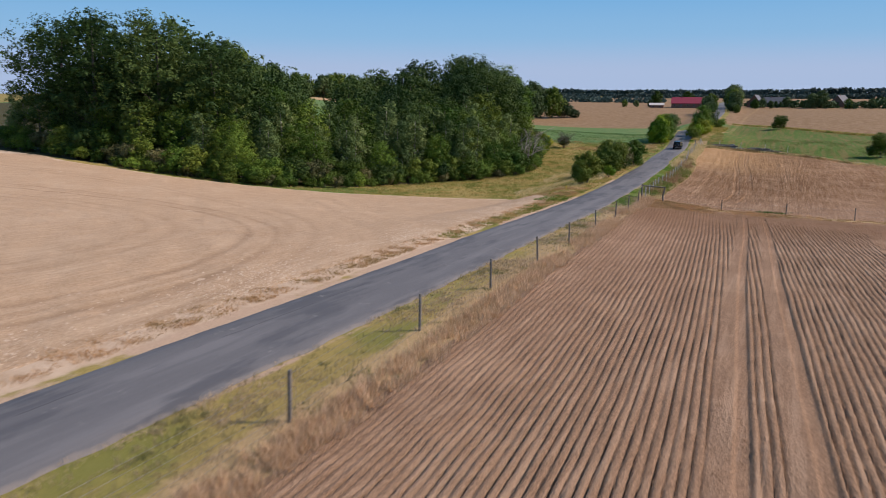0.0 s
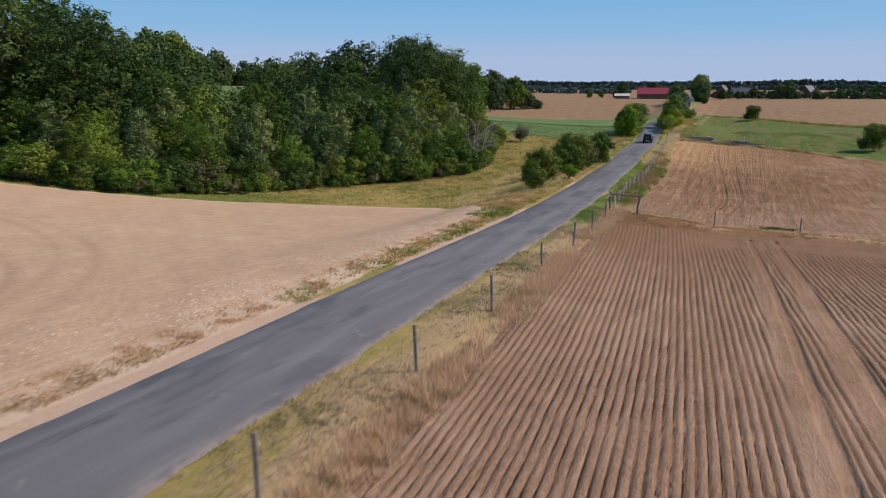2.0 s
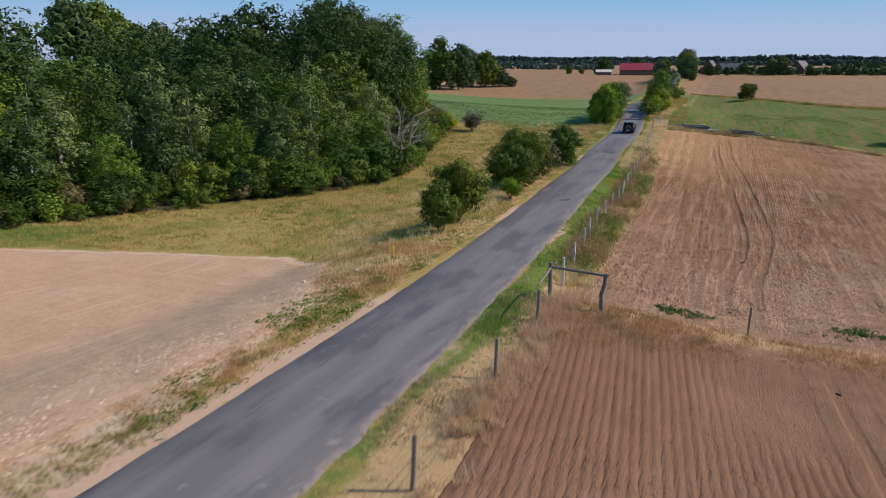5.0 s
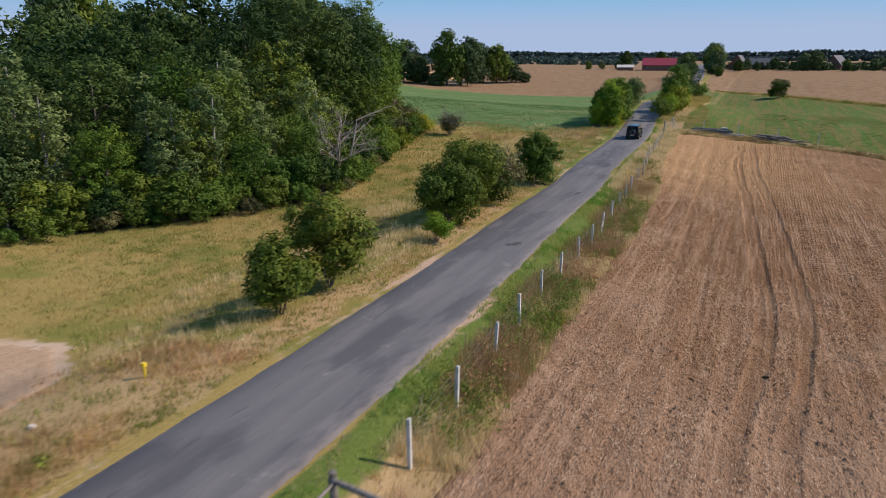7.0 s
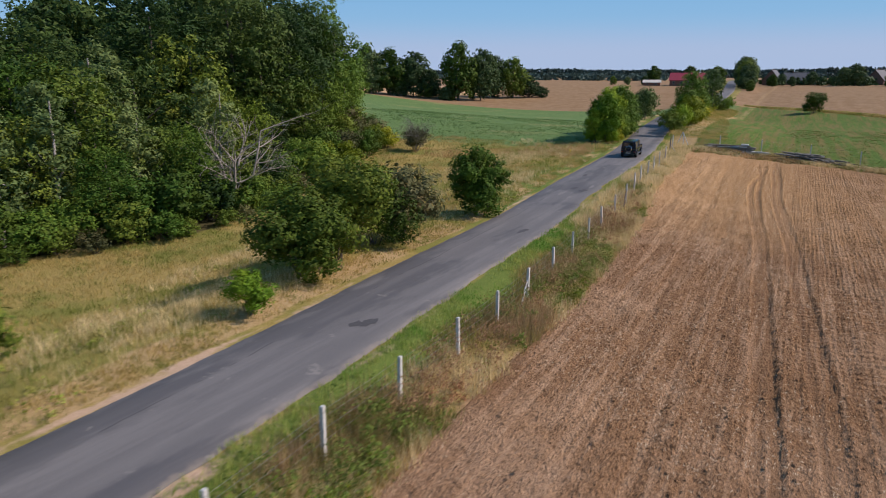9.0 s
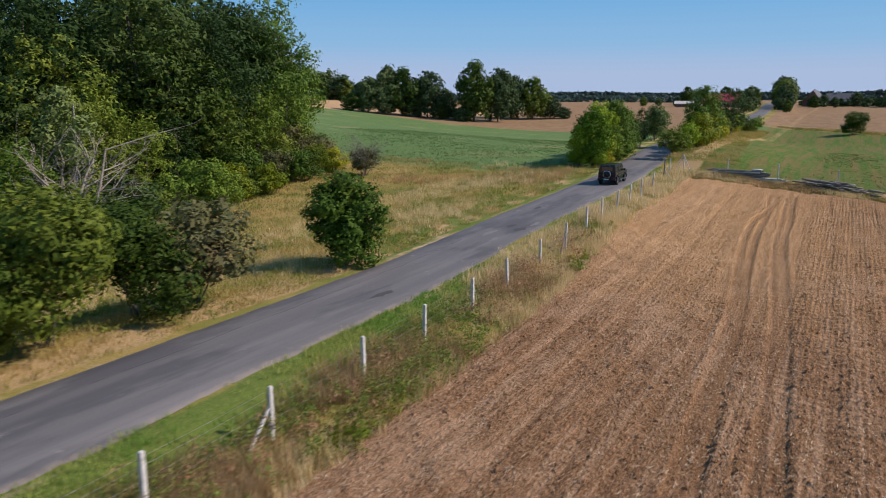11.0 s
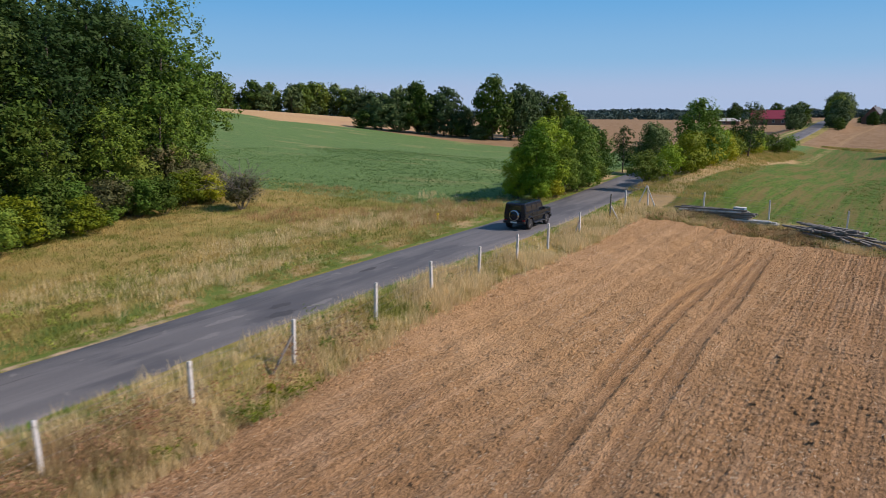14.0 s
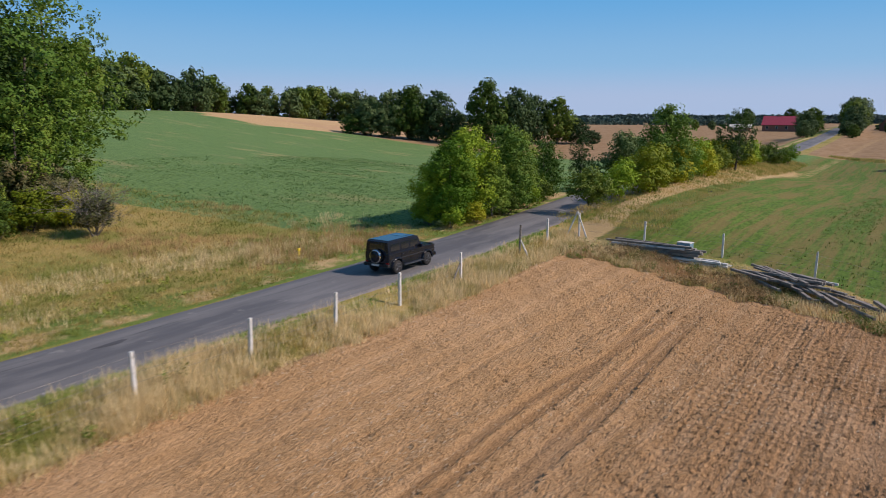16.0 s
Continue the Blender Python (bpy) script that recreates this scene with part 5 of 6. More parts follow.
cw = [(-21.8, 202.4), (-16.9, 203.0), (-11.6, 203.2), (-5.7, 200.8), (-0.3, 196.6)]
for h in (0.5, 1.0, 1.45):
    path = [(x, y, gz(x, y) + h) for x, y in cw]
    part("wire", tube_mesh("wire", [(path, [0.005] * len(path))], WIRE, 3), None, corner)


# ---- piles of old beams ----
PALEWOOD = speckled("silvered_timber", (0.235, 0.21, 0.18), (0.15, 0.132, 0.112), 14, 0.85, bump=0.5, dist=0.01, c=(0.12, 0.105, 0.09))


TRIMWOOD = speckled("rotten_wood", (0.030, 0.026, 0.022), (0.055, 0.047, 0.040), 14, 0.9, bump=0.4, dist=0.01)


def beam_pile(name, label, centre, turn, beams, seed):
    """Beams laid on one another: rows of (across, along, level, length, skew)."""
    rng = np.random.default_rng(seed)
    x, y = centre
    ob = thing(name, label, "pile", pose(x, y, gz(x, y), 0, 0, turn))
    for u, v, lev, length, skew, pale in beams:
        w, t = rng.uniform(0.13, 0.2), rng.uniform(0.10, 0.15)
        bm = boxed(-length / 2, length / 2, -w / 2, w / 2, 0, t, bevel=0.012)
        part("beam", bm, CONCRETE if pale else PALEWOOD, ob, "", pose(v, u, 0.02 + lev * 0.17, rng.uniform(-2, 2), rng.uniform(-1.2, 1.2), skew))
    return ob


BR = np.random.default_rng(77)
rows = [(u * 0.26 - 0.6 + BR.uniform(-0.05, 0.05), BR.uniform(-0.5, 0.5), lev, BR.uniform(4.6, 6.4), BR.uniform(-2.5, 2.5), BR.random() < 0.3) for lev in range(5) for u in range(7 - lev)]
beam_pile("beam_stack", "stack of old grey concrete and timber beams in weeds", (-15.3, 201.0), -3, rows, 1)
rows = [(u * 0.3 - 0.6, BR.uniform(-0.6, 0.6), lev, BR.uniform(2.4, 3.6), BR.uniform(-5, 5), True) for lev in range(2) for u in range(4 - lev)]
beam_pile("beam_stack", "short stack of pale concrete beams beside the timber", (-12.2, 200.7), -6, rows, 2)
rows = [(BR.uniform(-1.1, 1.1), BR.uniform(-2.2, 2.2), int(BR.integers(1, 5)), BR.uniform(1.6, 3.8), BR.uniform(-28, 28), BR.random() < 0.15) for _ in range(24)]
beam_pile("beam_heap", "tumbled heap of broken beams among dry weeds", (-7.2, 197.8), -28, rows, 3)
rows = [(BR.uniform(-0.9, 0.9), BR.uniform(-2.0, 2.0), int(BR.integers(0, 4)), BR.uniform(1.4, 3.2), BR.uniform(-35, 35), BR.random() < 0.15) for _ in range(18)]
beam_pile("beam_heap", "tumbled heap of broken beams among dry weeds", (-3.5, 195.0), -36, rows, 4)
BLUE = speckled("faded_blue_paint", (0.10, 0.19, 0.24), (0.15, 0.25, 0.30), 12, 0.6, bump=0.1)
crate = thing("crate", "small faded blue box with a pale lid on the beams", "box", pose(-13.6, 201.6, gz(-13.6, 201.6) + 0.62, 0, 0, -8))
part("box", boxed(-0.45, 0.45, -0.28, 0.28, 0, 0.36, bevel=0.02), BLUE, crate)
part("lid", boxed(-0.47, 0.47, -0.30, 0.30, 0.36, 0.41, bevel=0.015), CONCRETE, crate, "pale lid")

plank = thing("plank", "dark rotten plank leaning on the dry bank", "plank", pose(-19.9, 226.2, gz(-19.9, 226.2) + 0.75, 0, -9, 48))
part("board", boxed(-1.5, 1.5, -0.11, 0.11, 0.0, 0.07, bevel=0.012), TRIMWOOD, plank)
part("prop", boxed(0.9, 1.05, -0.08, 0.08, -0.7, 0.0, bevel=0.01), TRIMWOOD, plank)

# stone, yellow marker, survey sticks in the grass
STONE = speckled("pale_stone", (0.62, 0.55, 0.50), (0.48, 0.42, 0.38), 8, 0.9, bump=0.5, dist=0.02)


def stone(x, y, s, seed, label):
    rng = np.random.default_rng(seed)
    bm = bmesh.new()
    bmesh.ops.create_icosphere(bm, subdivisions=2, radius=s)
    for v in bm.verts:
        v.co *= 1 + 0.22 * noise.noise(v.co * 3 / s * 0.4 + Vector((seed, 0, 0)))
        v.co.z *= 0.65
    me = bpy.data.meshes.new("stone")
    bm.to_mesh(me)
    bm.free()
    me.materials.append(STONE)
    ob = new("stone", me)
    ob.matrix_basis = pose(x, y, gz(x, y) + s * 0.3, 0, 0, rng.uniform(0, 360))
    return tagged(ob, label, "stone")


stone(-16.2, 103.3, 0.24, 3, "pale pinkish field stone at the edge of the soil")
stone(-28.2, 92.0, 0.14, 5, "pale field stone in the dry grass")
stone(-30.5, 90.0, 0.12, 6, "pale field stone in the dry grass")
YEL = speckled("yellow_plastic", (0.70, 0.52, 0.03), (0.60, 0.44, 0.03), 9, 0.5, bump=0.05)


def marker(x, y):
    ob = thing("marker_post", "short yellow pipeline marker standing in the grass", "marker", pose(x, y, gz(x, y)))
    part("post", tube_mesh("post", [([(0, 0, -0.2), (0, 0, 0.5), (0, 0, 1.0)], [0.06, 0.06, 0.06])], YEL, 8), None, ob, "", Matrix.Diagonal((0.8, 0.8, 0.5, 1)))
    part("cap", boxed(-0.08, 0.08, -0.08, 0.08, 0.44, 0.60, bevel=0.02), YEL, ob)


marker(-27.9, 96.2)
marker(-32.8, 185.0)

# ---- the car ----
PAINT = speckled("black_car_paint", (0.006, 0.008, 0.014), (0.009, 0.012, 0.020), 3, 0.14, 0.0, 0.4, bump=0.0)
TRIM = speckled("black_trim", (0.012, 0.012, 0.013), (0.02, 0.02, 0.021), 20, 0.6, bump=0.05)
TYRE = speckled("tyre_rubber", (0.015, 0.015, 0.016), (0.028, 0.027, 0.026), 25, 0.85, bump=0.3, dist=0.004)
RIM = speckled("grey_alloy", (0.20, 0.20, 0.21), (0.14, 0.14, 0.15), 9, 0.35, 0.9, bump=0.0)
CHROME = speckled("chrome", (0.60, 0.60, 0.62), (0.52, 0.52, 0.54), 6, 0.12, 1.0, bump=0.0)
GLASS = speckled("tinted_glass", (0.010, 0.014, 0.016), (0.014, 0.018, 0.020), 2, 0.04, 0.0, 0.8, bump=0.0)
REDLAMP = speckled("red_lamp", (0.30, 0.008, 0.008), (0.22, 0.006, 0.006), 6, 0.25, 0.0, 0.5, bump=0.0)
PLATE = speckled("white_plate", (0.62, 0.62, 0.60), (0.55, 0.55, 0.53), 6, 0.5, bump=0.0)


def prism(profile, x0, x1, bevel=0.0):
    """Side profile (y, z) drawn out across x."""
    bm = bmesh.new()
    a = [bm.verts.new((x0, y, z)) for y, z in profile]
    b = [bm.verts.new((x1, y, z)) for y, z in profile]
    n = len(profile)
    bm.faces.new(a), bm.faces.new(b[::-1])
    for i in range(n):
        bm.faces.new((a[i], b[i], b[(i + 1) % n], a[(i + 1) % n]))
    bmesh.ops.recalc_face_normals(bm, faces=bm.faces)
    if bevel:
        bmesh.ops.bevel(bm, geom=list(bm.edges), offset=bevel, segments=2, affect="EDGES", profile=0.6)
    return bm


def lathe_x(profile, seg=24):
    """Rings (x, radius) round the x axis."""
    bm = bmesh.new()
    rings = [[bm.verts.new((x, r * math.cos(2 * math.pi * i / seg), r * math.sin(2 * math.pi * i / seg))) for i in range(seg)] for x, r in profile]
    for a, b in zip(rings, rings[1:]):
        for i in range(seg):
            bm.faces.new((a[i], a[(i + 1) % seg], b[(i + 1) % seg], b[i]))
    bm.faces.new(rings[0][::-1]), bm.faces.new(rings[-1])
    bmesh.ops.recalc_face_normals(bm, faces=bm.faces)
    return bm


def wheel(car, x, y, side):
    w = part("wheel", lathe_x([(-0.12, 0.20), (-0.13, 0.34), (-0.10, 0.385), (0.10, 0.385), (0.13, 0.34), (0.12, 0.20)]), TYRE, car, "", pose(x, y, 0.385), True)
    part("rim", lathe_x([(0.02, 0.24), (0.125, 0.245), (0.11, 0.19), (0.09, 0.06), (0.12, 0.05)] if side > 0 else [(-0.12, 0.05), (-0.09, 0.06), (-0.11, 0.19), (-0.125, 0.245), (-0.02, 0.24)]), RIM, w, "grey alloy rim", None, True)
    for k in range(5):
        a = 2 * math.pi * k / 5
        p0, p1 = (0.118 * side, 0.05 * math.cos(a), 0.05 * math.sin(a)), (0.122 * side, 0.23 * math.cos(a), 0.23 * math.sin(a))
        part("spoke", tube_mesh("spoke", [([p0, p1], [0.026, 0.022])], RIM, 5), None, w)


def off_road_car(x, y, z, turn, tilt):
    car = thing("off_road_car", "boxy black off-road car with a spare wheel on the road", "car", pose(x, y, z, tilt, 0, turn))
    # lower body with wheel arches, cut as a profile
    def arch(cy, r=0.47, n=8):
        return [(cy - r * math.cos(math.pi * k / n), 0.42 + r * math.sin(math.pi * k / n) * 0.95) for k in range(n + 1)]
    low = [(-2.16, 0.46)] + arch(-1.42) + arch(1.42) + [(2.18, 0.50), (2.18, 1.16), (0.98, 1.22), (-2.16, 1.22)]
    part("body", prism(low, -0.86, 0.86, 0.02), PAINT, car)
    cab = [(-2.16, 1.20), (1.02, 1.20), (0.66, 1.86), (0.52, 1.915), (-2.02, 1.915), (-2.12, 1.86)]
    bm = prism(cab, -0.85, 0.85)
    for v in bm.verts:
        if v.co.z > 1.5:
            v.co.x *= 0.885
    bmesh.ops.bevel(bm, geom=list(bm.edges), offset=0.035, segments=3, affect="EDGES", profile=0.6)
    part("cabin", bm, PAINT, car)
    part("bonnet", boxed(-0.66, 0.66, 0.98, 2.12, 1.165, 1.215, bevel=0.02), PAINT, car)
    part("roof", boxed(-0.70, 0.70, -1.98, 0.48, 1.905, 1.945, bevel=0.018), PAINT, car)
    part("sunroof", boxed(-0.42, 0.42, -0.35, 0.30, 1.943, 1.955, bevel=0.004), GLASS, car, "dark glass sunroof")
    lean = math.degrees(math.atan2(0.0975, 0.66))
    for s in (-1, 1):
        for y0, y1, nm in ((-1.95, -1.12, "rear_side_window"), (-1.02, -0.28, "rear_door_window"), (-0.18, 0.55, "front_door_window")):
            part(nm, boxed(y0, y1, -0.20, 0.20, -0.008, 0.008, bevel=0.006), GLASS, car, "tinted side window", Matrix.Translation((s * 0.806, 0, 1.55)) @ Euler((0, s * -radians(lean), 0)).to_matrix().to_4x4() @ Matrix(((0, 0, 1, 0), (1, 0, 0, 0), (0, 1, 0, 0), (0, 0, 0, 1))))
        for y0, y1 in ((-1.06, -0.22), (-0.22, 0.74)):
            d = part("door", boxed(s * 0.862 - 0.012, s * 0.862 + 0.012, y0 + 0.012, y1 - 0.012, 0.60, 1.19, bevel=0.008), PAINT, car)
            part("handle", boxed(s * 0.885 - 0.018, s * 0.885 + 0.018, y0 + 0.08, y0 + 0.26, 1.06, 1.10, bevel=0.008), TRIM, d)
        part("side_strip", boxed(s * 0.868 - 0.016, s * 0.868 + 0.016, -2.0, 2.1, 0.84, 0.90, bevel=0.008), TRIM, car)
        part("running_board", boxed(s * 0.93 - 0.09, s * 0.93 + 0.09, -0.88, 0.88, 0.40, 0.45, bevel=0.015), RIM, car, "grey metal running board")
        for cy in (-1.42, 1.42):
            pts = [(s * 0.90, cy - 0.50 * math.cos(math.pi * k / 10), 0.42 + 0.50 * math.sin(math.pi * k / 10) * 0.97) for k in range(11)]
            part("wheel_arch", tube_mesh("wheel_arch", [(pts, [0.055] * 11)], PAINT, 6), None, car)
            wheel(car, s * 0.80, cy, s)
        part("mirror", boxed(s * 0.98 - 0.10, s * 0.98 + 0.10, 0.60, 0.74, 1.22, 1.42, bevel=0.03), PAINT, car)
        part("tail_lamp", boxed(s * 0.74 - 0.09, s * 0.74 + 0.09, -2.20, -2.15, 0.66, 0.74, bevel=0.008), REDLAMP, car, "red tail lamp")
        part("indicator", boxed(s * 0.76 - 0.06, s * 0.76 + 0.06, 1.95, 2.07, 1.20, 1.26, bevel=0.015), RIM, car)
        part("headlamp", lathe_x([(0, 0.10), (0.05, 0.11), (0.06, 0.09)]), CHROME, car, "round chrome headlamp", pose(s * 0.62, 2.17, 0.93, 0, 0, 90))
    part("rear_window", boxed(-0.52, 0.52, -0.20, 0.20, -0.008, 0.008, bevel=0.006), GLASS, car, "tinted rear window", pose(0, -2.142, 1.56, 90 - 4, 0, 0))
    part("windscreen", boxed(-0.66, 0.66, -0.30, 0.30, -0.008, 0.008, bevel=0.006), GLASS, car, "raked dark windscreen", pose(0, 0.865, 1.53, 61, 0, 180))
    part("rear_bumper", boxed(-0.88, 0.88, -2.30, -2.12, 0.48, 0.64, bevel=0.03), TRIM, car)
    part("front_bumper", boxed(-0.88, 0.88, 2.14, 2.34, 0.46, 0.66, bevel=0.03), PAINT, car)
    part("grille", boxed(-0.48, 0.48, 2.17, 2.20, 0.78, 1.08, bevel=0.01), TRIM, car)
    part("number_plate", boxed(-0.26, 0.26, -2.325, -2.30, 0.52, 0.62, bevel=0.004), PLATE, car, "white number plate")
    spare = part("spare_wheel", lathe_x([(-0.12, 0.30), (-0.10, 0.375), (0.10, 0.375), (0.12, 0.34)], 28), TYRE, car, "", pose(0.06, -2.30, 1.07, 0, 0, 90), True)
    part("ring", lathe_x([(-0.135, 0.335), (-0.14, 0.365), (-0.08, 0.392), (0.0, 0.392), (0.0, 0.34)], 28), CHROME, spare, "bright steel ring of the spare-wheel cover", None, True)
    part("cover", lathe_x([(-0.145, 0.10), (-0.14, 0.335), (-0.10, 0.335)], 28), PAINT, spare, "black spare-wheel cover", None, True)
    return car


cy_ = 186.2
cx_ = float(road_x(cy_)) + 0.65
off_road_car(cx_, cy_, float(np.interp(cy_, _yy, _road)) + 0.055, math.degrees(math.atan2(27.5 - 27.1, 15)), math.degrees(math.atan2(float(np.interp(cy_ + 1.4, _yy, _road) - np.interp(cy_ - 1.4, _yy, _road)), 2.8)))


# ---- far village and horizon ----
ROOF_RED = speckled("red_roof", (0.30, 0.035, 0.060), (0.22, 0.028, 0.048), 3, 0.7, bump=0.1)
ROOF_DARK = speckled("dark_roof", (0.07, 0.075, 0.085), (0.12, 0.12, 0.13), 3, 0.7, bump=0.1)
WALL_PALE = speckled("pale_render", (0.55, 0.52, 0.46), (0.44, 0.41, 0.36), 4, 0.9, bump=0.1)
WALL_BRICK = speckled("brick_wall", (0.26, 0.13, 0.09), (0.18, 0.09, 0.07), 5, 0.9, bump=0.2)
# blue-green horizon trees: the haze of distance is put into the base colour
HAZED_WOOD = leaf_material("far_wood_hazed", (0.036, 0.064, 0.060), (0.060, 0.094, 0.084), (0.052, 0.082, 0.074))
PANE = speckled("window_pane", (0.03, 0.035, 0.04), (0.05, 0.055, 0.06), 2, 0.1, 0.0, 0.5, bump=0.0)


def house(name, label, x, y, turn, w, d, wall_h, roof_h, wall, roof, windows=3):
    ob = thing(name, label, "house", pose(x, y, gz(x, y) - 0.3, 0, 0, turn))
    bm = bmesh.new()
    box(bm, -w / 2, w / 2, -d / 2, d / 2, 0, wall_h)
    for s in (-1, 1):
        vs = [bm.verts.new(p) for p in ((s * w / 2, -d / 2, wall_h), (s * w / 2, d / 2, wall_h), (s * w / 2, 0, wall_h + roof_h))]
        bm.faces.new(vs)
    part("wall", bm, wall, ob)
    o, t = 0.5, 0.18
    bm = bmesh.new()
    for s in (-1, 1):
        e = roof_h / (d / 2) * o
        a = [(-w / 2 - o, s * (d / 2 + o), wall_h - e), (w / 2 + o, s * (d / 2 + o), wall_h - e), (w / 2 + o, 0, wall_h + roof_h), (-w / 2 - o, 0, wall_h + roof_h)]
        lo = [bm.verts.new(p) for p in a]
        hi = [bm.verts.new((p[0], p[1], p[2] + t)) for p in a]
        bm.faces.new(lo[::-1]), bm.faces.new(hi)
        for i in range(4):
            bm.faces.new((lo[i], lo[(i + 1) % 4], hi[(i + 1) % 4], hi[i]))
    r = part("roof", bm, roof, ob)
    part("chimney", boxed(-w * 0.2, -w * 0.2 + 0.6, -0.3, 0.3, wall_h + roof_h * 0.6, wall_h + roof_h + 0.8), WALL_BRICK, r)
    for k in range(windows):
        cx = -w / 2 + w * (k + 0.5) / windows
        win = part("window", boxed(cx - 0.6, cx + 0.6, -d / 2 - 0.05, -d / 2 + 0.02, wall_h * 0.35, wall_h * 0.8), WALL_PALE, ob)
        part("pane", boxed(cx - 0.5, cx + 0.5, -d / 2 - 0.07, -d / 2 - 0.052, wall_h * 0.38, wall_h * 0.77), PANE, win)
    return ob


house("barn", "long barn with a bright red pitched roof", -70.5, 560.0, 4, 23, 12, 3.6, 4.2, WALL_BRICK, ROOF_RED, 5)
house("shed", "low shed with a pale sheet roof beside the barn", -92.0, 552.0, 8, 10, 6, 2.2, 1.4, WALL_BRICK, WALL_PALE, 2)
house("farmhouse", "house with a steep dark gable roof", -25.0, 585.0, 80, 12, 10, 3.2, 6.0, WALL_BRICK, ROOF_DARK, 3)
house("farmhouse", "low house with a dark roof among trees", -12.0, 590.0, 5, 14, 9, 3.2, 4.2, WALL_BRICK, ROOF_DARK, 4)
house("farmhouse", "brick house with a grey-blue roof among trees", 31.0, 587.0, 65, 12, 10, 3.2, 5.5, WALL_BRICK, ROOF_DARK, 3)


def far_woods(name, x0, x1, y0, y1, step_m, h, seed, mat):
    """A distant belt of wood: uneven lumps of leaves joined into one mass."""
    rng = np.random.default_rng(seed)
    n = int(math.hypot(x1 - x0, y1 - y0) / step_m)
    V, Q = [], []
    base = 0
    for k in range(n):
        t = k / n
        x, y = x0 + (x1 - x0) * t + rng.uniform(-4, 4), y0 + (y1 - y0) * t + rng.uniform(-20, 20)
        hh = h * (0.88 + 0.16 * math.sin(k * 0.11) * math.sin(k * 0.037 + 1)) * rng.uniform(0.88, 1.1)
        z = gz(x, y) + 9.0 * float(step(np.hypot(x, y), 1200, 3800))
        pts = np.stack([rng.uniform(-0.8, 0.8, 26) * step_m, rng.normal(size=26) * 6, rng.uniform(0.0, 0.92, 26) * hh], 1) + np.array([x, y, z])
        v, q = leaf_cards(pts, np.full(26, h * 0.2), 4, h * 0.27, rng)
        V.append(v), Q.append(q + base)
        base += len(v)
    ob = new(name, fast_mesh(name, np.concatenate(V), np.concatenate(Q), mat))
    return tagged(ob, "distant dark belt of woodland on the horizon", "woodland", kind="stuff")


far_woods("far_woods", -1500, 900, 1500, 1350, 6, 9.0, 5, HAZED_WOOD)
far_woods("far_woods", -2600, 1700, 2400, 2100, 10, 20, 6, HAZED_WOOD)
far_woods("far_woods", -330, -110, 720, 705, 6, 6, 7, HAZED_WOOD)
far_woods("far_hedge", -30, 190, 590, 545, 3, 4.5, 8, HAZED_LEAF)
far_woods("far_hedge", 60, 400, 680, 520, 4, 6, 9, HAZED_LEAF)


# ---- low cover: grass, weeds, clods, straw ----
def soil_z(x, y):
    return ground(x, y) + 0.05 * wave(x, y, 1.1) + 0.03 * wave(x, y, 2.7, 1.0)


def tufts(name, label, pts, per, h, width, spread, mat, seed, lean=0.35, lift=0.0):
    """Tufts of grass: each blade a narrow bent strip of two faces' width at its foot."""
    rng = np.random.default_rng(seed)
    n = len(pts) * per
    base = np.repeat(pts, per, 0)
    hh = h * np.repeat(rng.uniform(0.55, 1.3, len(pts)), per) * rng.uniform(0.6, 1.1, n)
    off = rng.normal(size=(n, 2)) * spread
    b = np.stack([base[:, 0] + off[:, 0], base[:, 1] + off[:, 1]], 1)
    z = soil_z(b[:, 0], b[:, 1]) - 0.02 + lift
    a = rng.uniform(0, 6.283, n)
    ln = rng.uniform(0.1, 1.0, n) * lean * hh
    dirx, diry = np.cos(a), np.sin(a)
    px, py = -diry * width * rng.uniform(0.6, 1.4, n), dirx * width * rng.uniform(0.6, 1.4, n)
    v0 = np.stack([b[:, 0] - px, b[:, 1] - py, z], 1)
    v1 = np.stack([b[:, 0] + px, b[:, 1] + py, z], 1)
    v2 = np.stack([b[:, 0] + dirx * ln, b[:, 1] + diry * ln, z + hh], 1)
    V = np.stack([v0, v1, v2], 1).reshape(-1, 3)
    ob = new(name, fast_mesh(name, V, np.arange(n * 3).reshape(n, 3), mat))
    return tagged(ob, label, "grass", kind="stuff")


def strew(n, y0, y1, lo, hi, seed, keep=None):
    """Random spots between two edges lo(y), hi(y)."""
    rng = np.random.default_rng(seed)
    y = rng.uniform(y0, y1, n)
    a, b = lo(y), hi(y)
    x = a + (b - a) * rng.random(n)
    p = np.stack([x, y], 1)
    return p[keep(x, y) > rng.random(n)] if keep else p


def patchy(x, y):
    return np.clip(0.55 + 0.9 * wave(x, y, 0.45, 3.0), 0.08, 1)


R = road_x
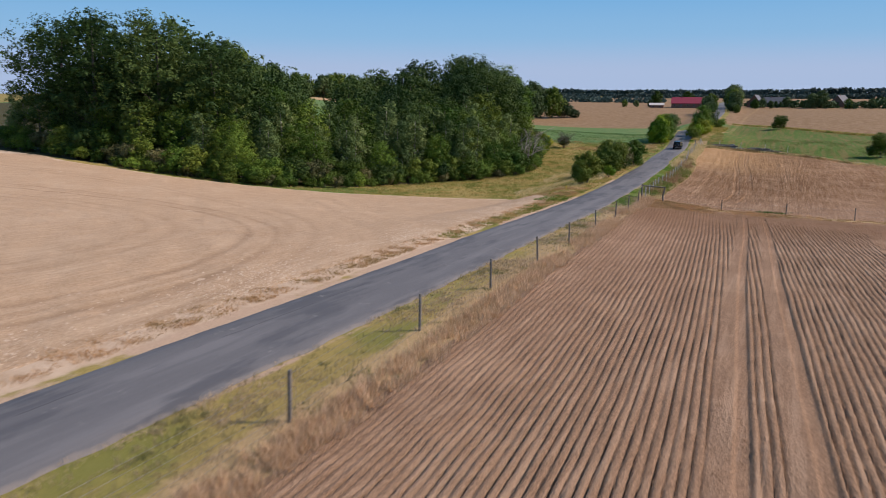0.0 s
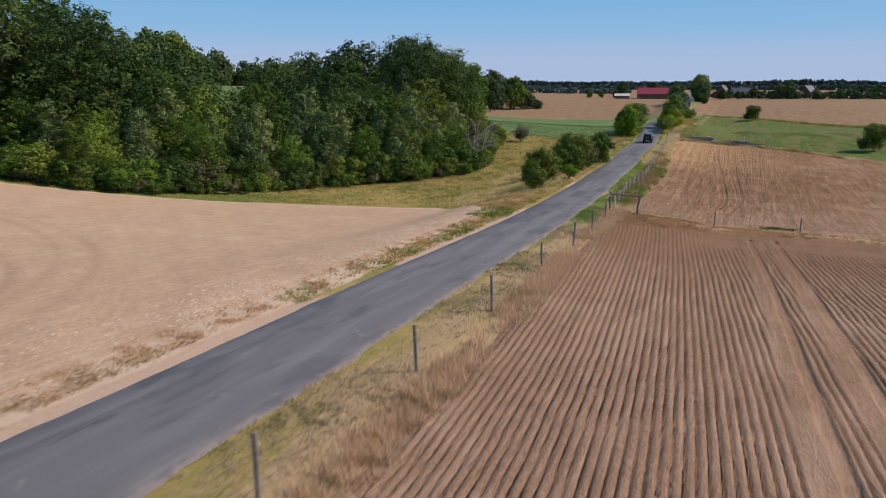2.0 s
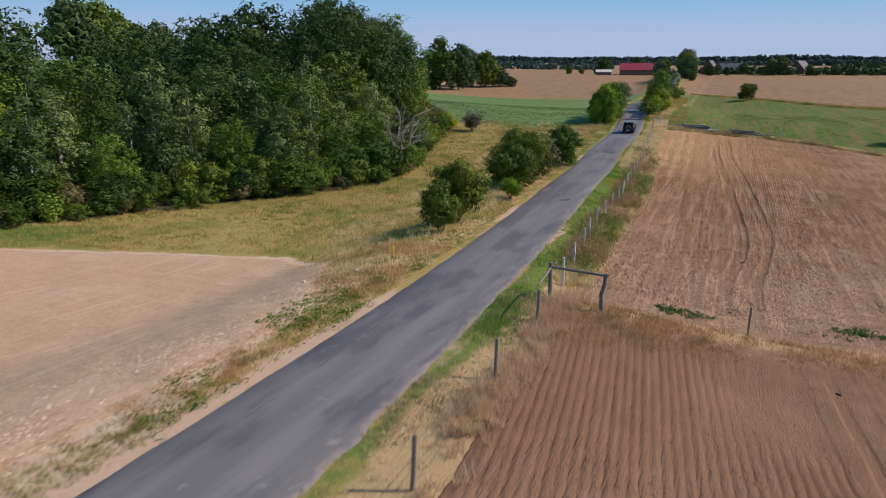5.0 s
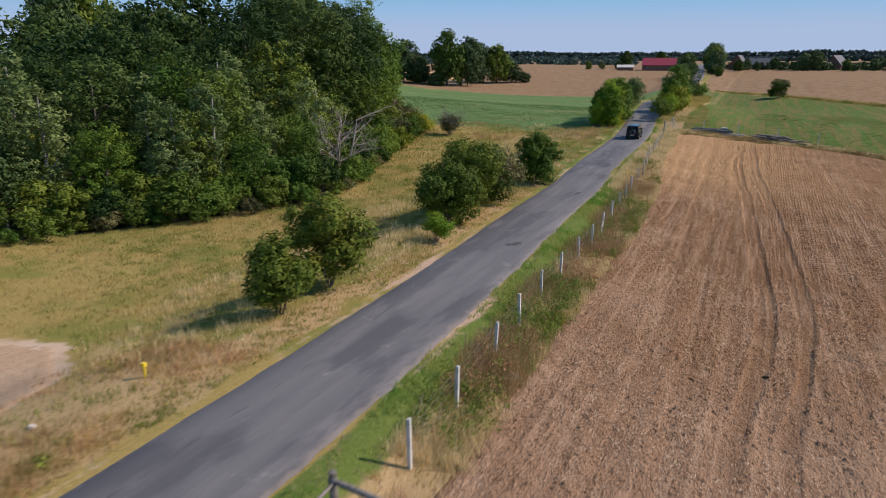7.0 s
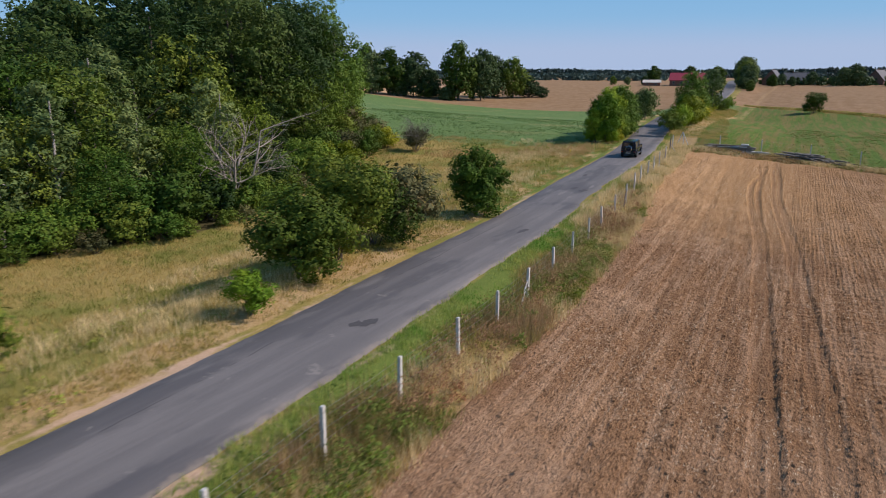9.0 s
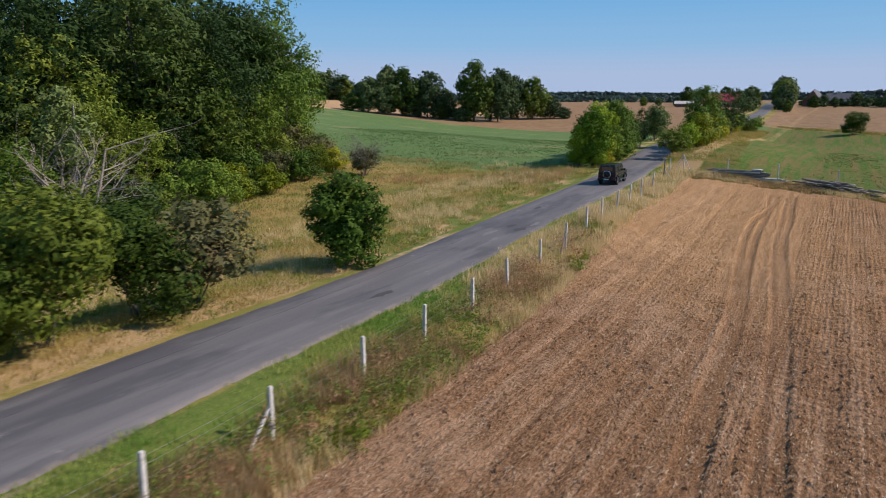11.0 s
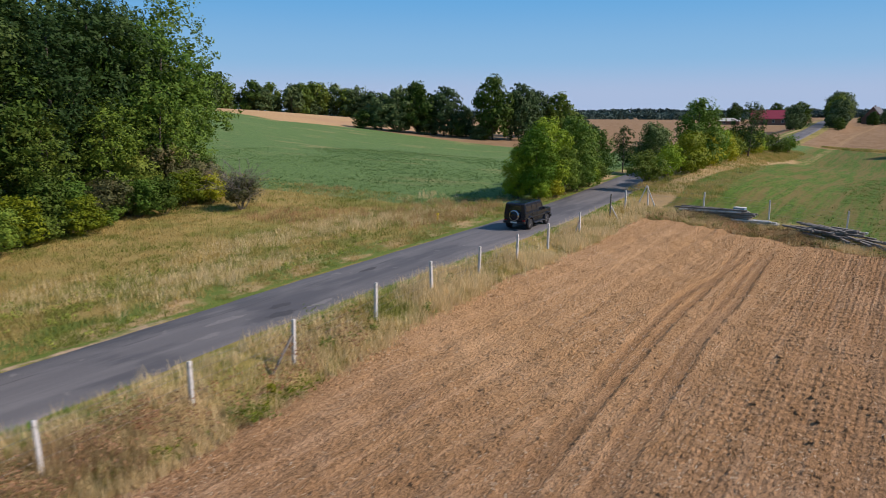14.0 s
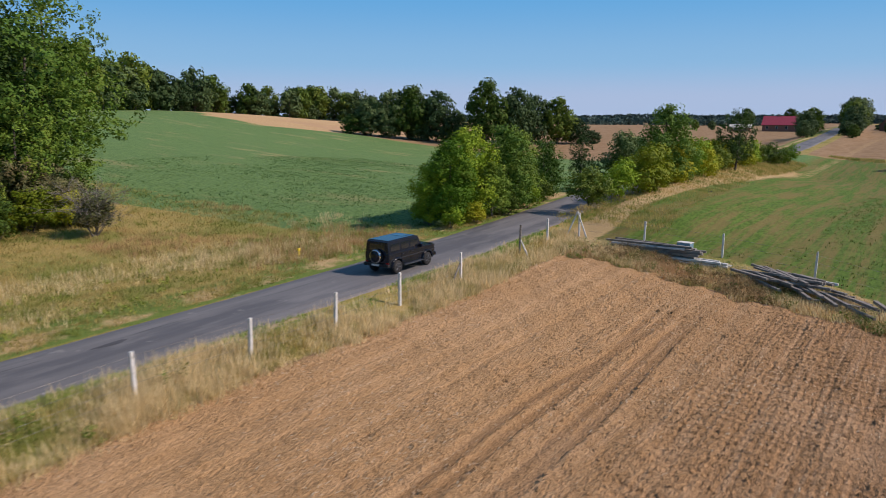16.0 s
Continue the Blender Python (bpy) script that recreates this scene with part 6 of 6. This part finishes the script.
# right of the road, towards the first field: short bleached turf, tawny tufts along the wire
tufts("verge_grass", "short bleached verge grass with greener patches", strew(12000, 2, 96, lambda y: R(y) + 2.75, verge_x, 1, patchy), 8, 0.17, 0.013, 0.10, GRASS_VERGE, 1)
tufts("tall_grass", "tawny seeding grass along the field's edge", strew(2300, 2, 95, lambda y: verge_x(y) - 1.0, lambda y: verge_x(y) + 0.7, 2, patchy), 34, 0.52, 0.013, 0.15, GRASS_DRY, 2, 0.9)
tufts("tall_grass", "matted rust-coloured grass on the balk beside the gateway", strew(7000, 84.8, 92.2, lambda y: -16.6 + 0 * y, lambda y: 20 + 0 * y, 3, lambda x, y: np.clip(1.0 - (x + 12) / 22, 0.2, 1) * step(y, np.interp(x, [-16.5, -13, -9, -4], [84.8, 87.0, 88.6, 89.6]) - 0.6, np.interp(x, [-16.5, -13, -9, -4], [84.8, 87.0, 88.6, 89.6]) + 0.6) * np.clip(0.75 + 0.6 * wave(x, y, 0.9), 0.15, 1)), 18, 0.27, 0.014, 0.17, GRASS_RUST, 3, 1.5)
# after the gateway: green strip, then mixed weeds and dead stalks round the posts
tufts("verge_grass", "fresh green grass along the edge of the asphalt", strew(11000, 84, 215, lambda y: R(y) + 2.7, lambda y: R(y) + np.interp(y, [140, 158], [4.7, 3.8]), 4, lambda x, y: patchy(x, y) * np.interp(y, [146, 158], [1.0, 0.45])), 9, 0.20, 0.013, 0.10, GRASS_GREEN, 4)
tufts("verge_grass", "mixed dry and green grass round the fence posts", strew(13000, 94, 203, lambda y: R(y) + 4.0, lambda y: verge_x(y) + 0.3, 5, lambda x, y: patchy(x, y) * np.interp(y, [142, 156], [1.0, 0.55])), 10, 0.38, 0.013, 0.14, GRASS_MIX, 5, 0.8)
tufts("tall_grass", "dead seeding stalks round the fence posts", strew(5200, 96, 203, lambda y: fence_x(y) - 0.8, lambda y: verge_x(y) + 0.4, 6, lambda x, y: np.clip(0.1 + 1.4 * wave(x, y, 0.7), 0.0, 1)), 18, 0.62, 0.014, 0.16, GRASS_PALE, 6, 0.5)
tufts("tall_grass", "blond seeding grass between the road and the fence", strew(5600, 143, 200, lambda y: R(y) + 3.3, lambda y: verge_x(y) + 0.5, 45, lambda x, y: np.clip(0.35 + 1.0 * wave(x, y, 0.6, 2.0), 0.05, 1)), 18, 0.55, 0.014, 0.18, GRASS_PALE, 45, 0.6)
# left verge and the meadow
tufts("tall_grass", "brown dead stalks standing thick between the posts", strew(3800, 97, 150, lambda y: fence_x(y) - 0.9, lambda y: verge_x(y) + 0.1, 18, lambda x, y: np.clip(0.25 + 1.5 * wave(x, y, 0.5, 1.5), 0, 1)), 18, 0.85, 0.014, 0.20, GRASS_BROWN, 18, 0.4)
tufts("verge_grass", "short tan grass beside the road", strew(9500, 50, 215, lambda y: R(y) - 4.9, lambda y: R(y) - 3.1, 7, patchy), 8, 0.18, 0.013, 0.12, GRASS_MIX, 7)
tufts("verge_grass", "dead rust-coloured grass along the sandy field", strew(8000, 2, 84, lambda y: R(y) - 5.8, lambda y: R(y) - 3.7, 8, lambda x, y: np.clip(0.45 + 0.9 * wave(x, y, 2.3, 3.0) + 0.3 * wave(x, y, 0.3), 0.05, 1)), 9, 0.14, 0.013, 0.14, GRASS_RUST, 8, 0.9)
meadow = lambda x, y: np.clip(0.75 + 0.5 * wave(x, y, 0.3, 1.0), 0.1, 1) * ((y > sand_y(x) + 0.8) & (x > wood_x(y) + 0.5))
tufts("meadow_grass", "uncut dry meadow grass in waves of tan and green", strew(32000, 78, 198, lambda y: wood_x(y) + 0 * y, lambda y: R(y) - 4.6, 9, meadow), 8, 0.34, 0.017, 0.22, GRASS_MIX, 9, 1.0)
tufts("meadow_grass", "pale seeding heads standing in the meadow", strew(7000, 84, 200, lambda y: R(y) - 18, lambda y: R(y) - 4.6, 10, lambda x, y: meadow(x, y) * np.clip(wave(x, y, 0.25, 2.0) + 0.35, 0, 1)), 18, 0.6, 0.012, 0.22, GRASS_PALE, 10, 0.7)
tufts("tall_grass", "rust-brown tall grass by the corner of the crop", strew(2600, 180, 198, lambda y: -64 + 0 * y, lambda y: R(y) - 4.8, 11, lambda x, y: np.clip(0.1 + 1.2 * wave(x, y, 0.22, 1.0), 0, 1)), 16, 0.6, 0.013, 0.22, GRASS_RUST, 11, 0.6)
tufts("tall_grass", "blond grass on the bank beside the thicket", strew(4800, 203, 312, lambda y: R(y) + 3.4, lambda y: R(y) + 11.5, 12), 10, 0.55, 0.016, 0.25, GRASS_MIX, 12, 0.6, 1.0)
def margin(n, x0, x1, seed, f=0.8, bias=0.6):
    """Spots in the weedy strip between the soil and the beams."""
    rng = np.random.default_rng(seed)
    x = rng.uniform(x0, x1, n)
    a, b = soil_end(x) - 0.3, rear_y(x) + 1.0
    y = a + (b - a) * rng.random(n)
    return np.stack([x, y], 1)[np.clip(bias + 1.2 * wave(x, y, f, seed), 0.03, 1) > rng.random(n)]


tufts("tall_grass", "rust-brown grass in front of the heaps of beams", margin(3600, -21, 16, 13), 14, 0.36, 0.014, 0.18, GRASS_RUST, 13, 0.9)
tufts("tall_grass", "brown dead stalks among the heaps of beams", margin(1300, -21, 16, 14, 0.6), 16, 0.5, 0.014, 0.18, GRASS_BROWN, 14, 0.7)
tufts("tall_grass", "blond feathery grass along the heaps of beams", margin(3600, -21, 16, 43, 0.7, 0.45), 18, 0.45, 0.014, 0.16, GRASS_PALE, 43, 0.8)
tufts("verge_grass", "short green grass between the soil and the beams", margin(2600, -21, 10, 46, 0.5, 0.3), 10, 0.22, 0.014, 0.16, GRASS_GREEN, 46, 0.8)
tufts("rough_grass", "rust-orange dead grass at the tip of the sandy field", strew(6000, 76, 100, lambda y: -40 + 0 * y, lambda y: R(y) - 3.6, 15, lambda x, y: np.exp(-((x - R(y) + 6.5) / 4.5) ** 2) * (y > sand_y(x) - 1.5) * np.clip(0.5 + wave(x, y, 0.5), 0, 1)), 16, 0.30, 0.012, 0.20, GRASS_RUST, 15, 0.7)


tufts("crop_plants", "low bluish-green crop plants near the field's edge", strew(15000, 194, 262, lambda y: -100 + 0 * y, lambda y: R(y) - 5.5, 16, lambda x, y: np.clip(0.75 + 0.9 * wave(x, y, 0.21, 2.0), 0, 1) * (y > np.interp(x, [-120, -80, -57, -40, -33], [180, 190, 194, 195, 198]))), 4, 0.17, 0.05, 0.12, GRASS_CROP, 16, 1.6)
tufts("crop_plants", "thin rows of young green plants behind the beams", np.array([(x + 0.0, y) for x, y in strew(13000, 190, 262, lambda y: -19 + 0 * y, lambda y: 40 + 0 * y, 17, lambda x, y: np.clip(0.6 + 1.0 * wave(x * 2.5, y * 0.4, 0.3), 0, 1) * (y > rear_y(x) + 3))]), 4, 0.16, 0.035, 0.12, GRASS_THIN, 17, 1.4)


def weed_mass(name, label, pts, h, r, mat, seed, clumps=5, per=9, leaf=0.06):
    rng = np.random.default_rng(seed)
    V, Q, o = [], [], 0
    for x, y in pts:
        s = rng.uniform(0.6, 1.3)
        c = np.stack([x + rng.normal(size=clumps) * r * 0.5 * s, y + rng.normal(size=clumps) * r * 0.5 * s, float(soil_z(x, y)) + rng.uniform(0.12, 0.9, clumps) * h * s], 1)
        v, q = leaf_cards(c, np.full(clumps, r * 0.42 * s), per, leaf, rng, 0.0)
        V.append(v), Q.append(q + o)
        o += len(v)
    return tagged(new(name, fast_mesh(name, np.concatenate(V), np.concatenate(Q), mat)), label, "weeds", kind="stuff")


EDGE_RNG = np.random.default_rng(61)
_ex = EDGE_RNG.uniform(-24, 75, 2600)
tufts("field_margin", "uneven strip of rough grass between the green and brown fields", np.stack([_ex, np.interp(_ex, [-60, -21, -4, 11, 24, 60, 300], [362, 354, 333, 313, 297, 262, 180]) + EDGE_RNG.normal(size=2600) * 0.9], 1), 8, 1.0, 0.05, 0.5, GRASS_MIX, 61, 0.7)
_ex = EDGE_RNG.uniform(14, 75, 2200)
tufts("field_margin", "strip of dry weeds along the far edge of the brown field", np.stack([_ex, rear_y(_ex) + EDGE_RNG.normal(size=2200) * 0.9], 1), 14, 0.5, 0.02, 0.25, GRASS_DRY, 62, 0.7)


weed_mass("weeds", "leafy green weeds round the fence posts", strew(620, 97, 168, lambda y: fence_x(y) - 0.9, lambda y: verge_x(y) + 0.2, 21, lambda x, y: np.clip(0.6 + wave(x, y, 0.4), 0, 1) * np.interp(y, [138, 150], [1.0, 0.12])), 1.0, 0.55, WEED, 21, 7, 15, 0.045)
weed_mass("weeds", "brownish withered weeds round the fence posts", strew(420, 98, 160, lambda y: fence_x(y) - 0.5, lambda y: verge_x(y) + 0.0, 22, lambda x, y: np.clip(0.5 - wave(x, y, 0.4), 0, 1)), 1.1, 0.6, DEADWEED, 22, 6, 14, 0.04)
weed_mass("weeds", "yellow-green flowering weeds at the edge of the soil", strew(190, 98, 165, lambda y: verge_x(y) - 0.6, lambda y: verge_x(y) + 0.3, 23, lambda x, y: np.clip(wave(x, y, 0.55, 4.0) * 2, 0, 1)), 0.6, 0.45, YELLOW, 23, 6, 14, 0.045)
weed_mass("weeds", "patch of broad green leaves on the bare soil", [(-10.2 + dx, 94.9 + dy) for dx, dy in np.random.default_rng(24).normal(size=(26, 2)) * np.array([0.7, 0.3])] + [(-2.0 + dx, 95.6 + dy) for dx, dy in np.random.default_rng(25).normal(size=(30, 2)) * np.array([1.0, 0.4])], 0.18, 0.42, BRIGHT, 24, 6, 14, 0.05)
weed_mass("weeds", "green herbs in the meadow and along the road", strew(900, 84, 198, lambda y: R(y) - 16, lambda y: R(y) - 3.2, 26, lambda x, y: meadow(x, y) * np.clip(0.3 + wave(x, y, 0.3, 5.0), 0, 1)), 0.35, 0.45, WEED, 26, 4, 8, 0.06)
weed_mass("weeds", "weeds and brambles growing through the beams", margin(190, -20, 12, 27, 0.5, 0.5), 0.42, 0.5, WEED, 27, 5, 10, 0.055)


weed_mass("weeds", "withered reddish-brown weeds crowding the old beams", margin(260, -19, 9, 51, 0.6, 0.5), 0.5, 0.5, DEADWEED, 51, 6, 12, 0.045)
weed_mass("weeds", "green weeds at the foot of the old beams", margin(160, -18, 2, 53, 0.7, 0.3), 0.35, 0.5, WEED, 53, 5, 12, 0.05)
weed_mass("weeds", "green weeds on the verge by the tip of the sandy field", strew(420, 72, 92, lambda y: R(y) - 6.5, lambda y: R(y) - 3.0, 29, lambda x, y: np.clip(0.35 + wave(x, y, 0.55, 2.0), 0, 1)), 0.14, 0.5, LIME, 29, 4, 8, 0.05)


def sheet_z(pts, relief):
    H, inside = relief(pts[:, 0], pts[:, 1])
    return soil_z(pts[:, 0], pts[:, 1]) + (0.09 + H) * inside


def clods(name, label, pts, size, mat, seed, relief):
    """Lumps of earth: squashed, uneven four-sided grains sunk in the soil."""
    rng = np.random.default_rng(seed)
    n = len(pts)
    s = np.minimum(size * rng.lognormal(0, 0.4, n), size * 1.7)
    unit = np.array([(1, 0, 0), (0, 1, 0), (-1, 0, 0), (0, -1, 0), (0, 0, 0.95)])
    V = unit[None] * s[:, None, None] * rng.uniform(0.65, 1.35, (n, 5, 1))
    a = rng.uniform(0, 6.28, n)
    c, sn = np.cos(a)[:, None], np.sin(a)[:, None]
    V = np.stack([V[..., 0] * c - V[..., 1] * sn, V[..., 0] * sn + V[..., 1] * c, V[..., 2]], -1)
    V = V + np.stack([pts[:, 0], pts[:, 1], sheet_z(pts, relief)], 1)[:, None]
    F = np.array([(0, 1, 4), (1, 2, 4), (2, 3, 4), (3, 0, 4)])
    T = (F[None] + (np.arange(n) * 5)[:, None, None]).reshape(-1, 3)
    return tagged(new(name, fast_mesh(name, V.reshape(-1, 3), T, mat)), label, "soil", kind="stuff")


def straw(name, label, pts, length, mat, seed, relief):
    rng = np.random.default_rng(seed)
    n = len(pts)
    a = rng.uniform(0, 6.28, n)
    l = length * rng.uniform(0.4, 1.5, n)
    d = np.stack([np.cos(a) * l, np.sin(a) * l, rng.uniform(-0.2, 0.3, n) * l], 1)
    w = np.stack([-np.sin(a), np.cos(a), np.zeros(n)], 1) * rng.uniform(0.006, 0.013, (n, 1))
    p = np.stack([pts[:, 0], pts[:, 1], sheet_z(pts, relief) + 0.02], 1)
    V = np.stack([p - d - w, p + d - w, p + d + w, p - d + w], 1).reshape(-1, 3)
    return tagged(new(name, fast_mesh(name, V, np.arange(n * 4).reshape(n, 4), mat)), label, "straw", kind="stuff")


F2 = strew(60000, 96, 199, lambda y: verge_x(y) + 0.6, lambda y: 6 + 0 * y, 31, lambda x, y: (y < soil_end(x) - 1) * np.where(x < -2, 1.0, 0.6) * (1 - driven(x, y)) * (1 - 0.6 * step(y, 140, 160) * (1 - step(x, -15, -12))))
clods("clods", "reddish-brown clods on the tilled field", F2[:34000], 0.043, TILLED_SOIL, 31, tilled)
clods("clods", "larger broken clods on the tilled field", F2[34000:41000], 0.072, TILLED_SOIL, 35, tilled)
straw("chopped_straw", "pale bits of chopped straw strewn over the tilled field", strew(26000, 97, 199, lambda y: verge_x(y) + 0.3, lambda y: 3 + 0 * y, 32, lambda x, y: (y < soil_end(x) - 1) * np.clip(0.45 + wave(x, y, 0.5, 1.0) * 0.8, 0.05, 1)), 0.06, STRAW, 32, tilled)
clods("clods", "crumbs of soil on the ridged field", strew(13000, 8, 88, lambda y: verge_x(y) + 0.6, lambda y: 9 + 0 * y, 33), 0.027, RIDGE_SOIL, 33, ridges)
clods("clods", "pale lumps of earth along the sandy field", strew(18000, 6, 90, lambda y: R(y) - 11.5, lambda y: R(y) - 5.0, 34, lambda x, y: np.clip(1 + (x - R(y) + 5.6) / 4.5, 0.04, 1) * np.clip(0.5 + wave(x, y, 0.6), 0.1, 1)), 0.045, PALE_CRUST, 34, sandy)
straw("chopped_straw", "bleached straw and roots raked up along the sandy field", strew(9000, 6, 90, lambda y: R(y) - 10, lambda y: R(y) - 4.6, 36, lambda x, y: np.clip(1 + (x - R(y) + 5.4) / 3.5, 0.03, 1) * np.clip(0.5 + wave(x, y, 0.7, 1.0), 0.1, 1)), 0.07, STRAW, 36, sandy)


# ---- tread of tractor tyres pressed in the soil ----
def tread(name, label, centre, a, b, half, relief, mat, seed, across=False, gap=0.27):
    """Two rows of slanting lugs of soil along a wheel track."""
    rng = np.random.default_rng(seed)
    V, Q = [], []
    for k, s in enumerate(np.arange(a, b, gap * 0.5)):
        side = 1 if k % 2 else -1
        if rng.random() < 0.12:
            continue
        c = float(centre(s))
        hgt, w = rng.uniform(0.028, 0.05), gap * rng.uniform(0.20, 0.30)
        ring = [(0.02, 0.0), (half, -0.16 * side * side)]
        foot = [(c + side * u, s + v + e * w) for u, v in ring for e in (-1, 1)]
        pts = np.array([(y, x) if across else (x, y) for x, y in foot])
        z = sheet_z(pts, relief)
        o = len(V)
        V += [(p[0], p[1], zz - 0.03) for p, zz in zip(pts, z)]
        m = pts.mean(0)
        V += [(p[0] * 0.72 + m[0] * 0.28, p[1] * 0.72 + m[1] * 0.28, zz + hgt) for p, zz in zip(pts, z)]
        Q += [(o + i for i in q) for q in ((4, 6, 7, 5), (0, 2, 6, 4), (3, 1, 5, 7), (2, 3, 7, 6), (1, 0, 4, 5))]
    return tagged(new(name, mesh_from(name, V, [tuple(q) for q in Q], mat)), label, "soil", kind="stuff")


for k, off in enumerate((0.22, 2.17)):
    tread("tyre_tread", "slanting tyre lugs pressed in the soil between ridges", lambda y, off=off: -1.0 - 0.047 * (y - 18) + off + 0.10 * math.sin(y * 0.11), 8, 87, 0.21, ridges, RIDGE_SOIL, 60 + k)
for k, (x0, y0) in enumerate(((3.0, 84.0), (5.0, 85.5), (1.5, 88.0))):
    tread("tyre_tread", "tyre lugs pressed across the driven headland", lambda x, x0=x0, y0=y0, k=k: y0 + 0.012 * (x - x0) ** 2 + 0.3 * math.sin(x * 0.4 + k), -8.5, 12, 0.34, ridges, RIDGE_SOIL, 64 + k, True, 0.44)
for k, tx in enumerate(TRACKS):
    tread("tyre_tread", "tyre lugs in the curving tractor track", lambda y, tx=tx: float(track_x(y, tx)), 100, 189, 0.25, tilled, TILLED_SOIL, 68 + k, gap=0.34)
for k, off in enumerate((0.0, 1.75)):
    tread("tyre_tread", "tyre lugs of a tight turn near the gateway", lambda y, off=off: -12.9 + off + 0.020 * (y - 96.0) ** 2, 96.3, 108.0 + 2 * k, 0.30, tilled, TILLED_SOIL, 80 + k, gap=0.42)
